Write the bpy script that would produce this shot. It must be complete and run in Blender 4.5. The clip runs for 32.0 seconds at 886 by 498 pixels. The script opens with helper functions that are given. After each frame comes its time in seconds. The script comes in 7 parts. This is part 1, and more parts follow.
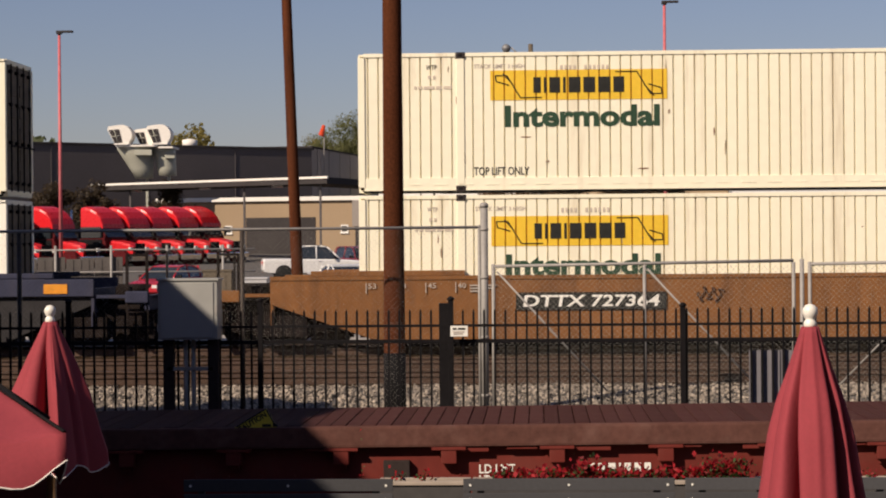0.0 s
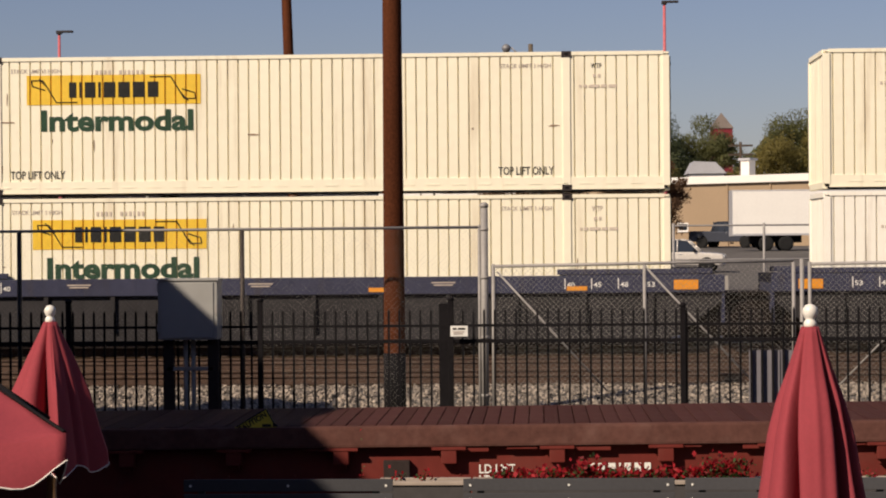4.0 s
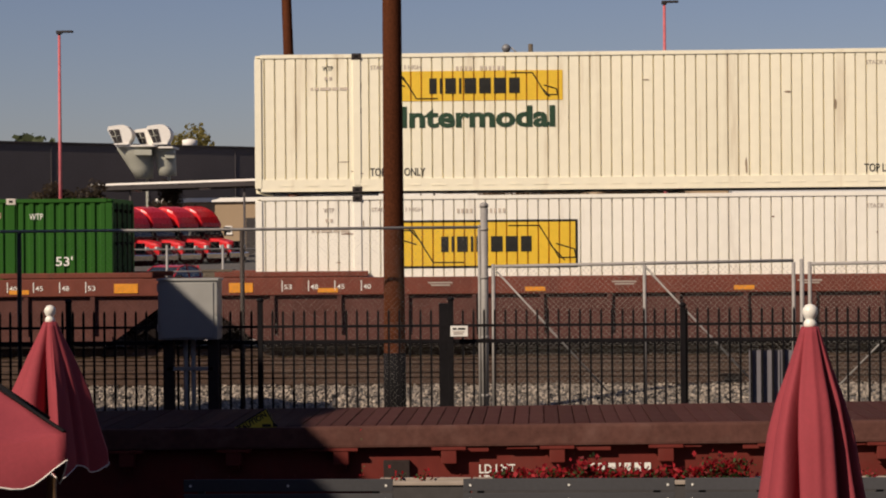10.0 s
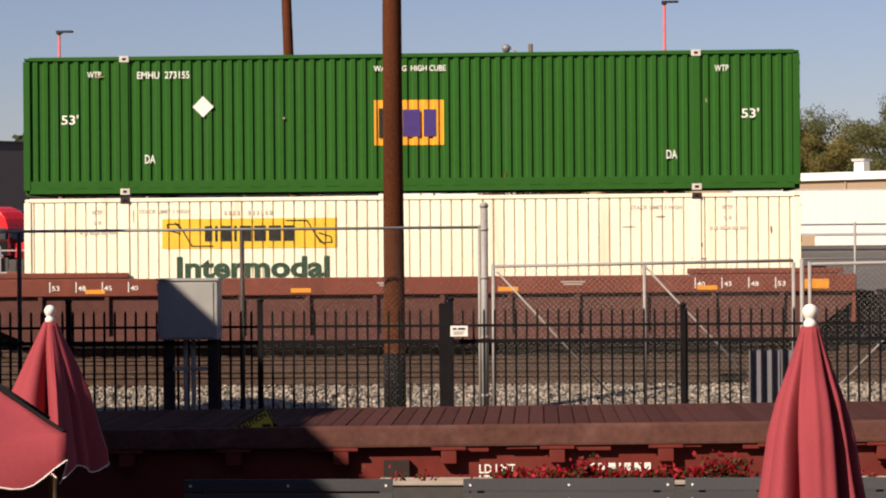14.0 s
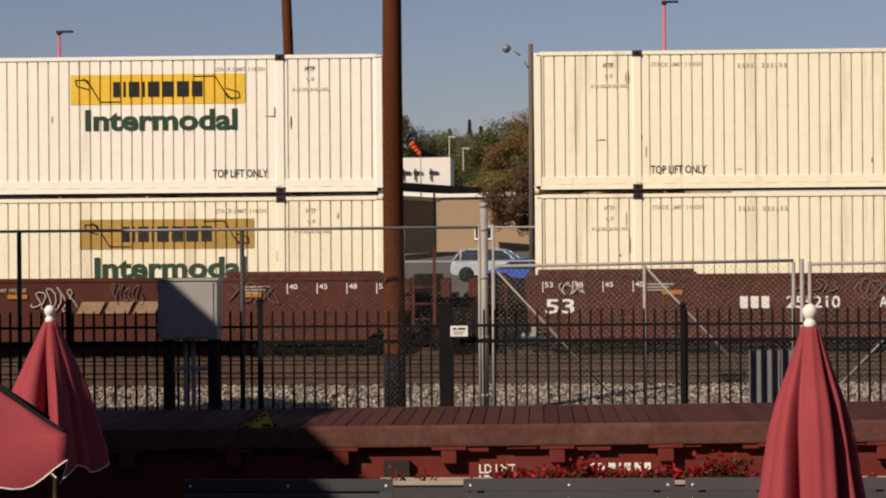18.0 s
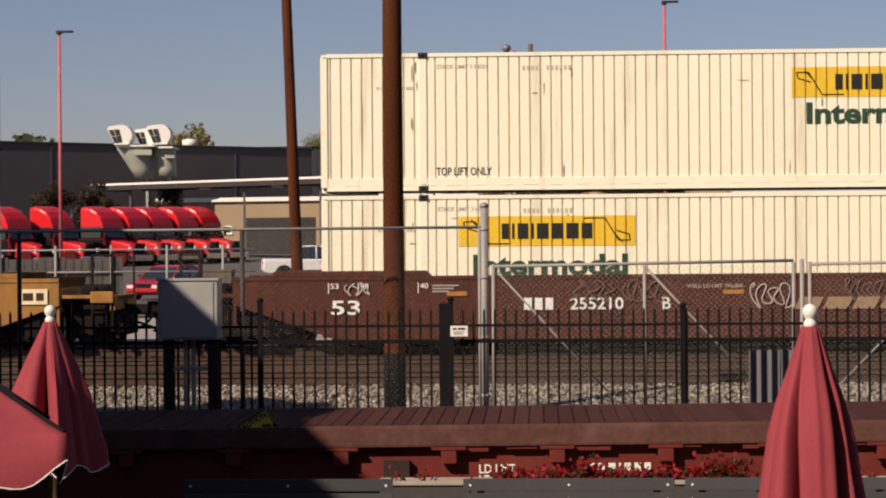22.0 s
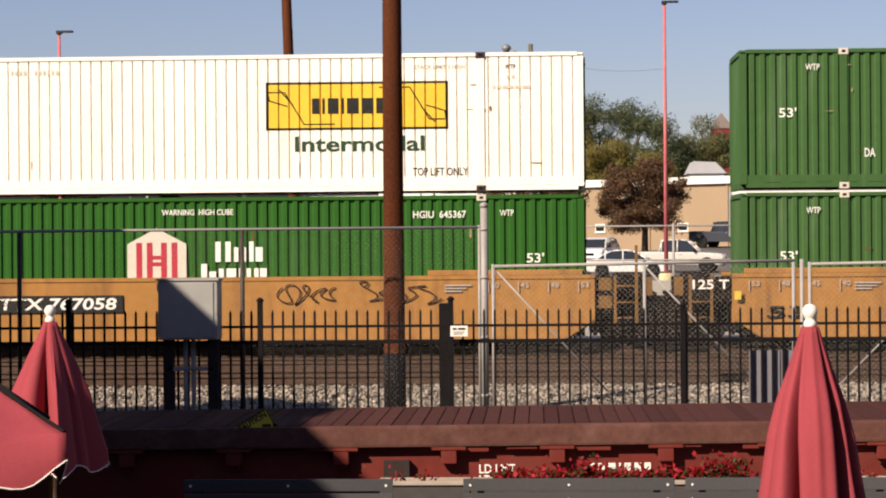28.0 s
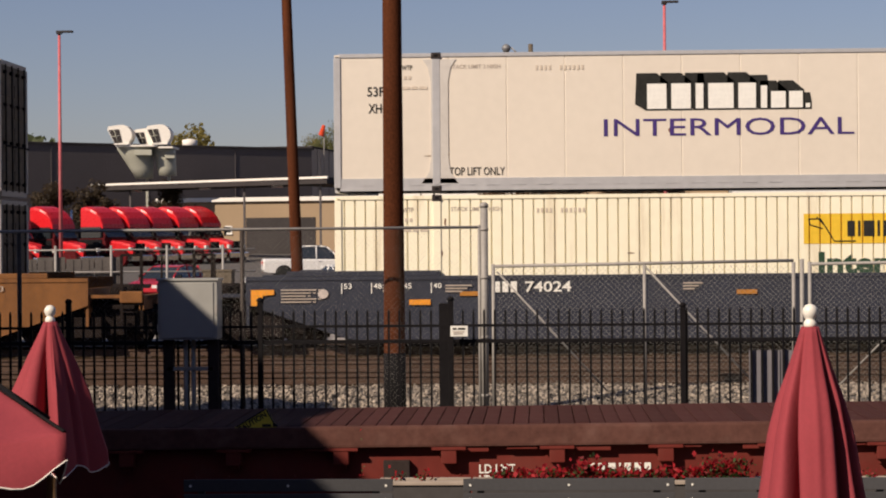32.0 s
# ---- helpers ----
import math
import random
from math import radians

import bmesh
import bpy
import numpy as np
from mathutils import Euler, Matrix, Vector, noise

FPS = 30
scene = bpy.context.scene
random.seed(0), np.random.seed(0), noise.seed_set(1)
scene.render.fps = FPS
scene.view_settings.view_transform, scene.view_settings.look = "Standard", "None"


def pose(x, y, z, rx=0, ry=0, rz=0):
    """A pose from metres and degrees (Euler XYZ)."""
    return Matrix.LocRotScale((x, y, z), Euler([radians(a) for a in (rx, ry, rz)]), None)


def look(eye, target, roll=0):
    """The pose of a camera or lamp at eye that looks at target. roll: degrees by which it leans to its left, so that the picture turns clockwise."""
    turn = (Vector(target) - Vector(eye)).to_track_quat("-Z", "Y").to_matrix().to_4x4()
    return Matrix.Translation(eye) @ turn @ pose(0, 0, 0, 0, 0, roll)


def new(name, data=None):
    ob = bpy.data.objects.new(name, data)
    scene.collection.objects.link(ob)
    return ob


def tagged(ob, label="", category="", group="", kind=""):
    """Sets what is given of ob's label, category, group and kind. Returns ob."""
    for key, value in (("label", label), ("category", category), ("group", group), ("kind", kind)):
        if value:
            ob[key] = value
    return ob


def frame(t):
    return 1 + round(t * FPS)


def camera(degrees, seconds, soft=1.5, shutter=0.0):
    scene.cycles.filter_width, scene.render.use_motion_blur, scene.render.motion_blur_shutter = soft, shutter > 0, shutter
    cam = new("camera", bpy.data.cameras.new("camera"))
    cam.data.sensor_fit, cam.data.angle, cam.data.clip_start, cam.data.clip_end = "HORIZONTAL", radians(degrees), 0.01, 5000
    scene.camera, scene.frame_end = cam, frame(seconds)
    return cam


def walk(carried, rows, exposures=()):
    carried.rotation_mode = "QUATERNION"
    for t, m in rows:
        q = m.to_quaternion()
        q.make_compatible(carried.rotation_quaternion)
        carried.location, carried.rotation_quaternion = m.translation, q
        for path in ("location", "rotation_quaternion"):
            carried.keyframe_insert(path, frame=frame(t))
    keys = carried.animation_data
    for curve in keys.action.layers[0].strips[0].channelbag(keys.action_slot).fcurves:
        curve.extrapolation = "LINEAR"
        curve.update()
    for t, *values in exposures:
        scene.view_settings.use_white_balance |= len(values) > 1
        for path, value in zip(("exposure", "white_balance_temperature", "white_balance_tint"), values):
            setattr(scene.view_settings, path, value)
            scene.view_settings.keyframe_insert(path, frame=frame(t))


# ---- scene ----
# camera: fixed, long lens, standing on the raised patio
cam = camera(22.18, 32.0, soft=2.0)
EYE = (0.0, 0.0, 2.2)
VIEW = look(EYE, (-4.1464, 99.913, 1.9252), -0.46)
EXPOSURES = [(0.0, 0.09, 6800, 18), (1.0, 0.39, 6800, 18), (2.0, 0.0, 6800, 18), (3.0, -0.02, 6800, 18), (6.0, 0.35, 6800, 18), (7.0, 0.45, 6800, 18), (8.0, 0.74, 6800, 18), (9.0, 0.01, 6800, 18), (10.0, -0.12, 6800, 18), (10.5, 0.39, 6800, 18), (11.7, 1.33, 6800, 18), (13.0, 1.31, 6800, 18), (14.0, 0.52, 6800, 18), (14.5, 0.14, 6800, 18), (17.0, 0.01, 6800, 18), (19.0, 0.0, 6800, 18), (21.5, 0.06, 6800, 18), (22.4, 0.21, 6800, 18), (23.0, 0.7, 6800, 18), (24.0, 0.28, 6800, 18), (25.0, 0.56, 6800, 18), (28.0, 0.62, 6800, 18), (29.0, 0.32, 6800, 18), (30.2, 0.65, 6800, 18), (31.0, 0.22, 6800, 18), (32.0, 0.1, 6800, 18)]
walk(cam, [(0.0, VIEW), (32.0, VIEW)], EXPOSURES)

# ---- daylight ----
SUN_DIR = Vector((-0.55, -0.6, 0.565)).normalized()
world = bpy.data.worlds.new("world")
scene.world = world
world.use_nodes = True
wn = world.node_tree.nodes
sky = wn.new("ShaderNodeTexSky")
sky.sky_type = "NISHITA"
sky.sun_disc = False
sky.sun_elevation = math.asin(SUN_DIR.z)
sky.sun_rotation = math.atan2(SUN_DIR.x, SUN_DIR.y)
sky.altitude = 300
sky.air_density = 1.0
sky.dust_density = 0.6
sky.ozone_density = 3.0
wn["Background"].inputs["Strength"].default_value = 0.055
haze = wn.new("ShaderNodeMix")
haze.data_type, haze.blend_type = "RGBA", "MULTIPLY"
haze.inputs["Factor"].default_value = 1.0
haze.inputs["B"].default_value = (1.04, 0.975, 1.09, 1)
world.node_tree.links.new(sky.outputs[0], haze.inputs["A"])
world.node_tree.links.new(haze.outputs["Result"], wn["Background"].inputs["Color"])
sun_data = bpy.data.lights.new("sun", "SUN")
sun_data.energy = 5.0
sun_data.angle = radians(0.53)
sun_data.color = (1.0, 0.895, 0.715)
sun = new("sun", sun_data)
sun.matrix_world = look(SUN_DIR * 80, (0, 0, 0))


# ---- materials ----
MATS = {}


def mat(name, color, rough=0.7, metal=0.0, vary=0.25, grain=8.0, stain=0.7, bump=0.15, dirt=None, dirt_amount=0.0, per_piece=0.0, streak=False):
    """A painted, mineral or wooden surface with grain, broad stains and relief."""
    if name in MATS:
        return MATS[name]
    m = bpy.data.materials.new(name)
    MATS[name] = m
    m.use_nodes = True
    t = m.node_tree
    n, k = t.nodes, t.links
    b = n["Principled BSDF"]
    b.inputs["Metallic"].default_value = metal
    b.inputs["Specular IOR Level"].default_value = 0.04 if max(color) < 0.13 and metal < 0.3 else 0.5 if rough < 0.55 else 0.22
    tc = n.new("ShaderNodeTexCoord")
    fine = n.new("ShaderNodeTexNoise")
    fine.inputs["Scale"].default_value = grain
    fine.inputs["Detail"].default_value = 6
    broad = n.new("ShaderNodeTexNoise")
    broad.inputs["Scale"].default_value = stain
    broad.inputs["Detail"].default_value = 4
    k.new(tc.outputs["Object"], fine.inputs["Vector"])
    if streak:
        mp = n.new("ShaderNodeMapping")
        mp.inputs["Scale"].default_value = (2.2, 2.2, 0.22)
        k.new(tc.outputs["Object"], mp.inputs["Vector"])
        k.new(mp.outputs["Vector"], broad.inputs["Vector"])
    else:
        k.new(tc.outputs["Object"], broad.inputs["Vector"])
    mixv = n.new("ShaderNodeMath")
    mixv.operation = "MULTIPLY_ADD"
    mixv.inputs[1].default_value = 0.5
    k.new(fine.outputs["Fac"], mixv.inputs[0])
    half = n.new("ShaderNodeMath")
    half.operation = "MULTIPLY"
    half.inputs[1].default_value = 0.5
    k.new(broad.outputs["Fac"], half.inputs[0])
    k.new(half.outputs[0], mixv.inputs[2])
    ramp = n.new("ShaderNodeValToRGB")
    c = color
    lo = [max(0.0, v * (1 - vary)) for v in c]
    hi = [min(0.95, v * (1 + vary)) for v in c]
    ramp.color_ramp.elements[0].position = 0.3
    ramp.color_ramp.elements[1].position = 0.7
    ramp.color_ramp.elements[0].color = (*lo, 1)
    ramp.color_ramp.elements[1].color = (*hi, 1)
    k.new(mixv.outputs[0], ramp.inputs["Fac"])
    out = ramp.outputs["Color"]
    if dirt:
        r2 = n.new("ShaderNodeValToRGB")
        r2.color_ramp.elements[0].position = 0.62 - 0.25 * dirt_amount
        r2.color_ramp.elements[1].position = 0.72
        n3 = n.new("ShaderNodeTexNoise")
        n3.inputs["Scale"].default_value = stain * 1.7
        n3.inputs["Detail"].default_value = 8
        n3.inputs["Roughness"].default_value = 0.65
        if streak:
            k.new(mp.outputs["Vector"], n3.inputs["Vector"])
        else:
            k.new(tc.outputs["Object"], n3.inputs["Vector"])
        k.new(n3.outputs["Fac"], r2.inputs["Fac"])
        mx = n.new("ShaderNodeMix")
        mx.data_type = "RGBA"
        sc = n.new("ShaderNodeMath")
        sc.operation = "MULTIPLY"
        sc.inputs[1].default_value = min(0.9, 0.35 + dirt_amount * 0.5)
        k.new(r2.outputs["Color"], sc.inputs[0])
        k.new(sc.outputs[0], mx.inputs["Factor"])
        k.new(out, mx.inputs["A"])
        mx.inputs["B"].default_value = (*dirt, 1)
        out = mx.outputs["Result"]
    if per_piece:
        oi = n.new("ShaderNodeObjectInfo")
        hs = n.new("ShaderNodeHueSaturation")
        mr = n.new("ShaderNodeMapRange")
        mr.inputs["To Min"].default_value = 1 - per_piece
        mr.inputs["To Max"].default_value = 1 + per_piece
        k.new(oi.outputs["Random"], mr.inputs["Value"])
        k.new(mr.outputs["Result"], hs.inputs["Value"])
        k.new(out, hs.inputs["Color"])
        out = hs.outputs["Color"]
    k.new(out, b.inputs["Base Color"])
    rr = n.new("ShaderNodeMapRange")
    rr.inputs["To Min"].default_value = max(0.05, rough - 0.12)
    rr.inputs["To Max"].default_value = min(1.0, rough + 0.12)
    k.new(fine.outputs["Fac"], rr.inputs["Value"])
    k.new(rr.outputs["Result"], b.inputs["Roughness"])
    if bump:
        bp = n.new("ShaderNodeBump")
        bp.inputs["Strength"].default_value = bump
        bp.inputs["Distance"].default_value = 0.01
        k.new(fine.outputs["Fac"], bp.inputs["Height"])
        k.new(bp.outputs["Normal"], b.inputs["Normal"])
    return m


def leaf_mat(name, color, vary=0.35, thin=True):
    if name in MATS:
        return MATS[name]
    m = bpy.data.materials.new(name)
    MATS[name] = m
    m.use_nodes = True
    t = m.node_tree
    n, k = t.nodes, t.links
    b = n["Principled BSDF"]
    b.inputs["Roughness"].default_value = 0.65
    geo = n.new("ShaderNodeNewGeometry")
    ramp = n.new("ShaderNodeValToRGB")
    ramp.color_ramp.elements[0].color = (*[v * (1 - vary) for v in color], 1)
    ramp.color_ramp.elements[1].color = (*[min(0.9, v * (1 + vary)) for v in color], 1)
    k.new(geo.outputs["Random Per Island"], ramp.inputs["Fac"])
    tc = n.new("ShaderNodeTexCoord")
    nz = n.new("ShaderNodeTexNoise")
    nz.inputs["Scale"].default_value = 0.35
    k.new(tc.outputs["Object"], nz.inputs["Vector"])
    mr = n.new("ShaderNodeMapRange")
    mr.inputs["To Min"].default_value = 0.72
    mr.inputs["To Max"].default_value = 1.28
    k.new(nz.outputs["Fac"], mr.inputs["Value"])
    hs = n.new("ShaderNodeHueSaturation")
    k.new(mr.outputs["Result"], hs.inputs["Value"])
    k.new(ramp.outputs["Color"], hs.inputs["Color"])
    k.new(hs.outputs["Color"], b.inputs["Base Color"])
    if thin:
        tr = n.new("ShaderNodeBsdfTranslucent")
        k.new(hs.outputs["Color"], tr.inputs["Color"])
        mx = n.new("ShaderNodeMixShader")
        mx.inputs[0].default_value = 0.55
        k.new(b.outputs[0], mx.inputs[1])
        k.new(tr.outputs[0], mx.inputs[2])
        k.new(mx.outputs[0], n["Material Output"].inputs["Surface"])
    return m


def glass_mat(name, tint=(0.02, 0.025, 0.03)):
    if name in MATS:
        return MATS[name]
    m = bpy.data.materials.new(name)
    MATS[name] = m
    m.use_nodes = True
    b = m.node_tree.nodes["Principled BSDF"]
    b.inputs["Base Color"].default_value = (*tint, 1)
    b.inputs["Roughness"].default_value = 0.06
    b.inputs["Coat Weight"].default_value = 0.6
    return m


STEEL = mat("galvanised_steel", (0.3, 0.285, 0.27), 0.6, 0.15, 0.18, 25, 3)
BLACK_STEEL = mat("black_steel", (0.012, 0.011, 0.012), 0.6, 0.0, 0.3, 20, 2)
DARK_GEAR = mat("greasy_steel", (0.017, 0.013, 0.012), 0.75, 0.05, 0.6, 10, 2)
WHEEL = mat("worn_wheel_steel", (0.035, 0.028, 0.025), 0.6, 0.3, 0.3, 14, 3)
BLACK_PAINT = mat("black_lettering", (0.03, 0.03, 0.028), 0.6, 0, 0.3, 12, 2, 0)
WHITE_PAINT = mat("white_lettering", (0.78, 0.77, 0.72), 0.6, 0, 0.1, 12, 2, 0)
FAINT_PAINT = mat("faint_lettering", (0.58, 0.5, 0.41), 0.7, 0, 0.3, 12, 2, 0)
FADED_PAINT = mat("faded_lettering", (0.42, 0.36, 0.31), 0.7, 0, 0.3, 12, 2, 0)
GREEN_PAINT = mat("dark_green_lettering", (0.035, 0.07, 0.045), 0.55, 0, 0.2, 12, 2, 0)
YELLOW_PAINT = mat("yellow_signpaint", (0.78, 0.5, 0.035), 0.5, 0, 0.1, 10, 1.2, 0.05)
PALE_YELLOW = mat("pale_yellow_signpaint", (0.75, 0.6, 0.13), 0.55, 0, 0.14, 10, 1.2, 0.05)
# door paints: streaky grime, plus the sunless end's shade put into the colour
GRIMY_SHADED = mat("grimy_shaded_door_paint", (0.13, 0.105, 0.08), 0.8, 0, 0.5, 6, 0.9, 0.15, (0.035, 0.028, 0.022), 0.7, 0, True)
GRIMY_GREEN_SHADED = mat("grimy_shaded_green_door_paint", (0.022, 0.055, 0.026), 0.8, 0, 0.4, 6, 0.9, 0.15, (0.02, 0.02, 0.018), 0.5, 0, True)
RUST = mat("rust", (0.16, 0.055, 0.02), 0.9, 0, 0.55, 9, 2.5, 0.4)
ORANGE_REFLECT = mat("orange_reflector_paint", (0.72, 0.28, 0.02), 0.5, 0, 0.2, 14, 3, 0)
CREAM = mat("cream_container_paint", (0.87, 0.82, 0.64), 0.55, 0, 0.05, 5, 0.5, 0.08, (0.45, 0.33, 0.2), 0.2, 0, True)
OFFWHITE = mat("white_container_paint", (0.87, 0.84, 0.74), 0.55, 0, 0.05, 5, 0.5, 0.08, (0.45, 0.38, 0.3), 0.06, 0, True)
BUFF = mat("buff_panel_paint", (0.86, 0.72, 0.47), 0.5, 0, 0.06, 5, 0.4, 0.06, (0.45, 0.32, 0.2), 0.2, 0, True)
GREY_CT = mat("grey_container_paint", (0.36, 0.33, 0.3), 0.6, 0, 0.08, 6, 0.6, 0.08, (0.2, 0.17, 0.14), 0.1, 0, True)
SILVER_CT = mat("silver_frame_paint", (0.45, 0.45, 0.46), 0.5, 0.2, 0.1, 6, 0.6, 0.08)
PEARL = mat("white_smooth_panel", (0.7, 0.635, 0.545), 0.4, 0, 0.04, 5, 0.4, 0.04)
GREEN_CT = mat("green_container_paint", (0.026, 0.102, 0.018), 0.5, 0, 0.08, 6, 0.6, 0.08, (0.05, 0.1, 0.04), 0.1, 0, True)
FADED_GREEN = mat("faded_green_container_paint", (0.048, 0.11, 0.036), 0.6, 0, 0.12, 6, 0.6, 0.08, (0.12, 0.17, 0.1), 0.3, 0, True)
TAN_CAR = mat("weathered_yellow_car_paint", (0.34, 0.165, 0.045), 0.7, 0, 0.2, 6, 0.8, 0.15, (0.13, 0.06, 0.03), 0.5, 0, True)
BROWN_CAR = mat("rust_brown_car_paint", (0.082, 0.03, 0.022), 0.7, 0, 0.25, 6, 0.8, 0.15, (0.04, 0.025, 0.02), 0.4, 0, True)
OCHRE_CAR = mat("dull_ochre_car_paint", (0.2, 0.085, 0.028), 0.75, 0, 0.25, 6, 0.8, 0.15, (0.09, 0.04, 0.02), 0.6, 0, True)
RED_CAR = mat("oxide_red_car_paint", (0.165, 0.046, 0.03), 0.7, 0, 0.2, 6, 0.8, 0.15, (0.09, 0.035, 0.025), 0.4, 0, True)
RED_PANEL = mat("dull_red_side_panel", (0.1, 0.045, 0.038), 0.8, 0, 0.25, 6, 0.8, 0.15)
BLUE_CAR = mat("dark_blue_car_paint", (0.045, 0.048, 0.078), 0.65, 0, 0.2, 6, 0.8, 0.15, (0.06, 0.05, 0.045), 0.3, 0, True)
BLUE_PANEL = mat("grey_side_panel", (0.036, 0.034, 0.035), 0.8, 0, 0.25, 6, 0.8, 0.15)
SLATE_CAR = mat("slate_blue_car_paint", (0.038, 0.042, 0.058), 0.6, 0, 0.2, 6, 0.8, 0.15)
PURPLE = mat("purple_signpaint", (0.05, 0.025, 0.16), 0.5, 0, 0.15, 10, 1, 0.03)
WOOD_POLE = mat("creosoted_pole_wood", (0.085, 0.027, 0.012), 0.85, 0, 0.45, 30, 1.5, 0.5, (0.02, 0.012, 0.01), 0.3, 0, True)


# ---- mesh tools ----
def box(bm, x0, x1, y0, y1, z0, z1):
    v = [bm.verts.new(p) for p in ((x0, y0, z0), (x1, y0, z0), (x1, y1, z0), (x0, y1, z0), (x0, y0, z1), (x1, y0, z1), (x1, y1, z1), (x0, y1, z1))]
    for f in ((0, 3, 2, 1), (4, 5, 6, 7), (0, 1, 5, 4), (1, 2, 6, 5), (2, 3, 7, 6), (3, 0, 4, 7)):
        bm.faces.new([v[i] for i in f])
    return v


def bbox(bm, x0, x1, y0, y1, z0, z1, r=0.01):
    """A box whose edges are rounded by r."""
    v = box(bm, x0, x1, y0, y1, z0, z1)
    es = list({e for q in v for e in q.link_edges})
    bmesh.ops.bevel(bm, geom=es, offset=r, segments=2, affect="EDGES", profile=0.7)


def tube(bm, p0, p1, r0, r1=None, n=10, caps=True):
    r1 = r0 if r1 is None else r1
    p0, p1 = Vector(p0), Vector(p1)
    d = (p1 - p0).normalized()
    a = d.cross(Vector((0, 0, 1)) if abs(d.z) < 0.9 else Vector((1, 0, 0))).normalized()
    b = d.cross(a)
    rings = []
    for p, r in ((p0, r0), (p1, r1)):
        rings.append([bm.verts.new(p + (a * math.cos(2 * math.pi * i / n) + b * math.sin(2 * math.pi * i / n)) * r) for i in range(n)])
    for i in range(n):
        f = bm.faces.new((rings[0][i], rings[0][(i + 1) % n], rings[1][(i + 1) % n], rings[1][i]))
        f.smooth = n > 5
    if caps:
        bm.faces.new(rings[0][::-1])
        bm.faces.new(rings[1])


def lathe(bm, prof, n=16, center=(0, 0, 0), wobble=None, axis="z"):
    """prof: (radius, height) rings; wobble(angle, height) scales the radius."""
    rings = []
    for r, h in prof:
        ring = []
        for i in range(n):
            a = 2 * math.pi * i / n
            q = r * (wobble(a, h) if wobble else 1)
            p = Vector((q * math.cos(a), q * math.sin(a), h))
            if axis == "y":
                p = Vector((p.x, p.z, p.y))
            ring.append(bm.verts.new(p + Vector(center)))
        rings.append(ring)
    for u, w in zip(rings, rings[1:]):
        for i in range(n):
            f = bm.faces.new((u[i], u[(i + 1) % n], w[(i + 1) % n], w[i]))
            f.smooth = True
    bm.faces.new(rings[0][::-1])
    bm.faces.new(rings[-1])
    bmesh.ops.recalc_face_normals(bm, faces=bm.faces)


def slab(bm, pts, y0, y1):
    """An outline of (x, z) points, pulled from y0 to y1."""
    a = [bm.verts.new((x, y0, z)) for x, z in pts]
    b = [bm.verts.new((x, y1, z)) for x, z in pts]
    bm.faces.new(a)
    bm.faces.new(b[::-1])
    for i in range(len(pts)):
        j = (i + 1) % len(pts)
        bm.faces.new((a[j], a[i], b[i], b[j]))
    bmesh.ops.recalc_face_normals(bm, faces=bm.faces)


def slab_x(bm, pts, x0, x1):
    """An outline of (y, z) points, pulled from x0 to x1."""
    a = [bm.verts.new((x0, y, z)) for y, z in pts]
    b = [bm.verts.new((x1, y, z)) for y, z in pts]
    bm.faces.new(a)
    bm.faces.new(b[::-1])
    for i in range(len(pts)):
        j = (i + 1) % len(pts)
        bm.faces.new((a[j], a[i], b[i], b[j]))
    bmesh.ops.recalc_face_normals(bm, faces=bm.faces)


def to_mesh(name, bm, material):
    me = bpy.data.meshes.new(name)
    bm.to_mesh(me)
    bm.free()
    me.materials.append(material)
    return me


def part(name, bm, material, parent, label=""):
    ob = new(name, to_mesh(name, bm, material))
    ob.parent = parent
    return tagged(ob, label)


MESHES = {}


def piece(key, name, build, material, parent, at=(0, 0, 0), label="", turn=None):
    """A part whose mesh is shared by all pieces of the same key and material."""
    k = (key, material.name)
    if k not in MESHES:
        bm = bmesh.new()
        build(bm)
        MESHES[k] = to_mesh(name, bm, material)
    ob = new(name, MESHES[k])
    ob.parent = parent
    ob.location = at
    if turn:
        ob.rotation_euler = [radians(a) for a in turn]
    return tagged(ob, label)


def thing(name, at, label, category, group="", kind=""):
    ob = new(name)
    ob.location = at
    ob.empty_display_size = 0.2
    return tagged(ob, label, category, group, kind)


def solid(name, bm, material, label, category, kind="", group="", at=(0, 0, 0)):
    ob = new(name, to_mesh(name, bm, material))
    ob.location = at
    return tagged(ob, label, category, group, kind)


TEXTS = {}


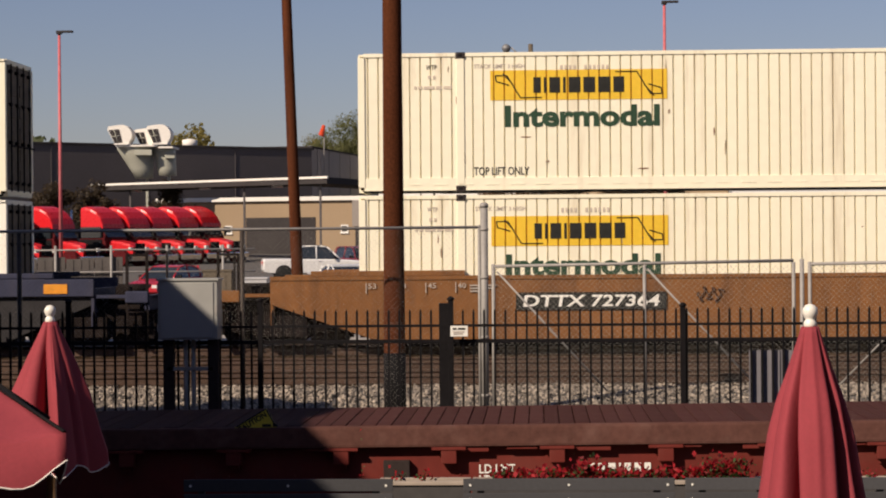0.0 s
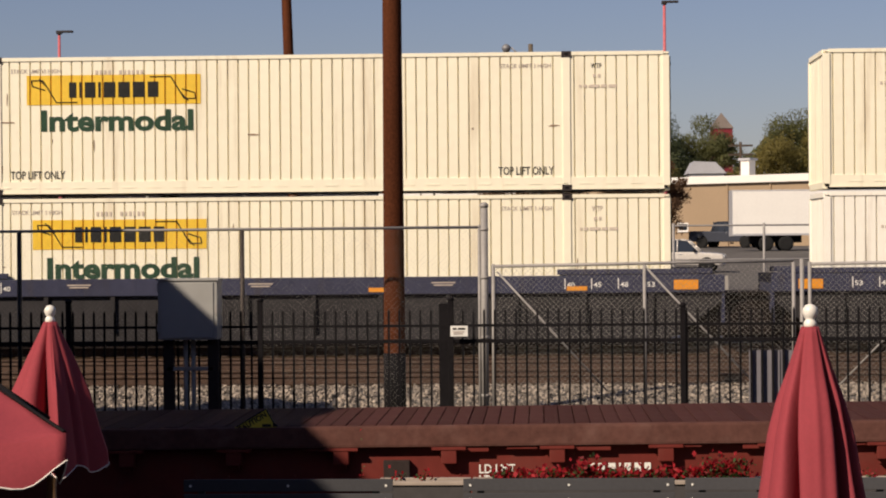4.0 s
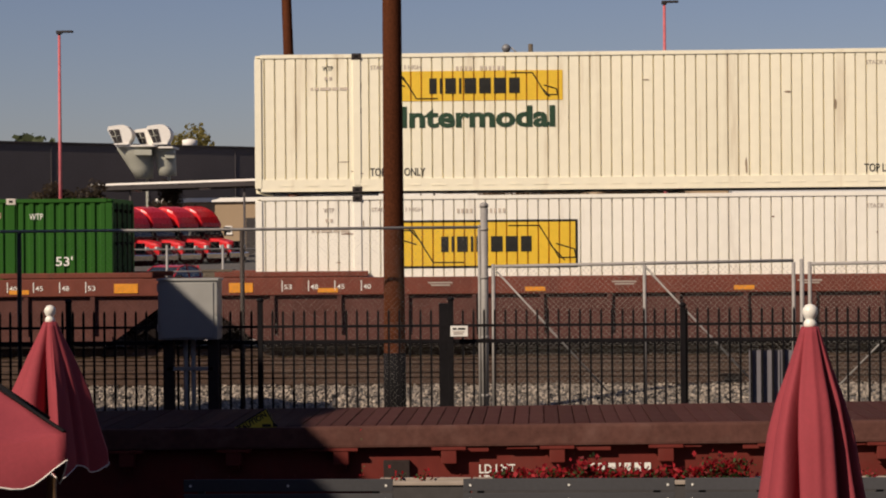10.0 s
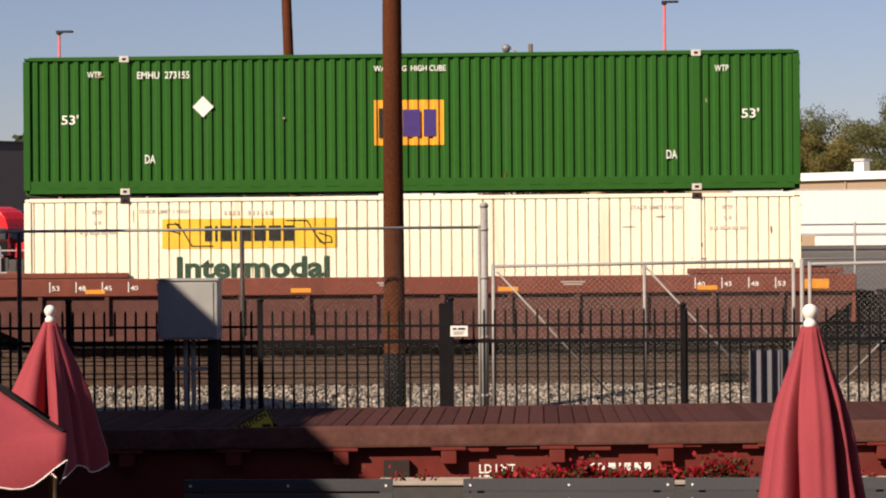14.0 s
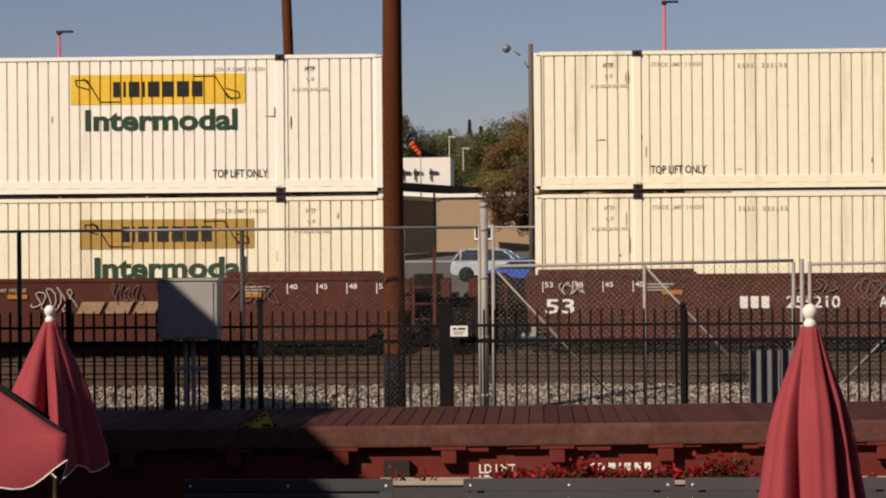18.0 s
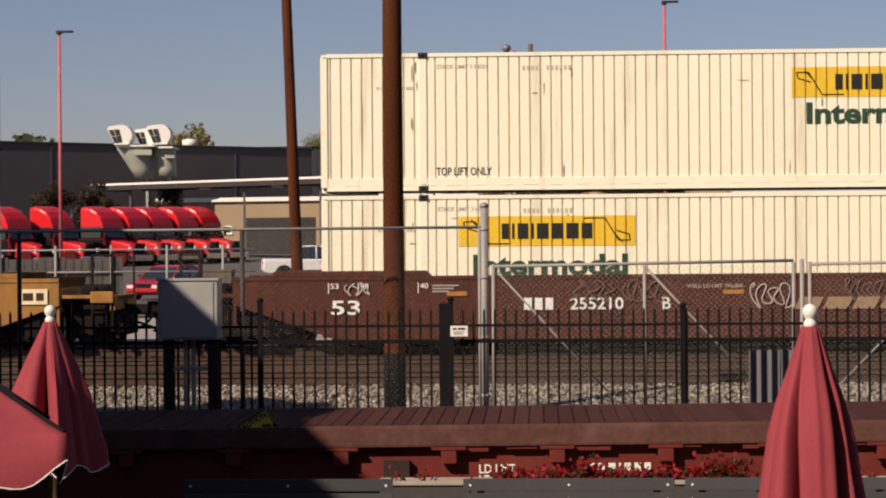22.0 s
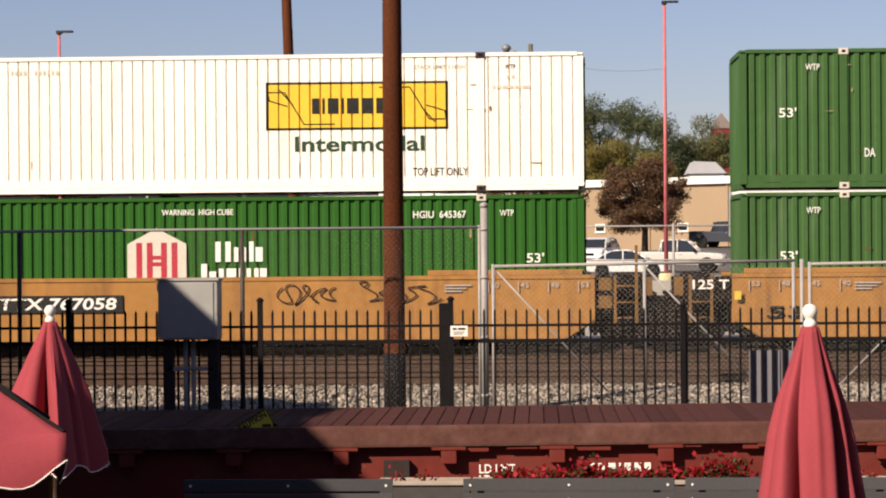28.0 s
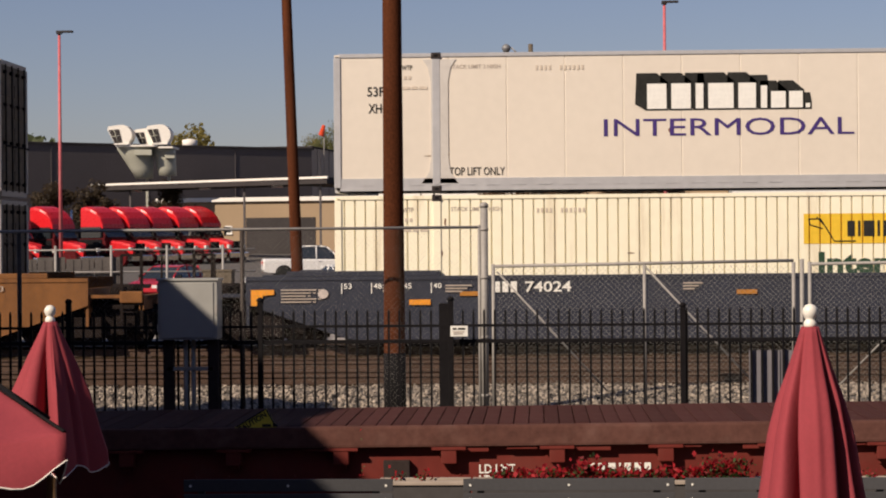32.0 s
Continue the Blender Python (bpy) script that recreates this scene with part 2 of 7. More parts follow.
def lettering(words, w, h, material, parent, x, y, z, bold=0.0, name="lettering", slant=0.0):
    """Words as thin meshes that fill w by h metres, facing -y, with the lower left corner at x, y, z. Tall words are one part a letter."""
    key = (words, w, h, bold, slant, material.name)
    if key not in TEXTS:
        cu = bpy.data.curves.new("lettering", "FONT")
        cu.body = words
        cu.resolution_u = 3
        cu.offset = bold
        ob = bpy.data.objects.new("lettering", cu)
        me = bpy.data.meshes.new_from_object(ob)
        bpy.data.objects.remove(ob)
        co = np.empty(len(me.vertices) * 3)
        me.vertices.foreach_get("co", co)
        co = co.reshape(-1, 3)
        lo, hi = co.min(0), co.max(0)
        u = (co[:, 0] - lo[0]) / max(1e-6, hi[0] - lo[0]) * w
        v = (co[:, 1] - lo[1]) / max(1e-6, hi[1] - lo[1]) * h
        res = np.stack([u + slant * v, np.zeros(len(u)), v], 1)
        faces = [tuple(p.vertices) for p in me.polygons]
        # letters are runs of faces that overlap along the line
        spans = sorted((min(u[i] for i in f), max(u[i] for i in f), k) for k, f in enumerate(faces))
        groups, end = [], -1.0
        for q0, q1, k in spans:
            if not groups or (q0 > end + 1e-4 and h >= 0.14):
                groups.append([])
            groups[-1].append(k)
            end = max(end, q1)
        TEXTS[key] = []
        for g in groups:
            used = sorted({i for k in g for i in faces[k]})
            at = {i: n for n, i in enumerate(used)}
            mesh = bpy.data.meshes.new(name)
            mesh.from_pydata([tuple(res[i]) for i in used], [], [[at[i] for i in faces[k]] for k in g])
            mesh.materials.append(material)
            TEXTS[key].append(mesh)
        bpy.data.meshes.remove(me)
    for mesh in TEXTS[key]:
        ob = new(name if len(TEXTS[key]) == 1 else "letter", mesh)
        ob.parent = parent
        ob.location = (x, y, z)
    return ob


def bars(widths, gap, h, material, parent, x, y, z, name="mark", slant=0.0):
    """Plain bars in place of a word, each a part."""
    u = 0.0
    ob = None
    for w in widths:
        ob = piece(("bar", round(w, 3), round(h, 3), slant), name, lambda bm, w=w: slab(bm, [(0, 0), (w, 0), (w + slant * h, h), (slant * h, h)], -0.004, 0.002), material, parent, (x + u, y, z))
        u += w + gap
    return ob


# ---- the train: speeds, places ----
def smooth(a, b, q):
    q = min(1.0, max(0.0, (q - a) / (b - a)))
    return q * q * (3 - 2 * q)


# slack running in and out along the couplings: seconds, metres
SLACK = ((0, 12.5, 13, 14, 14.5, 16.5, 22.5, 24, 25, 27.5, 32), (0, 0.02, 0.06, 0.15, 0.1, 0, 0, -0.08, -0.07, 0, 0))


def run(t):
    """How far the train has come after t seconds."""
    return 8.26 * t + 0.00725 * t * t - 0.26 * smooth(31.2, 31.42, t) + float(np.interp(t, SLACK[0], SLACK[1]))


TRAIN_Y = 46.87
L53 = 16.154
RIDERS = []
WHEELSETS = []


def flute(bm, xa, xb, za, zb, style, off=0.0, y=0.0):
    """Upright fluted sheet between xa and xb. style: (pitch, flat, slope, depth)."""
    pitch, flat, slope, depth = style
    pts = []
    n0, n1 = int(math.floor(xa / pitch)) - 1, int(math.ceil(xb / pitch)) + 1
    for i in range(n0, n1 + 1):
        b = i * pitch
        pts += [(b, 0.0), (b + flat, 0.0), (b + flat + slope, depth), (b + pitch - slope, depth)]
    xs = [p[0] for p in pts]
    ys = [p[1] for p in pts]
    keep = [xa] + [q for q in xs if xa < q < xb] + [xb]
    va, vb = [], []
    for q in keep:
        d = float(np.interp(q, xs, ys)) + y - off
        va.append(bm.verts.new((q, d, za)))
        vb.append(bm.verts.new((q, d, zb)))
    for i in range(len(keep) - 1):
        bm.faces.new((va[i], va[i + 1], vb[i + 1], vb[i]))


RIBBED = (0.2185, 0.186, 0.004, 0.045)
WAVED = (0.215, 0.085, 0.035, 0.04)
PANELS = (1.205, 1.175, 0.008, 0.009)


def container(px, z, height, style, paint, frame_paint, label, post_paint=None, dashes=None, dented=False, plain_post=False):
    """A 53-foot container. px: its left end along the train; z: its underside."""
    c = thing("shipping_container", (px, TRAIN_Y, z), label, "container", "containers on the train")
    sk = {RIBBED: "rib", WAVED: "wave", PANELS: "flat"}[style]
    L, W, H = L53, 2.59, height
    post = 2.05
    pw = 0.16

    def side(bm):
        for xa, xb in ((0.14, post), (post + pw, L - post - pw), (L - post, L - 0.14)):
            flute(bm, xa, xb, 0.29, H - 0.09, style, 0, 0.03)
        for f in bm.faces:
            f.normal_update()
    piece(("side", sk, H), "side_panel", side, paint, c)
    far = piece(("side", sk, H), "side_panel", side, paint, c, (L, W, 0), "", (0, 0, 180))

    def rail_low(bm):
        bbox(bm, 0.12, L - 0.12, 0.012, 0.1, 0.06, 0.29, 0.006)
        box(bm, 0.12, L - 0.12, 0.004, 0.09, 0.03, 0.07)
        for i in range(30):
            u = 0.5 + i * 0.53
            box(bm, u, u + 0.3, 0.004, 0.02, 0.14, 0.165)
    def rail_top(bm):
        bbox(bm, 0.12, L - 0.12, 0.008, 0.09, H - 0.09, H - 0.012, 0.006)
    for yy, tn in ((0, None), (W, (0, 0, 180))):
        at = (0, 0, 0) if not tn else (L, W, 0)
        piece(("rail_low", H), "bottom_rail", rail_low, frame_paint, c, at, "", tn)
        piece(("rail_top", H), "top_rail", rail_top, frame_paint, c, at, "", tn)

    def cpost(bm):
        bbox(bm, 0, 0.14, 0, 0.15, 0.1, H - 0.1, 0.01)
    def lpost(bm):
        bbox(bm, 0, pw, 0.004, 0.12, 0.02, H - 0.02, 0.012)
        box(bm, pw, pw + 0.03, 0.03, 0.1, 0.03, H - 0.03)
    def casting(bm):
        bbox(bm, 0, 0.2, -0.006, 0.16, 0, 0.13, 0.012)
    def slot(bm):
        bbox(bm, 0.06, 0.14, -0.011, 0.01, 0.04, 0.09, 0.003)
    for xx in (0, L - 0.14):
        for yy in (0, W - 0.15):
            piece(("cpost", H), "corner_post", cpost, frame_paint, c, (xx, yy, 0))
    pp = post_paint or frame_paint
    for xx in (post, L - post - pw):
        for yy in (0, W - 0.12):
            piece(("lpost", H), "lift_post", lpost, pp, c, (xx, yy, 0))
        for zz in (0.0, H - 0.13):
            cas = piece("casting", "corner_casting", casting, CAST_PALE if frame_paint in (GREEN_CT, FADED_GREEN) else CAST_DARK, c, (xx - 0.02, 0, zz))
            piece("slot", "lock_slot", slot, BLACK_STEEL, cas, (0, 0, 0))

    def roof(bm):
        box(bm, 0.02, L - 0.02, 0.02, W - 0.02, H - 0.07, H - 0.03)
        for i in range(40):
            u = 0.2 + i * 0.4
            box(bm, u, u + 0.18, 0.12, W - 0.12, H - 0.03, H - 0.012)
    piece(("roof", H), "roof_panel", roof, paint, c)

    def base(bm):
        box(bm, 0.05, L - 0.05, 0.12, W - 0.12, 0.05, 0.17)
    piece(("base", H), "floor_frame", base, DARK_GEAR, c)

    def front(bm):
        flute(bm, 0.0, W - 0.3, 0.14, H - 0.12, (0.31, 0.18, 0.03, 0.03), 0, 0.0)
    piece(("front", H), "front_wall", front, paint, c, (0.03, W - 0.15, 0), "", (0, 0, -90))
    piece(("front_sill", H), "front_sill", lambda bm: bbox(bm, 0.0, 0.1, 0.15, W - 0.15, 0.0, 0.14, 0.008), frame_paint, c)
    piece(("front_head", H), "front_header", lambda bm: bbox(bm, 0.0, 0.1, 0.15, W - 0.15, H - 0.12, H - 0.02, 0.008), frame_paint, c)

    def leaf(bm):
        box(bm, -0.05, 0, 0.02, W / 2 - 0.16, 0.14, H - 0.12)

    def rod(bm):
        tube(bm, (0.05, 0, 0.1), (0.05, 0, H - 0.1), 0.017, n=6)
        for u in (0.25, 1.1, 1.9, H - 0.3):
            box(bm, 0.0, 0.07, -0.05, 0.05, u, u + 0.07)
        box(bm, 0.05, 0.075, 0.0, 0.36, 1.05, 1.09)
    piece(("dsill", H), "door_sill", lambda bm: bbox(bm, -0.1, 0.0, 0.15, W - 0.15, 0.0, 0.13, 0.008), frame_paint, c, (L, 0, 0))
    piece(("dhead", H), "door_header", lambda bm: bbox(bm, -0.1, 0.0, 0.15, W - 0.15, H - 0.12, H - 0.02, 0.008), frame_paint, c, (L, 0, 0))
    for yy in (0.14, W / 2):
        leaf_paint = GRIMY_GREEN_SHADED if paint in (GREEN_CT, FADED_GREEN) else GRIMY_SHADED
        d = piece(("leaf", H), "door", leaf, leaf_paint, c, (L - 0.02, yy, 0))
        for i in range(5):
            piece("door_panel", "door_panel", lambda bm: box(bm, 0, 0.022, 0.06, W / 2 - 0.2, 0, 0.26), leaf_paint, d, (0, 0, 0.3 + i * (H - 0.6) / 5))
        for q in (0.28, 0.85):
            piece(("rod", H), "lock_rod", rod, DARK_GEAR, d, (0, q, 0))
    if dashes:
        for i in range(20):
            piece("dash", "reflector", lambda bm: box(bm, 0, 0.32, -0.006, 0.0, 0, 0.05), dashes, c, (0.35 + i * 0.8, 0.01, 0.09))
    wear(c, H, int(abs(px) * 10 + z * 3), 15 if paint not in (GREEN_CT, PEARL) else 5)
    RIDERS.append((c, px))
    return c


CAST_DARK = mat("dark_casting", (0.05, 0.042, 0.04), 0.7, 0.2, 0.3, 14, 3)
CAST_PALE = mat("pale_casting", (0.6, 0.55, 0.48), 0.6, 0, 0.2, 14, 3)


def wear(c, H, seed, count, material=None):
    """Scuffs and rust spots with ragged outlines on the near side."""
    rng = random.Random(seed)
    for i in range(count):
        near_post = rng.random() < 0.45
        x = rng.choice((2.1, L53 - 2.15)) + rng.uniform(-0.25, 0.25) if near_post else rng.uniform(0.3, L53 - 0.5)
        z = rng.uniform(0.25, H - 0.3)
        w, h = rng.uniform(0.01, 0.03), rng.uniform(0.03, 0.22)
        if rng.random() < 0.3:
            w, h = h, w
        n = 9
        pts = []
        for k in range(n):
            a = 2 * math.pi * k / n
            q = rng.uniform(0.45, 1.0)
            pts.append((w * q * math.cos(a), h * q * math.sin(a)))
        bm = bmesh.new()
        slab(bm, pts, -0.002, 0.004)
        ob = part("scuff", bm, material or rng.choice((RUST, SCUFF, SCUFF)), c)
        ob.location = (x, 0.024, z)


SCUFF = mat("worn_scuff", (0.3, 0.22, 0.15), 0.85, 0, 0.4, 14, 3, 0.2)


def graffiti(c, x, y, z, w, h, material, seed):
    """A looping spray-paint scrawl, no letters."""
    rng = random.Random(seed)
    n = 46
    pts = []
    f1, f2, ph = rng.uniform(9, 13), rng.uniform(7, 12), rng.uniform(0, 6)
    for i in range(n):
        s = i / (n - 1)
        pts.append((x + w * (s + 0.09 * math.sin(f1 * 2 * s * 2 + ph)), y, z + h * (0.5 + 0.42 * math.sin(f2 * 2.2 * s + ph) + 0.12 * math.sin(31 * s))))
    bm = bmesh.new()
    for a, b in zip(pts, pts[1:]):
        tube(bm, a, b, 0.014, n=4)
    part("graffiti", bm, material, c, "looping spray-paint scrawl")


def spray_block(c, x, y, z, w, h):
    """A big pale spray-paint piece: ragged outer fill and dull blue blocks, no letters."""
    rng = random.Random(17)
    n = 15
    pts = [(x + w * k / (n - 1) + 0.12, z + h * (1.0 - 0.25 * rng.random())) for k in range(n)]
    pts += [(x + w * (1 - k / (n - 1)) - 0.12, z + h * 0.22 * rng.random()) for k in range(n)]
    bm = bmesh.new()
    slab(bm, pts, y - 0.003, y + 0.004)
    part("graffiti", bm, SPRAY_CREAM, c, "pale ragged spray-paint piece")
    for k, (u, q) in enumerate(((0.08, 0.2), (0.31, 0.17), (0.51, 0.2), (0.74, 0.2))):
        x0, x1 = x + w * u, x + w * (u + q)
        m = (x0 + x1) / 2
        bm = bmesh.new()
        slab(bm, [(x0 - 0.05, z + h * 0.2), (m - 0.1, z + h * 0.16), (m - 0.04, z + h * 0.4), (m + 0.08, z + h * 0.18), (x1 - 0.1, z + h * 0.22), (x1 - 0.04, z + h * 0.55), (x1 + 0.05, z + h * 0.78), (m + 0.05, z + h * 0.74), (m - 0.05, z + h * 0.85), (x0 + 0.06, z + h * 0.76)], y - 0.008, y - 0.003)
        part("graffiti_block", bm, SPRAY_BLUE if k != 1 else SPRAY_DULL, c)
    for u, v, r in ((-0.03, 0.75, 0.07), (0.0, 0.95, 0.05), (1.04, 0.9, 0.06), (0.98, 0.05, 0.05)):
        bm = bmesh.new()
        slab(bm, [(x + w * u + r * (1 + 0.4 * math.sin(5 * a)) * math.cos(a), z + h * v + r * math.sin(a)) for a in [6.28 * k / 9 for k in range(9)]], y - 0.004, y + 0.003)
        part("graffiti_splash", bm, SPRAY_CREAM, c)


SPRAY_CREAM = mat("cream_spray_paint", (0.5, 0.42, 0.27), 0.8, 0, 0.3, 12, 2.5, 0.05)
SPRAY_BLUE = mat("dull_blue_spray_paint", (0.24, 0.25, 0.24), 0.8, 0, 0.35, 12, 2.5, 0.05)


def wrap(c, style, xa, xb, za, zb, material, name, off=0.006, label=""):
    """Paint that follows the flutes of a container's near side."""
    bm = bmesh.new()
    flute(bm, xa, xb, za, zb, style, off, 0.03)
    return part(name, bm, material, c, label)


def scroll_sign(c, style, x, z, w=3.66, h=0.62, paint=None, border=False, letter=None):
    """The carrier's yellow panel: plain dark bars, and a thin scroll line to either side."""
    paint = paint or YELLOW_PAINT
    letter = letter or BLACK_PAINT
    if border:
        wrap(c, style, x - 0.05, x + w + 0.05, z - 0.05, z + h + 0.05, BLACK_PAINT, "sign_border", 0.005)
    s = wrap(c, style, x, x + w, z, z + h, paint, "sign_panel", 0.009)
    k = h / 0.62
    y = 0.016
    bars([0.15, 0.05, 0.22, 0.05, 0.24, 0.24, 0.25, 0.22], 0.065, 0.32, letter, s, x + (w - 1.87) / 2, y, z + (h - 0.32) / 2, "letter_bar")
    for mx, a in ((x + 0.1 * w, 1), (x + 0.9 * w, -1)):
        bm = bmesh.new()
        q = lambda u: mx + a * u * k
        zz = lambda v: z + h / 2 + a * v * k
        for p0, p1 in (((-0.26, 0.2), (-0.02, 0.2)), ((-0.02, 0.2), (0.26, -0.26)), ((-0.26, 0.2), (-0.24, 0.08)), ((-0.24, 0.08), (0.02, 0.0)), ((0.26, -0.26), (0.7, -0.26)), ((-0.1, 0.24), (0.1, 0.02))):
            tube(bm, (q(p0[0]), y, zz(p0[1])), (q(p1[0]), y, zz(p1[1])), 0.013, n=4)
        part("scroll_line", bm, letter, s)
    return s


def small_marks(c, H, dark, hub=False, faded=None, number=None):
    """Stencilled words near the lifting posts."""
    f = faded or FADED_PAINT
    y = 0.022
    if hub:
        for x in (1.35, L53 - 1.75):
            lettering("WTP", 0.29, 0.13, WHITE_PAINT, c, x, y, H - 0.45, 0.01)
            lettering("53'", 0.36, 0.2, WHITE_PAINT, c, x - (0.55 if x < 5 else -0.55), y, H - 1.42, 0.012)
        for x in (2.55, L53 - 2.75):
            lettering("DA", 0.22, 0.18, WHITE_PAINT, c, x, y, 0.65, 0.012)
        lettering("WARNING  HIGH CUBE", 1.5, 0.12, WHITE_PAINT, c, 7.35, y, H - 0.38, 0.012)
        if number:
            lettering(number[0], 1.1, 0.15, WHITE_PAINT, c, number[1], y, H - 0.48, 0.012, "number")
        elif number is None:
            bars([0.09] * 4, 0.03, 0.14, WHITE_PAINT, c, L53 - 3.55, y, H - 0.48, "number_bar")
            bars([0.09] * 6, 0.03, 0.14, WHITE_PAINT, c, L53 - 3.0, y, H - 0.48, "number_bar")
    else:
        for x in (1.42, L53 - 1.62):
            lettering("WTP", 0.22, 0.1, dark, c, x, y, H - 0.36, 0.01)
            bars([0.06, 0.05], 0.04, 0.07, FAINT_PAINT, c, x + 0.04, y, H - 0.55, "faded_mark")
            bars([0.05, 0.08, 0.22, 0.12, 0.17], 0.035, 0.06, FAINT_PAINT, c, x - 0.25, y, H - 0.76, "faded_mark")
        lettering("TOP LIFT ONLY", 1.15, 0.17, dark, c, 2.4, y, 0.34, 0.012)
        lettering("TOP LIFT ONLY", 1.15, 0.17, dark, c, L53 - 3.55, y, 0.34, 0.012)
        lettering("STACK LIMIT 3 HIGH", 1.05, 0.085, f, c, 2.42, y, H - 0.34, 0.01)
        lettering("STACK LIMIT 3 HIGH", 1.05, 0.085, f, c, L53 - 3.5, y, H - 0.34, 0.01)
        bars([0.045] * 4, 0.045, 0.09, FAINT_PAINT, c, 4.2, y, H - 0.38, "number_bar")
        bars([0.045] * 6, 0.045, 0.09, FAINT_PAINT, c, 4.7, y, H - 0.38, "number_bar")


def hub_mark(c, style, H, x=6.62, z0=0.72):
    """The green boxes' emblem: a white six-sided panel with red bars, and plain white bars beside it."""
    bm = bmesh.new()
    z = z0
    slab(bm, [(x, z + 0.3), (x + 0.62, z), (x + 1.24, z + 0.3), (x + 1.24, z + 1.0), (x + 0.62, z + 1.33), (x, z + 1.0)], 0.016, 0.024)
    e = part("emblem", bm, EMBLEM_WHITE, c, "white six-sided panel")
    for u in (0.19, 0.41, 0.71, 0.93):
        piece("hbar", "red_bar", lambda b: box(b, 0, 0.12, -0.006, 0, 0, 0.74), RED_SIGN, e, (x + u, 0.016, z + 0.29))
    piece("hbar2", "red_bar", lambda b: box(b, 0, 0.19, -0.006, 0, 0, 0.08), RED_SIGN, e, (x + 0.525, 0.016, z + 0.68))
    piece("hbar2", "red_bar", lambda b: box(b, 0, 0.19, -0.006, 0, 0, 0.08), RED_SIGN, e, (x + 0.525, 0.016, z + 0.54))
    for u, v, w, q in ((1.85, 0.62, 0.11, 0.42), (2.06, 0.62, 0.11, 0.42), (2.24, 0.62, 0.09, 0.3), (2.4, 0.62, 0.09, 0.3), (2.56, 0.62, 0.09, 0.42), (2.69, 0.62, 0.15, 0.3), (1.55, 0.2, 0.12, 0.38), (1.72, 0.2, 0.14, 0.22), (1.92, 0.2, 0.1, 0.28), (2.08, 0.2, 0.2, 0.28), (2.34, 0.2, 0.09, 0.28), (2.5, 0.2, 0.09, 0.28), (2.66, 0.06, 0.09, 0.42), (2.78, 0.2, 0.14, 0.28)):
        bars([w], 0.05, q, WHITE_PAINT, c, x + u, 0.02, z + v, "letter_bar")


STREAKED = mat("streaked_rust", (0.36, 0.17, 0.08), 0.85, 0, 0.4, 9, 1.6, 0.2, (0.72, 0.52, 0.32), 0.25, 0, True)
STREAKED_PALE = mat("pale_streaked_rust", (0.6, 0.4, 0.21), 0.85, 0, 0.3, 9, 2.2, 0.2, (0.4, 0.2, 0.09), 0.3, 0, True)
RUST_WASH = mat("tan_rust_wash", (0.78, 0.55, 0.31), 0.8, 0, 0.15, 9, 1.6, 0.1, (0.5, 0.27, 0.12), 0.25, 0, True)
EMBLEM_WHITE = mat("creamy_emblem_paint", (0.6, 0.56, 0.48), 0.6, 0, 0.1, 10, 1.5, 0)
FLARE_PAINT = mat("pale_silver_paint", (0.56, 0.53, 0.49), 0.55, 0.1, 0.08, 8, 1, 0.05)
BAY_DARK = mat("dark_bay_panel", (0.13, 0.11, 0.11), 0.8, 0, 0.3, 8, 1.5, 0.1)
RED_SIGN = mat("red_signpaint", (0.42, 0.025, 0.045), 0.5, 0, 0.15, 10, 2, 0)
ZL, HL = 0.30, 2.896
ZU, HU = 3.255, 2.896

# left ends along the train, from the first stack to the last
PLACES = dict(A=-3.69, B=-27.24, C=-46.55, D=-66.0, E=-89.19, F=-108.35, G=-127.92, H=-151.06, I=-170.37, J=-189.7, K=-213.2, L=-232.75, M=-252.13, N=-275.68, O=-298.84)


def jb(px, upper, paint=None, logo=2.75, big=False, sign=None, letters=None, label="cream corrugated 53-foot container with a yellow carrier panel"):
    paint = paint or CREAM
    c = container(px, ZU if upper else ZL, HU, RIBBED, paint, paint, label)
    small_marks(c, HU, BLACK_PAINT if upper else FADED_PAINT)
    if big:
        scroll_sign(c, RIBBED, logo, 1.36 if upper else 1.42, 3.7, 0.9, sign, True)
        if upper:
            lettering("Intermodal", 2.7, 0.32, GREEN_PAINT, c, logo + 0.55, 0.02, 0.86, 0.02)
    else:
        scroll_sign(c, RIBBED, logo, 1.89 if upper else 1.82, 3.66, 0.62, sign)
        lettering("Intermodal", 3.2, 0.45, letters or GREEN_PAINT, c, logo + 0.3, 0.02, 1.33 if upper else 1.2, 0.035)
    return c


def hub(px, upper, paint=None, dashes=None, mark=True, number=None):
    paint = paint or GREEN_CT
    c = container(px, ZU if upper else ZL, HU, WAVED, paint, paint, "green corrugated 53-foot container with a white emblem" if mark else "green corrugated 53-foot container", dashes=dashes)
    small_marks(c, HU, None, True, None, number)
    if mark:
        hub_mark(c, WAVED, HU, 6.62, 1.02 if upper else 0.92)
    return c


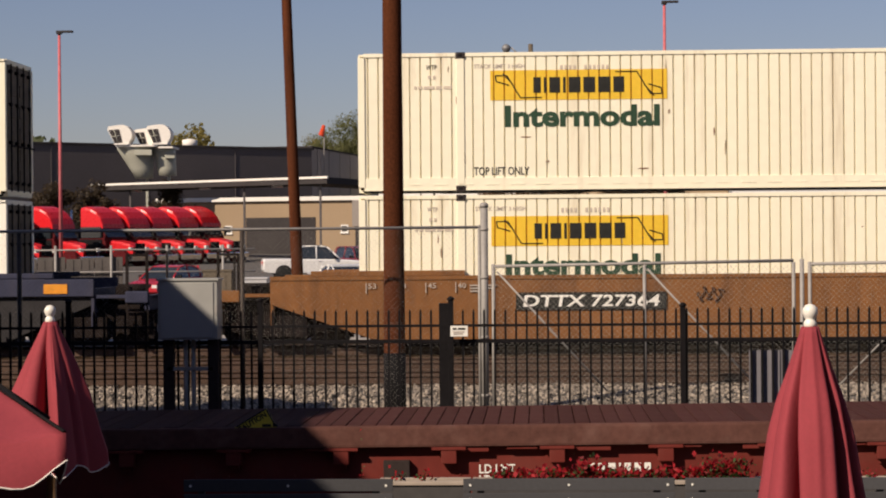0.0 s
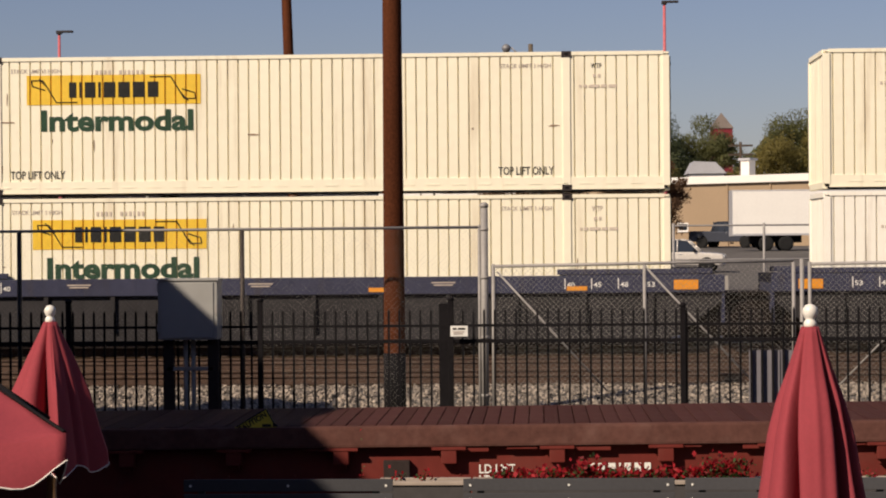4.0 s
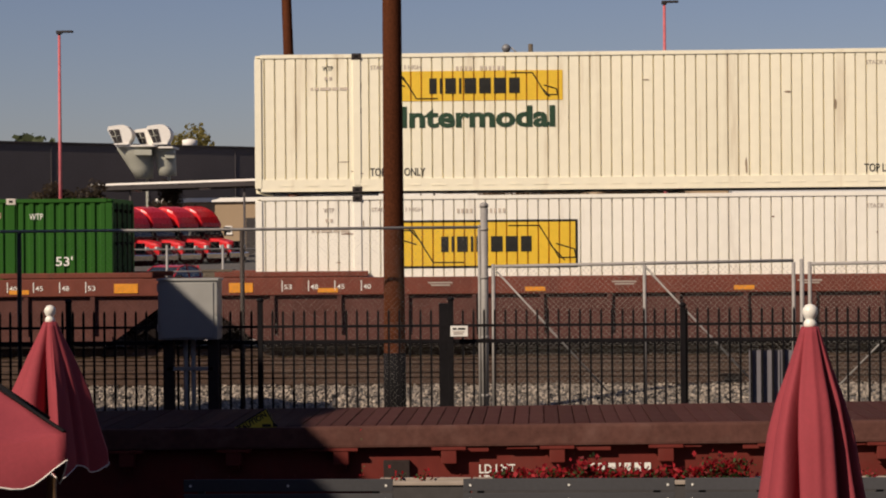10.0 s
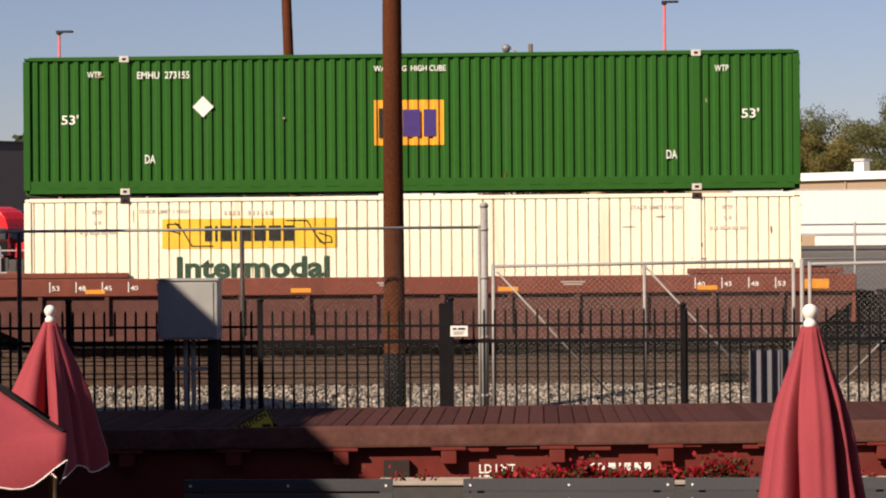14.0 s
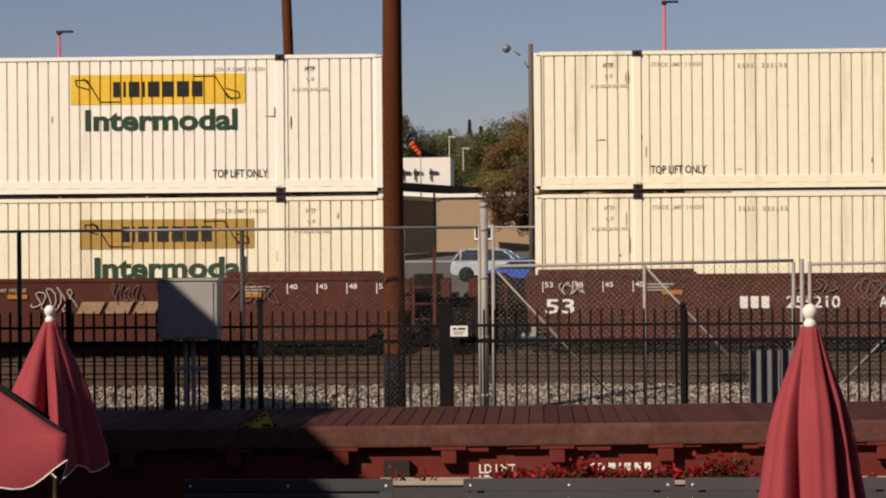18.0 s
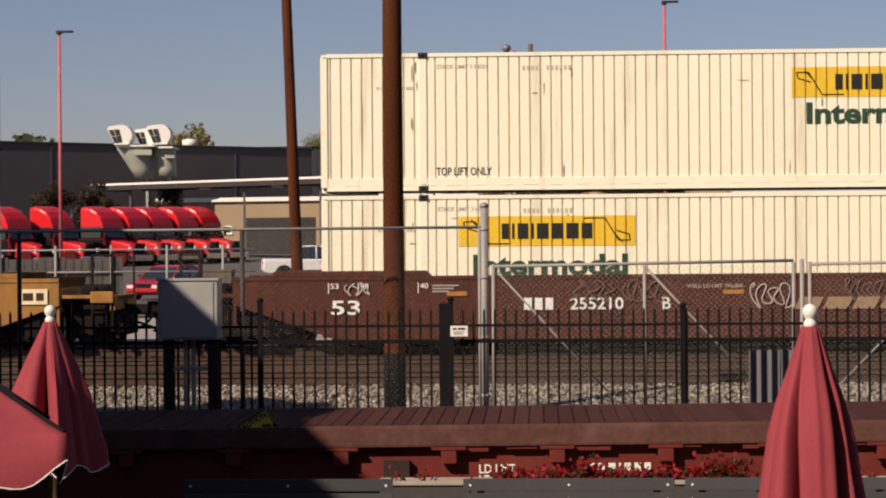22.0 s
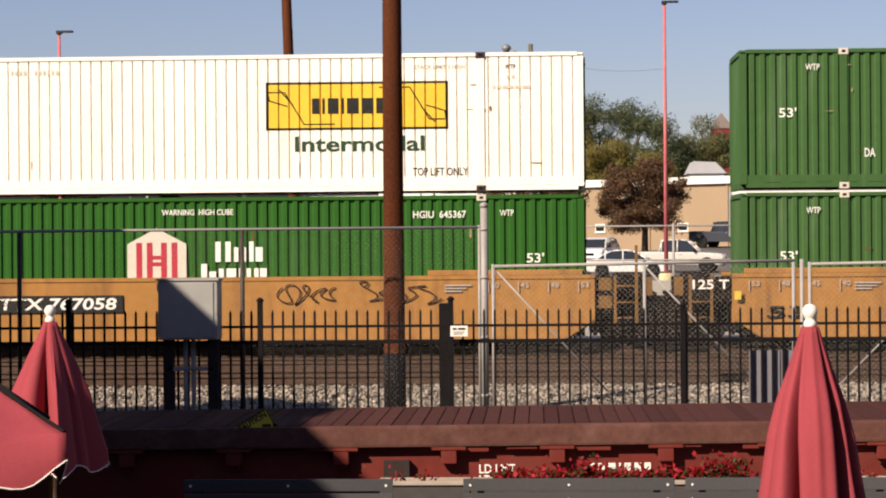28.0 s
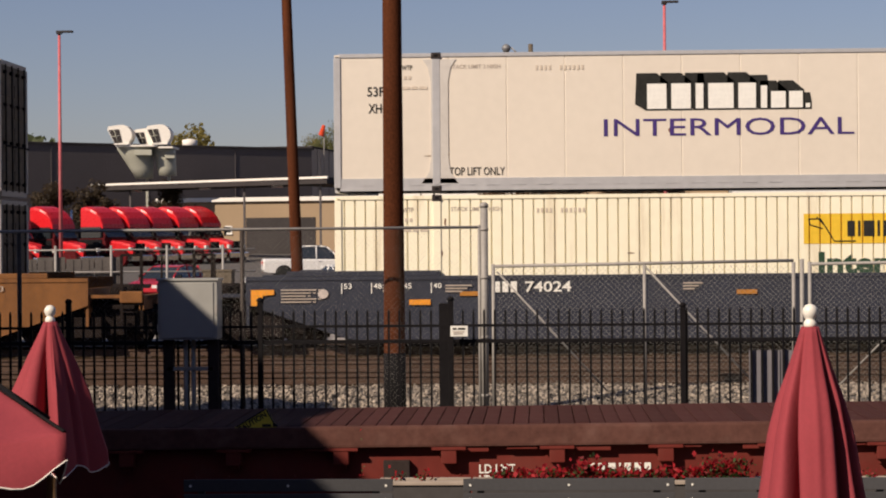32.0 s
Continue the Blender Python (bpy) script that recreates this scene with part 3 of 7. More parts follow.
def boxes_on_train():
    P = PLACES
    jb(P["A"], True)
    jb(P["A"], False)
    jb(P["B"], True)
    jb(P["B"], False, OFFWHITE, 2.9, True)
    jb(P["C"], True)
    jb(P["C"], False, CREAM, 2.85)
    d = container(P["D"], ZU, HU, PANELS, BUFF, BUFF, "buff smooth-sided container with rusty lift posts", RUST)
    small_marks(d, HU, BLACK_PAINT)
    scroll_sign(d, PANELS, 2.5, 1.92)
    for x in (1.78, L53 - 2.3):
        bm = bmesh.new()
        bbox(bm, x, x + 0.45, -0.004, 0.035, 0.05, HU - 0.05, 0.01)
        part("post_cover", bm, BUFF, d, "rust-eaten lift post cover")
        rng = random.Random(int(x * 7))
        for za, zb, xa, xb in ((0.06, 0.95, 0.02, 0.43), (0.95, 1.75, 0.0, 0.27), (1.1, 2.1, 0.3, 0.43), (1.9, 2.25, 0.08, 0.24), (2.5, 2.84, 0.02, 0.43)):
            n = 9
            pts = [(x + xa + 0.08 * rng.random() * (xb - xa), za + (zb - za) * k / n) for k in range(n)]
            pts += [(x + xb - 0.45 * rng.random() * (xb - xa), zb - (zb - za) * k / n + (0.06 if k == 0 else 0)) for k in range(n)]
            bm = bmesh.new()
            slab(bm, pts, -0.008, -0.003)
            part("rust_patch", bm, RUST, d)
    for x in (L53 - 4.72, L53 - 3.5, L53 - 1.62, L53 - 1.02, 3.9):
        for z in (1.05, 1.83):
            piece("bolt_cap", "bolt_cap", lambda bm: lathe(bm, [(0.08, 0.01), (0.065, -0.02), (0.03, -0.03)], 10, (0, 0, 0), None, "y"), BUFF, d, (x, 0.03, z))
    d = container(P["D"], ZL, HU, RIBBED, GREY_CT, GREY_CT, "dull grey corrugated container with a purple sign")
    small_marks(d, HU, FADED_PAINT)
    s = wrap(d, RIBBED, 2.5, 6.05, 1.5, 2.42, PURPLE, "sign_panel", 0.009, "purple sign panel")
    bars([0.24, 0.22, 0.22], 0.04, 0.36, WHITE_PAINT, s, 2.75, 0.016, 1.75, "letter_bar")
    bars([0.22, 0.2], 0.04, 0.36, ORANGE_REFLECT, s, 3.55, 0.016, 1.75, "letter_bar")
    bars([0.24, 0.1, 0.06, 0.1, 0.06, 0.24, 0.12, 0.12, 0.12, 0.06], 0.05, 0.24, WHITE_PAINT, s, 4.35, 0.016, 1.75, "letter_bar")
    for x in (12.97, 13.65):
        bm = bmesh.new()
        slab(bm, [(x - 0.17, 2.2), (x, 2.03), (x + 0.17, 2.2), (x, 2.37)], 0.014, 0.024)
        part("placard", bm, SILVER_CT, d, "grey diamond placard")
    jb(P["E"], True)
    jb(P["E"], False, OFFWHITE, 2.95, True)
    hub(P["F"], False, number=("HGIU  511209", 2.35))
    g = container(P["G"], ZU, HU, WAVED, GREEN_CT, GREEN_CT, "green corrugated 53-foot container with an orange square sign")
    small_marks(g, HU, None, True, None, ("EMHU  273155", 2.4))
    s = wrap(g, WAVED, 7.35, 8.8, 0.98, 1.92, ORANGE_SIGN, "sign_panel", 0.009, "orange square sign panel")
    bars([0.36], 0.1, 0.62, BLACK_PAINT, s, 7.45, 0.016, 1.13, "letter_bar")
    bars([0.36, 0.26], 0.07, 0.56, PURPLE, s, 7.95, 0.016, 1.16, "letter_bar")
    bm = bmesh.new()
    slab(bm, [(3.56, 1.82), (3.78, 1.6), (4.0, 1.82), (3.78, 2.04)], 0.016, 0.024)
    part("placard", bm, WHITE_PAINT, g, "pale diamond placard")
    jb(P["G"], False, CREAM, 2.9)
    h = jb(P["H"], True, CREAM, 9.95)
    wrap(h, RIBBED, 7.62, 8.12, 0.29, 2.79, STREAKED, "rust_patch", 0.005, "rust-streaked panelling")
    wrap(h, RIBBED, 12.66, 13.85, 0.29, 2.79, RUST_WASH, "rust_patch", 0.005, "tan rust-washed panelling")
    wrap(h, RIBBED, 8.12, 8.5, 0.29, 0.62, RUST_WASH, "rust_patch", 0.005)
    for k, (xa, zt) in enumerate(((8.56, 0.92), (8.66, 1.06), (8.86, 1.14), (9.06, 1.12), (9.2, 0.74))):
        wrap(h, RIBBED, xa, xa + (0.1 if k in (0, 4) else 0.2), 0.29, zt, RUST_WASH if k in (0, 4) else STREAKED_PALE, "rust_patch", 0.005)
    wrap(h, RIBBED, 7.6, 7.66, 0.29, 2.79, RUST, "rust_seam", 0.008)
    wrap(h, RIBBED, 7.72, 13.6, 2.74, 2.79, RUST, "rust_seam", 0.008)
    wrap(h, RIBBED, 8.1, 14.0, 0.285, 0.31, RUST, "rust_seam", 0.008)
    rng = random.Random(8)
    for k in range(11):
        w, d = rng.uniform(0.06, 0.13), rng.uniform(0.05, 0.13)
        x = 9.95 + k * 0.27 + rng.uniform(-0.05, 0.05)
        bm = bmesh.new()
        slab(bm, [(x - w, 0.29), (x - w * 0.8, 0.29 - d * 0.5), (x - w * 0.2, 0.29 - d), (x + w * 0.3, 0.29 - d * 0.9), (x + w * 0.9, 0.29 - d * 0.4), (x + w, 0.29)], 0.006, 0.014)
        part("rust_drip", bm, RUST, h)
    bm = bmesh.new()
    slab(bm, [(7.9, 0.45), (8.1, 0.25), (8.3, 0.45), (8.1, 0.65)], 0.014, 0.02)
    part("placard", bm, WHITE_PAINT, h, "white diamond placard")
    jb(P["H"], False, CREAM, 9.75, False, PALE_YELLOW)
    jb(P["I"], True, OFFWHITE, 9.63)
    jb(P["I"], False, CREAM, 9.8, False, DULL_YELLOW)
    jb(P["J"], True, CREAM, 9.75)
    jb(P["J"], False, CREAM, 2.85)
    hub(P["K"], True, None, WHITE_PAINT, number=("HGIU  517885", L53 - 3.55))
    jb(P["K"], False, CREAM, 9.7)
    hub(P["L"], True, FADED_GREEN, number=("HGIU  642298", L53 - 3.55))
    hub(P["L"], False, FADED_GREEN)
    jb(P["M"], True, OFFWHITE, 9.6, True)
    hub(P["M"], False, GREEN_CT, number=("HGIU  645367", L53 - 3.55))
    n = container(P["N"], ZU, HU, PANELS, PEARL, SILVER_CT, "smooth white container in a silver frame", SILVER_CT)
    small_marks(n, HU, BLACK_PAINT)
    lettering("INTERMODAL", 5.15, 0.36, PURPLE, n, 5.6, 0.02, 1.12, 0.0)
    for x, w, h in ((6.5, 0.4, 0.52), (7.0, 0.4, 0.52), (7.5, 0.16, 0.52), (7.76, 0.52, 0.52), (8.38, 0.36, 0.52), (8.84, 0.13, 0.46), (9.05, 0.3, 0.34), (9.42, 0.28, 0.34), (9.76, 0.09, 0.09)):
        bm = bmesh.new()
        slab(bm, [(x - 0.03, 1.65), (x + w + 0.03, 1.65), (x + w + 0.03, 1.71 + h), (x + w - 0.2 * (w > 0.2), 1.9 + h), (x - 0.22, 1.9 + h), (x - 0.25, 1.78)], 0.018, 0.024)
        part("letter_shadow", bm, BLACK_PAINT, n)
        bars([w], 0.05, h, WHITE_PAINT, n, x, 0.014, 1.68, "letter_bar")
    for rx, rz, m, y in ((0.6, 0.17, GREEN_PAINT, 0.022), (0.48, 0.11, LIME, 0.014)):
        bm = bmesh.new()
        slab(bm, [(12.95 + rx * math.cos(6.28 * k / 18) + 0.06 * math.sin(6.28 * k / 18), 0.95 + rz * math.sin(6.28 * k / 18)) for k in range(18)], y - 0.004, y + 0.002)
        part("emblem", bm, m, n, "lime oval emblem")
    for x in (2.0, L53 - 2.4):
        bm = bmesh.new()
        slab(bm, [(x - 0.18, 0.18), (x + 0.58, 0.18), (x + 0.42, 0.42), (x + 0.38, 0.7), (x + 0.38, HU - 0.6), (x + 0.44, HU - 0.3), (x + 0.55, HU - 0.14), (x - 0.15, HU - 0.14), (x - 0.04, HU - 0.3), (x + 0.02, HU - 0.6), (x + 0.02, 0.7), (x - 0.02, 0.42)], 0.012, 0.03)
        part("post_flare", bm, FLARE_PAINT, n, "silver flared post cover")
    for k in range(3):
        piece("bay", "equipment_bay", lambda bm: bbox(bm, 0, 0.3, -0.004, 0.03, 0, 0.78, 0.01), BAY_DARK, n, (L53 - 0.6, 0.0, 0.22 + k * 0.87), "dark open bay in the end frame")
    part_box("bay_frame", L53 - 0.72, L53 - 0.66, -0.008, 0.05, 0.1, HU - 0.1, SILVER_CT, n, 0.006)
    lettering("PRIU  81659", 0.95, 0.16, BLACK_PAINT, n, L53 - 1.95, 0.02, 1.75, 0.008, "number")
    lettering("53FT", 0.5, 0.2, BLACK_PAINT, n, 0.7, 0.02, H_N - 0.9, 0.012)
    lettering("XHC", 0.42, 0.2, BLACK_PAINT, n, 0.72, 0.02, H_N - 1.25, 0.012)
    jb(P["N"], False, CREAM, 9.7)
    container(P["O"], ZU, HU, RIBBED, GREY_CT, GREY_CT, "dull grey corrugated 53-foot container")
    container(P["O"], ZL, HU, RIBBED, GREY_CT, GREY_CT, "dull grey corrugated 53-foot container")


H_N = HU
ORANGE_SIGN = mat("orange_signpaint", (0.75, 0.33, 0.02), 0.5, 0, 0.1, 10, 1, 0.03)
DULL_YELLOW = mat("dull_ochre_signpaint", (0.42, 0.27, 0.07), 0.6, 0, 0.2, 10, 1.2, 0.05)
LIME = mat("lime_signpaint", (0.42, 0.55, 0.03), 0.5, 0, 0.15, 10, 2, 0)


def well_car(px, kind, paint, panel, label, left="joint", right="joint", number="", extra=None):
    """One unit of a container well car. px: left end of its container."""
    c = thing("well_car", (px, TRAIN_Y, 0), label, "well car", "well cars of the train")
    L = L53
    W = 2.59
    ya, yb = -0.12, W + 0.12
    reach = {"tall": {"joint": 0.2, "end": 1.85}, "truss": {"joint": 1.1, "end": 1.85}}[kind]
    e0, e1 = -reach[left], L + reach[right]
    ek = (left, right)
    if kind == "tall":
        def side(bm):
            slab(bm, [(e0, 0.95 if left == "end" else 0.6), (min(e0 + 2.1, 0.35), 0.22), (max(e1 - 2.1, L - 0.35), 0.22), (e1, 0.95 if right == "end" else 0.6), (e1, 1.5), (e0, 1.5)], 0, 0.05)
            box(bm, e0, e1, -0.02, 0.08, 1.44, 1.52)
            box(bm, 0.4, L - 0.4, -0.03, 0.1, 0.2, 0.27)
        for i, yy in enumerate((ya, yb)):
            piece(("tall", i, ek), "side_wall", (lambda bm: side(bm)), paint, c, (0, yy - (0.05 if i else 0), 0))
    else:
        def chord(bm):
            bbox(bm, e0, e1, 0, 0.12, 1.14, 1.5, 0.02)
        def sheet(bm):
            slab(bm, [(e0, 0.98), (-0.05, 0.22), (L + 0.05, 0.22), (e1, 0.98), (e1, 1.16), (e0, 1.16)], 0.1, 0.13)
        def post(bm):
            box(bm, 0, 0.09, 0.02, 0.1, 0.3, 1.14)
        def foot(bm):
            box(bm, 0.0, L, 0.02, 0.13, 0.2, 0.3)
        for i, yy in enumerate((ya, yb - 0.12)):
            piece(("chord", ek), "top_chord", chord, paint, c, (0, yy, 0))
            piece(("sheet", ek), "side_sheet", sheet, panel, c, (0, yy, 0))
            piece(("wfoot", ek), "bottom_sill", foot, panel, c, (0, yy, 0))
            if i == 0:
                for k in range(12):
                    piece("wpost", "side_post", post, panel, c, (0.3 + k * 1.4, yy, 0))
    def guide(bm):
        bbox(bm, 0, 3.2, 0, 0.1, 1.52, 1.63, 0.02)
        box(bm, 0.2, 3.0, 0.02, 0.08, 1.5, 1.53)
    for xx in (max(e0 + 0.25, -1.0), min(e1 - 3.45, L - 2.2)):
        piece("guide", "guide_rail", guide, paint, c, (xx, ya, 0))
        piece("guide", "guide_rail", guide, paint, c, (xx, yb - 0.1, 0))
    def floor(bm):
        box(bm, 0, L, 0.1, W - 0.1, 0.24, 0.32)
        for k in range(5):
            box(bm, 0.5 + k * 3.7, 0.9 + k * 3.7, -0.05, W + 0.05, 0.2, 0.28)
    piece("wfloor", "well_floor", floor, DARK_GEAR, c)
    piece("belly", "belly_plate", lambda bm: box(bm, 0.2, L - 0.2, 0.02, W - 0.02, 0.05, 0.22), DARK_GEAR, c)
    # end bulkheads and platforms
    for end, at_left in ((left, True), (right, False)):
        sgn = -1 if at_left else 1
        x0 = e0 if at_left else e1
        out = (1.3 if kind == "tall" else 0.45) if end == "joint" else 1.15
        def head(bm, x0=x0, sgn=sgn):
            box(bm, min(x0, x0 - sgn * 0.06), max(x0, x0 - sgn * 0.06), ya + 0.05, yb - 0.05, 0.5, 1.3)
        piece(("head", at_left, x0), "bulkhead", head, paint, c)
        def platform(bm, x0=x0, sgn=sgn, out=out):
            xa, xb = sorted((x0, x0 + sgn * out))
            box(bm, xa, xb, 0.35, W - 0.35, 1.05, 1.13)
            box(bm, xa, xb, 1.05, 1.55, 0.6, 1.05)
        piece(("plat", at_left, out, x0), "end_platform", platform, DARK_GEAR, c)
        def slope(bm, sgn=sgn, x0=x0):
            xi = 0.5 if sgn < 0 else L - 0.5
            slab(bm, [(xi, 0.2), (x0, 0.9), (x0, 1.1), (xi, 0.45)], 0.12, W - 0.12)
        piece(("slope", at_left, x0), "slope_sheet", slope, DARK_GEAR, c)
        if end != "joint":
            def beam(bm, x0=x0, sgn=sgn, out=out):
                xa, xb = sorted((x0 + sgn * (out - 0.1), x0 + sgn * out))
                box(bm, xa, xb, 0.0, W, 0.85, 1.15)
            piece(("beam", at_left, x0), "end_sill", beam, paint, c)
            def ladder(bm, x0=x0, sgn=sgn, out=out):
                xe = x0 + sgn * (out - 0.05)
                xi = xe - sgn * 0.42
                for q, zt in ((xe, 2.08), (xi, 2.0)):
                    box(bm, q - 0.03, q + 0.03, 0.0, 0.05, 0.4, zt)
                box(bm, min(xe, xi), max(xe, xi), 0.0, 0.04, 1.97, 2.02)
                for k in range(3):
                    tube(bm, (xe, 0.02, 0.5 + k * 0.3), (xi, 0.02, 0.5 + k * 0.3), 0.016, n=6)
                tube(bm, (xe, 0.02, 2.05), (xe, W - 0.02, 2.05), 0.02, n=6)
                tube(bm, (xe, W - 0.02, 0.5), (xe, W - 0.02, 2.05), 0.025, n=6)
            piece(("ladder", at_left, x0), "ladder", ladder, DARK_GEAR, c)
            def coupler(bm, x0=x0, sgn=sgn, out=out):
                xe = x0 + sgn * out
                xa, xb = sorted((xe, xe + sgn * 0.75))
                box(bm, xa, xb, 1.2, 1.4, 0.72, 0.94)
                box(bm, *sorted((xe + sgn * 0.55, xe + sgn * 0.85)), 1.12, 1.5, 0.64, 1.0)
                tube(bm, (xe, 1.7, 0.6), (xe + sgn * 0.8, 1.5, 0.35), 0.03, n=6)
            piece(("coupler", at_left, x0), "coupler", coupler, DARK_GEAR, c)
            def tank(bm, x0=x0, sgn=sgn):
                tube(bm, (x0 + sgn * 0.2, 1.6, 1.25), (x0 + sgn * 0.8, 1.6, 1.25), 0.12, n=12)
                box(bm, *sorted((x0 + sgn * 0.3, x0 + sgn * 0.6)), 0.75, 1.1, 1.13, 1.32)
                tube(bm, (x0 + sgn * 0.1, 0.3, 1.0), (x0 + sgn * 1.2, 0.6, 0.62), 0.025, n=6)
            piece(("tank", at_left, x0), "brake_gear", tank, DARK_GEAR, c)
            def step(bm, x0=x0, sgn=sgn, out=out):
                xa, xb = sorted((x0, x0 + sgn * (out - 0.42)))
                box(bm, xa, xb, -0.06, 0.02, 1.1, 1.17)
                xa, xb = sorted((x0 + sgn * (out - 0.5), x0 + sgn * (out - 0.02)))
                bbox(bm, xa, xb, -0.08, 0.1, 1.0, 1.24, 0.03)
            piece(("step", at_left, x0), "side_step", step, paint, c)
            def hose(bm, x0=x0, sgn=sgn, out=out):
                xe = x0 + sgn * out
                p = [Vector((xe + sgn * 0.1 * k, 1.0 - 0.02 * k, 0.78 - 0.32 * math.sin(math.pi * k / 7))) for k in range(8)]
                for a, b in zip(p, p[1:]):
                    tube(bm, a, b, 0.03, n=6)
            piece(("hose", at_left, x0), "air_hose", hose, BLACK_STEEL, c)
        if end == "joint" and kind == "tall":
            def plate(bm, x0=x0, sgn=sgn):
                xa, xb = sorted((x0 + sgn * 0.004, x0 + sgn * 1.05))
                box(bm, xa, xb, -0.08, -0.03, 0.95, 1.46)
                box(bm, xa + 0.1, xb - 0.1, -0.03, 0.3, 1.0, 1.1)
            if at_left:
                piece(("endplate", at_left, x0), "end_plate", plate, DARK_GEAR, c)
            else:
                for zz in (0.82, 1.19):
                    piece("square_plate", "square_plate", lambda bm: bbox(bm, 0, 0.27, -0.04, -0.03, 0, 0.26, 0.004), DULL_PLATE if paint is TAN_CAR else paint, c, (x0 + 0.08, 0, zz))
                piece(("backing", x0), "end_plate", lambda bm: box(bm, x0 + 0.004, x0 + 0.42, -0.03, 0.2, 0.7, 1.46), DARK_GEAR, c)
            def grab(bm, x0=x0, sgn=sgn):
                for q, zt in ((0.42, 1.5), (0.86, 2.12 if sgn > 0 else 1.5)):
                    box(bm, x0 + sgn * q - 0.03, x0 + sgn * q + 0.03, -0.13, -0.09, 0.5, zt)
                bbox(bm, *sorted((x0 + sgn * 1.0, x0 + sgn * 1.19)), -0.1, -0.04, 1.08, 1.46, 0.01)
                for z in (0.62, 0.94, 1.28):
                    tube(bm, (x0 + sgn * 0.42, -0.1, z), (x0 + sgn * 0.86, -0.1, z), 0.02, n=6)
            piece(("grab", at_left, x0), "ladder", grab, DULL_PLATE if paint is TAN_CAR else paint, c)
            piece("joint_box", "brake_gear", lambda bm: (bbox(bm, -0.3, 0.3, 0.5, 1.1, 1.1, 1.55, 0.03), tube(bm, (-0.45, 1.5, 1.3), (0.45, 1.5, 1.3), 0.16, n=10)), DARK_GEAR, c, (x0 + sgn * 0.7, 0, 0))
        # bogie
        if end == "joint" and not at_left:
            continue
        bx = -1.6 if at_left else L + 1.6
        b = piece("bogie", "bogie", bogie_frame, DARK_GEAR, c, (bx, W / 2, 0))
        piece("bolster", "bolster", lambda bm: (bbox(bm, -1.25, 1.25, -0.95, 0.95, 0.5, 0.95, 0.04), box(bm, -0.5, 0.5, -1.3, -1.14, 0.28, 0.7), box(bm, -1.5, -1.15, -0.9, 0.9, 0.3, 0.8), box(bm, 1.15, 1.5, -0.9, 0.9, 0.3, 0.8)), DARK_GEAR, b)
        for q in (-1.42, 1.42):
            piece("brake_beam", "brake_beam", lambda bm: (tube(bm, (0, -1.15, 0.38), (0, 1.15, 0.38), 0.05, n=8), box(bm, -0.05, 0.05, -1.2, -1.1, 0.25, 0.75)), DARK_GEAR, b, (q, 0, 0))
        for wx in (-0.89, 0.89):
            w = piece("wheelset", "wheelset", wheelset, WHEEL, b, (wx, 0, 0.42))
            WHEELSETS.append((w, wx))
        for yy in (-1.06, 1.06):
            for k in (-0.17, 0.0, 0.17):
                piece("spring", "spring", lambda bm: lathe(bm, [(0.06, 0.0), (0.065, 0.05), (0.055, 0.1), (0.065, 0.15), (0.055, 0.2), (0.06, 0.25)], 8), RUST, b, (k, yy, 0.36))
    # stencils on the near side
    y = ya - 0.008 if kind != "tall" else ya - 0.03
    wm = WHITE_PAINT
    if kind != "tall":
        for x in (1.3, 5.6, 9.9, 14.0):
            piece("oblong", "reflector", lambda bm: bbox(bm, 0, 0.42, -0.004, 0.004, 0, 0.09, 0.003), ORANGE_REFLECT, c, (x, y, 1.19))
        for xx, tx in ((e0 + 0.55, 0), (e1 - 1.05, 1)):
            piece("end_oblong", "reflector", lambda bm: bbox(bm, 0, 0.5, -0.004, 0.004, 0, 0.2, 0.01), ORANGE_REFLECT, c, (xx, y, 1.2))
        for side_x in (2.2, L - 2.2):
            s = 1 if side_x < 5 else -1
            for k, num in enumerate(("40", "45", "48", "53")):
                u = side_x - s * (k * 0.55)
                piece("tick", "stencil", lambda bm: box(bm, 0, 0.02, -0.004, 0.004, 0, 0.22), wm, c, (u, y, 1.22))
                lettering(num, 0.16, 0.1, wm, c, u + 0.05, y - 0.003, 1.26, 0.01)
        for x in (3.6, 7.4, 11.2):
            bars([0.5], 0.05, 0.03, FADED_PAINT, c, x, y, 1.36, "stencil")
            bars([0.4], 0.05, 0.03, FADED_PAINT, c, x + 0.05, y, 1.31, "stencil")
    else:
        for side_x in (2.0, L - 2.0):
            s = 1 if side_x < 5 else -1
            for k, num in enumerate(("40", "45", "48", "53")):
                u = side_x - s * (k * 0.62)
                piece("tick", "stencil", lambda bm: box(bm, 0, 0.02, -0.004, 0.004, 0, 0.22), wm if paint in (BROWN_CAR, SLATE_CAR) else FADED_PAINT, c, (u, y, 1.16))
                lettering(num, 0.17, 0.11, wm if paint in (BROWN_CAR, SLATE_CAR) else FADED_PAINT, c, u + 0.05, y - 0.003, 1.26, 0.01)
            for k in range(3):
                bars([0.55 - 0.1 * k], 0.05, 0.03, FADED_PAINT, c, side_x + (0.3 if s > 0 else -0.9), y, 1.3 - 0.06 * k, "stencil")
        for x in ((2.6, 8.3, 13.2) if paint in (BROWN_CAR, SLATE_CAR) else ()):
            piece("oblong", "reflector", lambda bm: bbox(bm, 0, 0.42, -0.004, 0.004, 0, 0.09, 0.003), DULL_ORANGE, c, (x, y, 1.1))
    if extra:
        extra(c, y - 0.004)
    RIDERS.append((c, px))
    return c


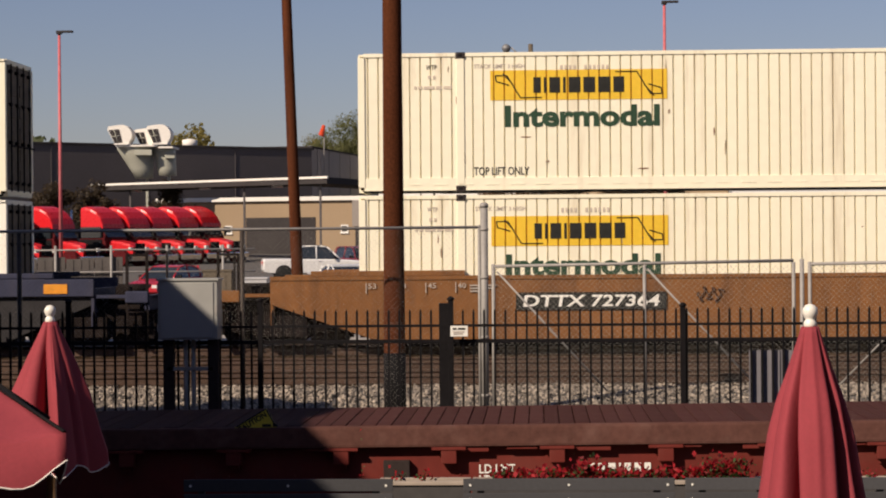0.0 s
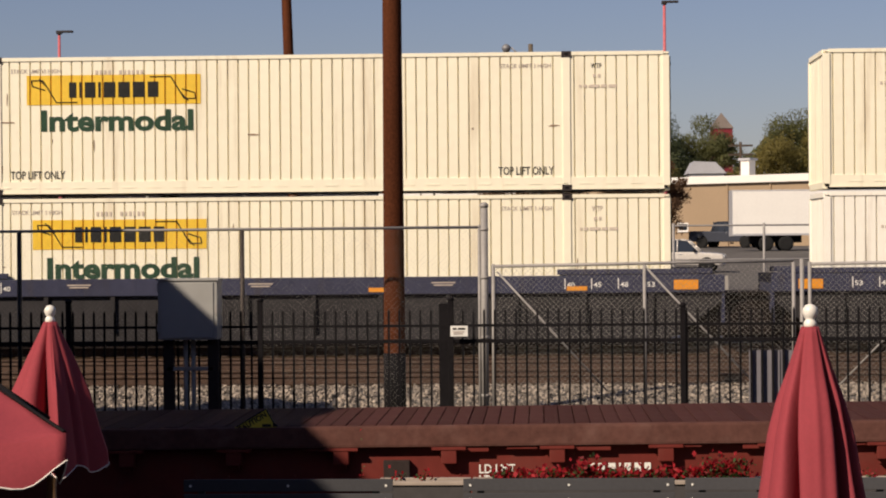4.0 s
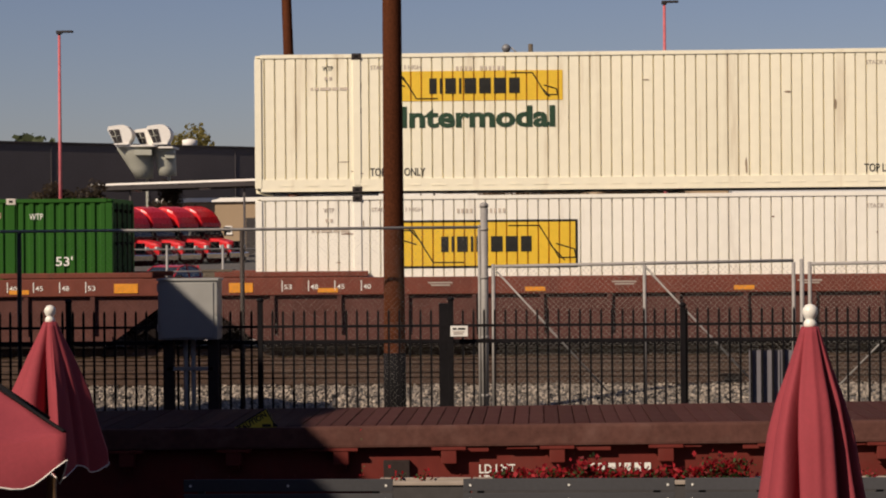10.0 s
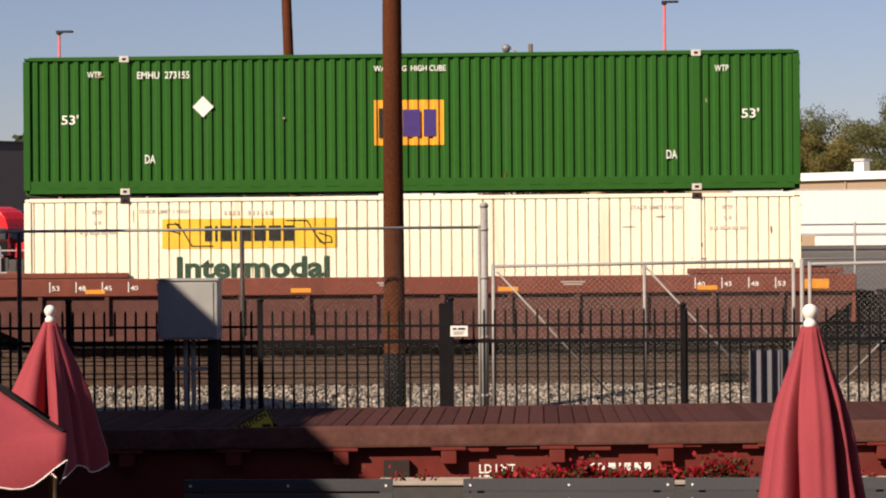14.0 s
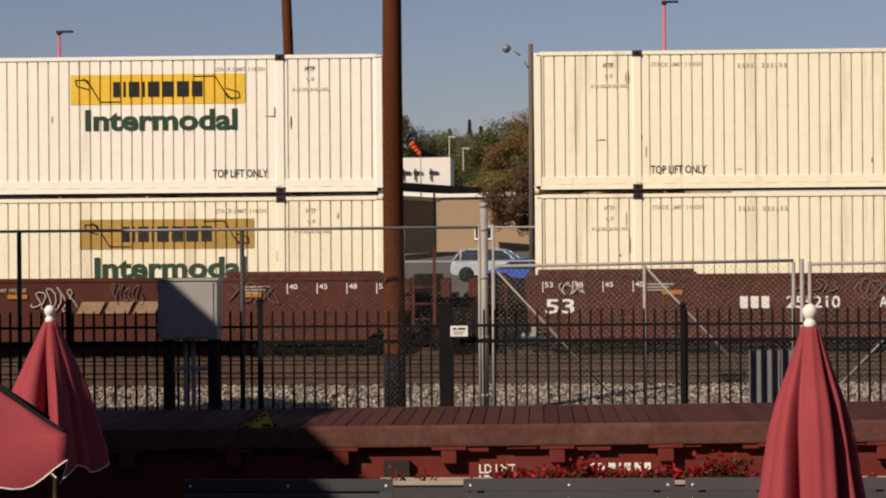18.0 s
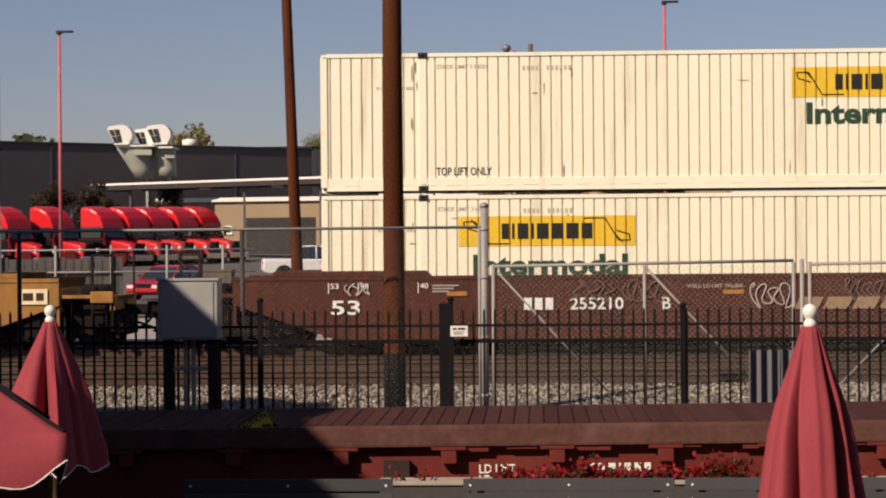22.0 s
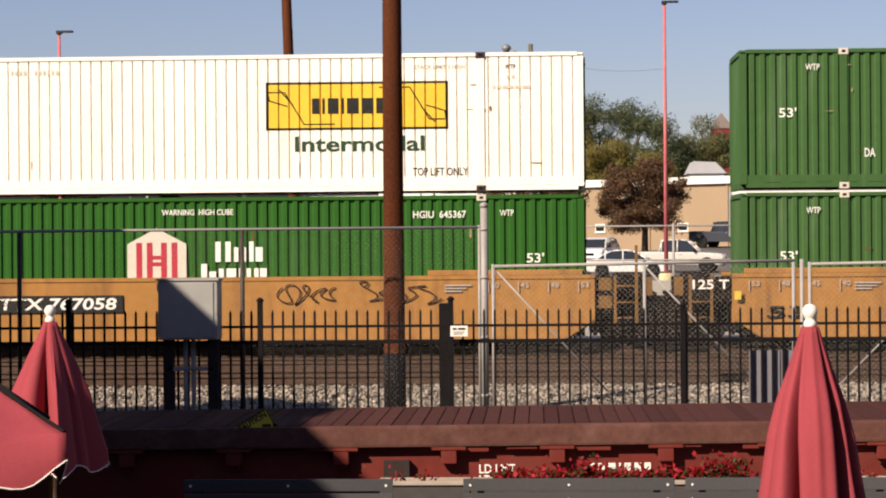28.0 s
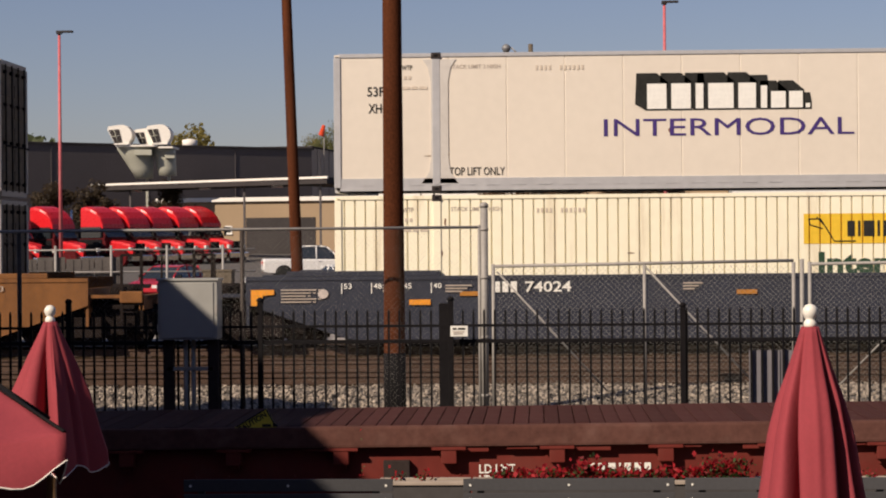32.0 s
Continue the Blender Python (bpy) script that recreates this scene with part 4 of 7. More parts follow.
DULL_PLATE = mat("dull_tan_plate", (0.17, 0.09, 0.03), 0.75, 0, 0.25, 6, 0.8, 0.15)
DULL_ORANGE = mat("dull_orange_reflector", (0.4, 0.17, 0.03), 0.6, 0, 0.3, 14, 3, 0)
SPRAY_DARK = mat("dark_spray_paint", (0.07, 0.04, 0.03), 0.8, 0, 0.3, 20, 3, 0)
SPRAY_PALE = mat("pale_spray_paint", (0.5, 0.44, 0.4), 0.8, 0, 0.3, 20, 3, 0)
SPRAY_DULL = mat("dull_spray_paint", (0.16, 0.1, 0.085), 0.8, 0, 0.3, 20, 3, 0)


def bogie_frame(bm):
    for yy in (-1.12, 1.0):
        slab(bm, [(-1.1, 0.36), (-1.1, 0.56), (-0.75, 0.62), (-0.4, 0.8), (0.4, 0.8), (0.75, 0.62), (1.1, 0.56), (1.1, 0.36), (0.72, 0.36), (0.45, 0.18), (-0.45, 0.18), (-0.72, 0.36)], yy, yy + 0.12)
        for q in (-0.89, 0.89):
            tube(bm, (q, yy - 0.06, 0.44), (q, yy + 0.16, 0.44), 0.12, n=10)
    box(bm, -0.2, 0.2, -1.15, 1.15, 0.55, 0.85)
    box(bm, -0.3, 0.3, -0.35, 0.35, 0.85, 1.04)
    for q in (-0.4, 0.4):
        box(bm, q - 0.05, q + 0.05, -0.9, 0.9, 0.32, 0.42)


def wheelset(bm):
    tube(bm, (0, -0.95, 0), (0, 0.95, 0), 0.08, n=10)
    for yy, s in ((-0.72, -1), (0.72, 1)):
        prof = [(0.09, 0.0), (0.12, 0.06), (0.3, 0.03), (0.36, 0.06), (0.42, 0.06), (0.42, -0.05), (0.45, -0.075), (0.36, -0.075), (0.3, -0.01), (0.12, -0.06), (0.09, -0.06)]
        lathe(bm, [(r, h * s) for r, h in prof], 20, (0, yy, 0), None, "y")
        for k in range(3):
            a = 2 * math.pi * k / 3
            box(bm, 0.2 * math.cos(a) - 0.04, 0.2 * math.cos(a) + 0.04, yy + s * 0.04 - 0.01, yy + s * 0.04 + 0.01, 0.2 * math.sin(a) - 0.04, 0.2 * math.sin(a) + 0.04)


def number_board(x, words, w, board=True, z=0.86, paint=None, scrawls=(), tail=None):
    def add(c, y):
        if board:
            bm = bmesh.new()
            box(bm, x - 0.15, x + w + 0.15, y - 0.002, y + 0.03, z - 0.06, z + 0.3)
            part("number_board", bm, BLACK_PAINT, c, "black number panel")
        lettering(words, w, 0.25, paint or WHITE_PAINT, c, x, y - 0.006, z, 0.02, "number", 0.15)
        for gx, gw, gh in scrawls:
            graffiti(c, gx, y, 0.95, gw, gh, SPRAY_DARK, int(gx * 10))
        if tail:
            tail(c, y)
    return add


def ends_125(c, y):
    """White stencil on the dark plate at the shared bogie."""
    lettering("125 T", 0.75, 0.2, WHITE_PAINT, c, -1.02, -0.21, 1.2, 0.02, "stencil")
    bm = bmesh.new()
    bbox(bm, -0.16, -0.02, -0.215, -0.2, 0.98, 1.16, 0.003)
    part("label_plate", bm, CAUTION_TAG, c, "yellow label plate")


def end_label(x):
    def add(c, y):
        bm = bmesh.new()
        bbox(bm, x, x + 0.62, y - 0.004, y + 0.004, 0.98, 1.3, 0.003)
        part("label_plate", bm, BUFF, c, "pale framed label plate")
        bars([0.22, 0.16], 0.06, 0.16, SPRAY_DARK, c, x + 0.1, y - 0.006, 1.06, "label_bar")
    return add


OCHRE_PAINT = mat("worn_ochre_lettering", (0.3, 0.2, 0.12), 0.75, 0, 0.35, 12, 2.5, 0)
DULL_STENCIL = mat("dull_grey_lettering", (0.2, 0.2, 0.21), 0.7, 0, 0.25, 12, 2, 0)
CAUTION_TAG = mat("yellow_label", (0.6, 0.45, 0.06), 0.6, 0, 0.1, 10, 2, 0)


def fec_marks(c, y):
    bars([0.13, 0.12, 0.13], 0.05, 0.22, WHITE_PAINT, c, 3.3, y, 1.17, "mark_bar")
    lettering("74024", 0.95, 0.22, WHITE_PAINT, c, 3.95, y, 1.17, 0.015, "number")
    u = 11.75
    for n, h in ((3, 0.25), (7, 0.2), (4, 0.25), (5, 0.2)):
        bars([0.14] * n, 0.05, h, DULL_STENCIL, c, u, y, 0.6, "mark_bar")
        u += n * 0.19 + 0.16
    for x, w in ((1.0, 0.5), (7.2, 0.4), (14.6, 0.5)):
        for k in range(3):
            bars([w - 0.08 * k], 0.05, 0.03, FADED_PAINT, c, x, y, 1.32 - 0.06 * k, "stencil")
    for x, a in ((-1.74, 1), (L53 + 1.78, -1)):
        bm = bmesh.new()
        slab(bm, [(x, 0.92), (x + a * 0.2, 0.92), (x + a * 0.25, 1.13), (x + a * 0.48, 1.15), (x + a * 0.48, 1.25), (x, 1.25)], y - 0.004, y + 0.004)
        part("corner_mark", bm, ORANGE_REFLECT, c, "yellow bracket-shaped corner mark")
        u = x + 0.62 if a > 0 else x - 1.38
        for k in range(5):
            bars([0.74 - 0.11 * (k % 3), 0.0 + 0.06], 0.04, 0.026, FADED_PAINT, c, u, y, 1.23 - 0.062 * k, "stencil")
        bm = bmesh.new()
        u = x + (1.5 if a > 0 else -1.55)
        slab(bm, [(u + 0.11 * math.cos(6.28 * k / 12), 1.16 + 0.1 * math.sin(6.28 * k / 12)) for k in range(12)], y - 0.004, y + 0.004)
        part("round_mark", bm, SPRAY_PALE, c, "pale round mark")
    for x in (1.55, L53 - 2.1):
        piece("fec_oblong", "reflector", lambda bm: bbox(bm, 0, 0.44, -0.004, 0.004, 0, 0.11, 0.003), ORANGE_REFLECT, c, (x, y - 0.004, 0.92))


def sheet_number(c, y):
    lettering("DTTX 888832", 2.5, 0.2, FADED_PAINT, c, 2.7, -0.03, 0.62, 0.015, "number")
    graffiti(c, 10.5, -0.03, 0.5, 1.0, 0.35, SPRAY_DULL, 9)


def cars_of_train():
    P = PLACES
    well_car(P["A"], "tall", OCHRE_CAR, OCHRE_CAR, "rusty ochre well car with a black number panel", "end", "joint", "", number_board(3.4, "DTTX 727364", 2.8, scrawls=((7.0, 0.5, 0.3),)))
    names = "dark blue articulated well car unit with grey side sheets"
    well_car(P["B"], "truss", BLUE_CAR, BLUE_PANEL, names, "joint", "end", "", sheet_number)
    well_car(P["C"], "truss", BLUE_CAR, BLUE_PANEL, names)
    well_car(P["D"], "truss", BLUE_CAR, BLUE_PANEL, names, "end", "joint", "", sheet_number)
    names = "oxide red articulated well car unit with side posts"
    well_car(P["E"], "truss", RED_CAR, RED_PANEL, names, "joint", "end")
    well_car(P["F"], "truss", RED_CAR, RED_PANEL, names, "joint", "joint", "", lambda c, y: (graffiti(c, 0.6, -0.03, 0.5, 0.9, 0.45, SPRAY_PALE, 5), graffiti(c, 0.7, -0.03, 0.45, 0.7, 0.3, SPRAY_PALE, 8)))
    well_car(P["G"], "truss", RED_CAR, RED_PANEL, names, "end", "joint")
    def brown(c, y):
        if c.location.x > -160:
            spray_block(c, 9.7, y, 0.68, 2.8, 0.5)
        else:
            bars([0.48, 0.5, 0.46, 0.48], 0.1, 0.25, OCHRE_PAINT, c, 9.75, y, 0.78, "logo_bar", 0.5)
        lettering("WELL LD LMT 193,000", 1.15, 0.09, FADED_PAINT, c, 7.55, y, 1.22, 0.012, "stencil")
        lettering("255210", 1.1, 0.25, WHITE_PAINT, c, 5.15, y, 0.8, 0.015, "number")
        bars([0.16] * 3, 0.06, 0.25, WHITE_PAINT, c, 4.2, y, 0.8, "mark_bar")
        lettering("53", 0.6, 0.3, WHITE_PAINT, c, 0.2, y, 0.72, 0.015, "number")
        lettering("A" if c.location.x > -160 else "C" if c.location.x > -180 else "B", 0.17, 0.25, WHITE_PAINT, c, 7.05, y, 0.8, 0.015, "number")
        rng = random.Random(int(abs(c.location.x)))
        graffiti(c, 8.85, y, 0.82, 0.85, 0.5, SPRAY_PALE, int(abs(c.location.x)))
        for x in (5.2, 6.4, 10.6, 12.0, 13.2):
            graffiti(c, x + rng.uniform(-0.2, 0.2), y, 0.95, rng.uniform(0.5, 1.0), 0.45, SPRAY_DULL, int(x * 10))
        graffiti(c, 0.5, y, 1.12, 0.5, 0.28, SPRAY_PALE, 4)
    names = "dark brown articulated well car unit with scrawled paint"
    for q, a, b in (("H", "joint", "end"), ("I", "joint", "joint"), ("J", "end", "joint")):
        well_car(P[q], "tall", BROWN_CAR, BROWN_CAR, names, a, b, "", brown)
    names = "weathered yellow articulated well car unit with graffiti"
    well_car(P["K"], "tall", TAN_CAR, TAN_CAR, names, "joint", "end", "", number_board(10.0, "DTTX 767058", 2.8, scrawls=((7.6, 1.6, 0.35), (13.9, 1.2, 0.45), (9.6, 1.3, 0.3), (4.2, 1.3, 0.3)), tail=end_label(L53 + 1.0)))
    well_car(P["L"], "tall", TAN_CAR, TAN_CAR, names, "joint", "joint", "", number_board(0.5, "53", 0.75, False, 0.6, BLACK_PAINT, ((3.0, 1.5, 0.35), (9.5, 1.2, 0.4)), ends_125))
    well_car(P["M"], "tall", TAN_CAR, TAN_CAR, names, "end", "joint", "", number_board(3.6, "DTTX 767058", 2.8, scrawls=((9.8, 1.2, 0.4), (11.5, 1.6, 0.45), (3.8, 0.8, 0.2)), tail=lambda c, y: lettering("53", 0.62, 0.34, SPRAY_DARK, c, 0.15, y - 0.006, 0.5, 0.02, "number")))
    well_car(P["N"], "tall", SLATE_CAR, SLATE_CAR, "slate blue well car with white stencils", "end", "end", "", fec_marks)
    well_car(P["O"], "tall", OCHRE_CAR, OCHRE_CAR, "rusty ochre well car", "joint", "end")


# ---- ground ----
ASPHALT = mat("sunlit_asphalt", (0.12, 0.112, 0.106), 0.9, 0, 0.15, 12, 0.15, 0.3)
PATIO = mat("patio_concrete", (0.3, 0.28, 0.25), 0.85, 0, 0.15, 10, 0.6, 0.2)
CINDER = mat("dusty_track_bed", (0.041, 0.026, 0.015), 0.95, 0, 0.5, 30, 1.2, 0.6, (0.064, 0.041, 0.025), 0.35)


def ground_z(x, y):
    z = -0.78
    z += 0.42 * smooth(28.2, 30.0, y) + 0.2 * smooth(33.0, 36.5, y)
    z += 0.95 * smooth(95, 160, y)
    z += 0.6 * smooth(155, 190, y)
    z += 0.75 * smooth(8.5, 12, x) * smooth(138, 147, y) * (1 - smooth(165, 200, y))
    z += 6.0 * smooth(240, 420, y)
    return z


def ground():
    xs = sorted(set([-3000, -1500, -700, -400, -200, -120, -80] + list(range(-60, 61, 4)) + [8, 10, 12, 80, 120, 200, 400, 700, 1500, 3000]))
    ys = sorted(set([-3000, -1000, -300, -100, -30, -10, 0, 10, 20, 28.2, 28.6, 29, 29.4, 30, 32, 33, 34, 35, 36.5, 40, 50, 60] + list(range(70, 240, 5)) + [260, 300, 340, 380, 420, 600, 1200, 4500]))
    verts = [(x, y, ground_z(x, y)) for y in ys for x in xs]
    n = len(xs)
    faces = [(j * n + i, j * n + i + 1, (j + 1) * n + i + 1, (j + 1) * n + i) for j in range(len(ys) - 1) for i in range(n - 1)]
    me = bpy.data.meshes.new("ground")
    me.from_pydata(verts, [], faces)
    me.materials.append(ASPHALT)
    tagged(new("ground", me), "worn grey asphalt and gravel yard ground", "ground", "", "structure")
    bm = bmesh.new()
    slab_x(bm, [(36.2, -0.25), (36.8, -0.145), (74, -0.145), (76, -0.25), (76, -0.6), (36.2, -0.6)], -330, 330)
    solid("track_bed", bm, CINDER, "brown dusty ballast bed under the tracks", "track bed", "structure")


def rail_pair(yc, name, label):
    bm = bmesh.new()
    for s in (-0.755, 0.755):
        y = yc + s
        slab_x(bm, [(y - 0.036, 0.0), (y + 0.036, 0.0), (y + 0.036, -0.03), (y + 0.01, -0.045), (y + 0.01, -0.13), (y + 0.07, -0.15), (y + 0.07, -0.165), (y - 0.07, -0.165), (y - 0.07, -0.15), (y - 0.01, -0.13), (y - 0.01, -0.045), (y - 0.036, -0.03)], -330, 330)
    solid(name, bm, RAIL, label, "rail", "structure")
    tie = bmesh.new()
    box(tie, -0.11, 0.11, -1.3, 1.3, -0.3, -0.166)
    me = to_mesh("sleeper", tie, TIE)
    row = thing("sleeper_row", (0, yc, 0), "row of weathered timber sleepers", "sleepers", "", "structure")
    for i in range(44):
        ob = new("sleeper", me)
        ob.parent = row
        ob.location = (-14 + i * 0.53, 0, 0.035)


RAIL = mat("rail_steel", (0.1, 0.062, 0.045), 0.5, 0.5, 0.3, 12, 2)
TIE = mat("sleeper_timber", (0.07, 0.05, 0.04), 0.9, 0, 0.4, 14, 2, 0.4, None, 0, 0.2)
GRAVEL = mat("pale_gravel", (0.34, 0.31, 0.28), 0.95, 0, 0.2, 14, 0.4, 0.4)
STONE = leaf_mat("ballast_stone", (0.21, 0.175, 0.14), 0.95, False)


def stones(name, count, x0, x1, y0, y1, size, label, zf):
    rng = np.random.default_rng(5)
    base = np.array([(1, 0, 0), (-1, 0, 0), (0, 1, 0), (0, -1, 0), (0, 0, 1), (0, 0, -1)], float)
    tri = np.array([(0, 2, 4), (2, 1, 4), (1, 3, 4), (3, 0, 4), (2, 0, 5), (1, 2, 5), (3, 1, 5), (0, 3, 5)])
    V, T = [], []
    for i in range(count):
        x, y = rng.uniform(x0, x1), rng.uniform(y0, y1)
        q = base * rng.uniform(0.5, 1.0, (6, 1)) * size * rng.uniform(0.6, 1.5)
        a = rng.uniform(0, 6.28)
        c, s = math.cos(a), math.sin(a)
        q = np.stack([q[:, 0] * c - q[:, 2] * s, q[:, 1], q[:, 0] * s + q[:, 2] * c], 1)
        V.append(q + (x, y, zf(x, y) + rng.uniform(0, 0.5) * size))
        T.append(tri + 6 * i)
    me = bpy.data.meshes.new(name)
    me.from_pydata(np.concatenate(V).tolist(), [], np.concatenate(T).tolist())
    me.materials.append(STONE)
    return tagged(new(name, me), label, "ballast", "", "stuff")


# ---- iron fence ----
def iron_fence():
    Y = 29.5
    f = thing("iron_fence", (0, Y, 0), "black ornamental steel picket fence", "fence", "", "structure")
    foot = -0.4
    for x in (-8.66, -6.16, -3.63, -1.13, 1.89, 4.9):
        piece("ipost", "post", lambda bm: (bbox(bm, -0.035, 0.035, -0.035, 0.035, foot, 1.4, 0.006), lathe(bm, [(0.05, 1.4), (0.05, 1.42), (0.02, 1.45)], 8)), BLACK_STEEL, f, (x, 0, 0.05 if x < 0 else -0.05))
    big = piece("igate_post", "gate_post", lambda bm: bbox(bm, -0.085, 0.085, -0.085, 0.085, foot, 1.36, 0.01), BLACK_STEEL, f, (-1.2, 0.06, 0.05))
    for i in range(112):
        x = -8.6 + i * 0.1387
        piece("picket", "picket", lambda bm: (box(bm, -0.014, 0.014, -0.014, 0.014, foot + 0.1, 1.3), slab(bm, [(-0.014, 1.3), (0.014, 1.3), (0.0, 1.34)], -0.014, 0.014)), BLACK_STEEL, f, (x, 0, 0.0))
    for z, h in ((1.1, 0.035), (0.89, 0.05), (-0.2, 0.035)):
        piece(("irail", z), "rail", lambda bm, z=z, h=h: bbox(bm, -8.7, 7.0, -0.018, 0.018, z, z + h, 0.004), BLACK_STEEL, f)


# ---- chain-link fence ----
WIRE = mat("chain_wire", (0.3, 0.285, 0.26), 0.6, 0.2, 0.15, 30, 3, 0)


def wire_mesh(bm_name, x0, x1, z0, z1, parent, y=0.0, r=0.0013):
    """Crossing diagonal wires."""
    V, F = [], []
    step = 0.076
    h = z1 - z0
    def add(p, q, yy):
        d = Vector(q) - Vector(p)
        a = Vector((-d.y, d.x)).normalized() * r
        i = len(V)
        for w in (p, q):
            V.extend([(w[0] + a.x, yy, w[1] + a.y), (w[0] - a.x, yy, w[1] - a.y), (w[0], yy + r * 1.6, w[1])])
        F.extend([(i, i + 3, i + 4, i + 1), (i + 1, i + 4, i + 5, i + 2), (i + 2, i + 5, i + 3, i)])
    n = int((x1 - x0 + h) / step) + 1
    for k in range(n):
        u = x0 - h + k * step
        a, b = max(u, x0), min(u + h, x1)
        if b - a > 0.01:
            add((a, z0 + a - u), (b, z0 + b - u), y)
            add((a, z1 - (a - u)), (b, z1 - (b - u)), y + 2 * r)
    me = bpy.data.meshes.new(bm_name)
    me.from_pydata(V, [], F)
    me.materials.append(WIRE)
    ob = new(bm_name, me)
    ob.parent = parent
    return ob


def chain_fence():
    Y = 31.0
    f = thing("chain_link_fence", (0, Y, 0), "galvanised chain-link fence with round posts", "fence", "", "structure")
    for x in (-7.16, -4.06):
        piece("cpost_thin", "post", lambda bm: tube(bm, (0, 0, -0.3), (0, 0, 2.42), 0.032, n=10), WEATHERED, f, (x, 0.02, 0))
    piece("ctop", "top_rail", lambda bm: tube(bm, (-10.2, 0, 2.4), (-0.77, 0, 2.41), 0.02, n=8), STEEL, f)
    wire_mesh("wire_mesh", -10.2, -0.8, -0.2, 2.4, f, -0.01, 0.0005)
    g = piece("cgate_post", "gate_post", lambda bm: (tube(bm, (0, 0, -0.3), (0, 0, 2.7), 0.052, n=12), lathe(bm, [(0.06, 2.68), (0.06, 2.72), (0.03, 2.75)], 12)), STEEL, f, (-0.72, 0, 0))
    for z in (2.38, 1.72, 0.9, 0.1):
        piece("cband", "clamp", lambda bm: lathe(bm, [(0.058, -0.02), (0.06, 0), (0.058, 0.02)], 12), STEEL, g, (0, 0, z))
    piece("cstrut", "post", lambda bm: tube(bm, (0, 0, -0.3), (0, 0, 2.44), 0.02, n=8), STEEL, f, (-0.79, 0, 0))
    for x0, x1, dx in ((-0.6, 3.5, 1.47), (3.72, 7.9, 5.8)):
        gate = thing("chain_link_gate", (0, Y + 0.03, 0), "closed galvanised chain-link gate with diagonal braces", "gate", "chain-link gates", "structure")
        for x in (x0, x1):
            piece("gstile", "stile", lambda bm: tube(bm, (0, 0, -0.2), (0, 0, 1.9), 0.026, n=8), STEEL, gate, (x, 0, 0))
        piece("gmid", "middle_stile", lambda bm: tube(bm, (0, 0, -0.2), (0, 0, 1.88), 0.024, n=8), STEEL, gate, (dx, 0, 0))
        piece(("gtop", x0), "top_rail", lambda bm, a=x0, b=x1: tube(bm, (a, 0, 1.87), (b, 0, 1.92), 0.022, n=8), STEEL, gate)
        piece(("glow", x0), "bottom_rail", lambda bm, a=x0, b=x1: tube(bm, (a, 0, -0.15), (b, 0, -0.15), 0.022, n=8), STEEL, gate)
        if x0 < 0:
            br = (((-0.55, 1.8), (0.95, 0.15)), ((1.5, 1.83), (3.0, 0.2)))
        else:
            br = (((5.7, 1.83), (4.1, 0.2)), ((7.8, 1.83), (6.2, 0.2)))
        for k, (p, q) in enumerate(br):
            piece(("brace", x0, k), "brace", lambda bm, p=p, q=q: tube(bm, (p[0], 0.02, p[1]), (q[0], 0.02, q[1]), 0.013, n=8), STEEL, gate)
        wire_mesh("wire_mesh", x0, x1, -0.15, 1.86, gate, 0.02)
    piece("latchpost", "post", lambda bm: tube(bm, (0, 0, -0.3), (0, 0, 1.94), 0.03, n=8), STEEL, f, (3.61, 0, 0))


WEATHERED = mat("weathered_pipe", (0.055, 0.045, 0.04), 0.6, 0.4, 0.25, 20, 3)


def utility_pole(x, y, z0, z1, r0, r1, lean, label, sleeved=False):
    p = thing("utility_pole", (x, y, z0), label, "utility pole", "utility poles")
    bm = bmesh.new()
    h = z1 - z0
    rings = []
    n = 18
    for i in range(15):
        s = i / 14
        r = r0 + (r1 - r0) * s
        rings.append([bm.verts.new((lean * s + r * math.cos(a) * (1 + 0.03 * noise.noise((a, s * 6, x))), r * math.sin(a), s * h)) for a in [2 * math.pi * k / n for k in range(n)]])
    for u, w in zip(rings, rings[1:]):
        for k in range(n):
            fc = bm.faces.new((u[k], u[(k + 1) % n], w[(k + 1) % n], w[k]))
            fc.smooth = True
    bm.faces.new(rings[-1])
    part("pole_shaft", bm, WOOD_POLE, p)
    if sleeved:
        bm = bmesh.new()
        tube(bm, (0, 0, 0.0), (0, 0, 1.05), r0 + 0.006, r0 + 0.004, 18)
        part("butt_wrap", bm, BLACK_STEEL, p, "black sleeve round the pole's lowest metre")
    return p


def control_box():
    c = thing("control_cabinet", (0, 29.0, 0), "grey steel control cabinet on two posts", "cabinet")
    b = part_box("cabinet_body", -4.89, -4.12, -0.02, 0.42, 0.975, 1.735, CAB_GREY, c, 0.012)
    part_box("lid", -4.91, -4.1, -0.04, 0.44, 1.735, 1.765, CAB_GREY, c, 0.008)
    part_box("door_panel", -4.86, -4.17, -0.035, -0.02, 1.0, 1.71, CAB_GREY, c, 0.006)
    part_box("latch", -4.15, -4.12, -0.045, -0.02, 1.3, 1.42, STEEL, c, 0.004)
    for z in (1.08, 1.6):
        part_box("hinge", -4.9, -4.87, -0.04, -0.01, z, z + 0.1, STEEL, c, 0.003)
    for x in (-4.78, -4.2):
        part_box("leg", x - 0.07, x + 0.07, 0.1, 0.24, -0.6, 0.97, DARK_POST, c, 0.01)
    for x in (-4.56, -4.46):
        bm = bmesh.new()
        tube(bm, (x, 0.15, -0.6), (x, 0.15, 0.98), 0.03, n=10)
        part("conduit", bm, STEEL, c)
    part_box("crossbar", -4.8, -4.2, 0.1, 0.15, 0.57, 0.62, STEEL, c, 0.004)


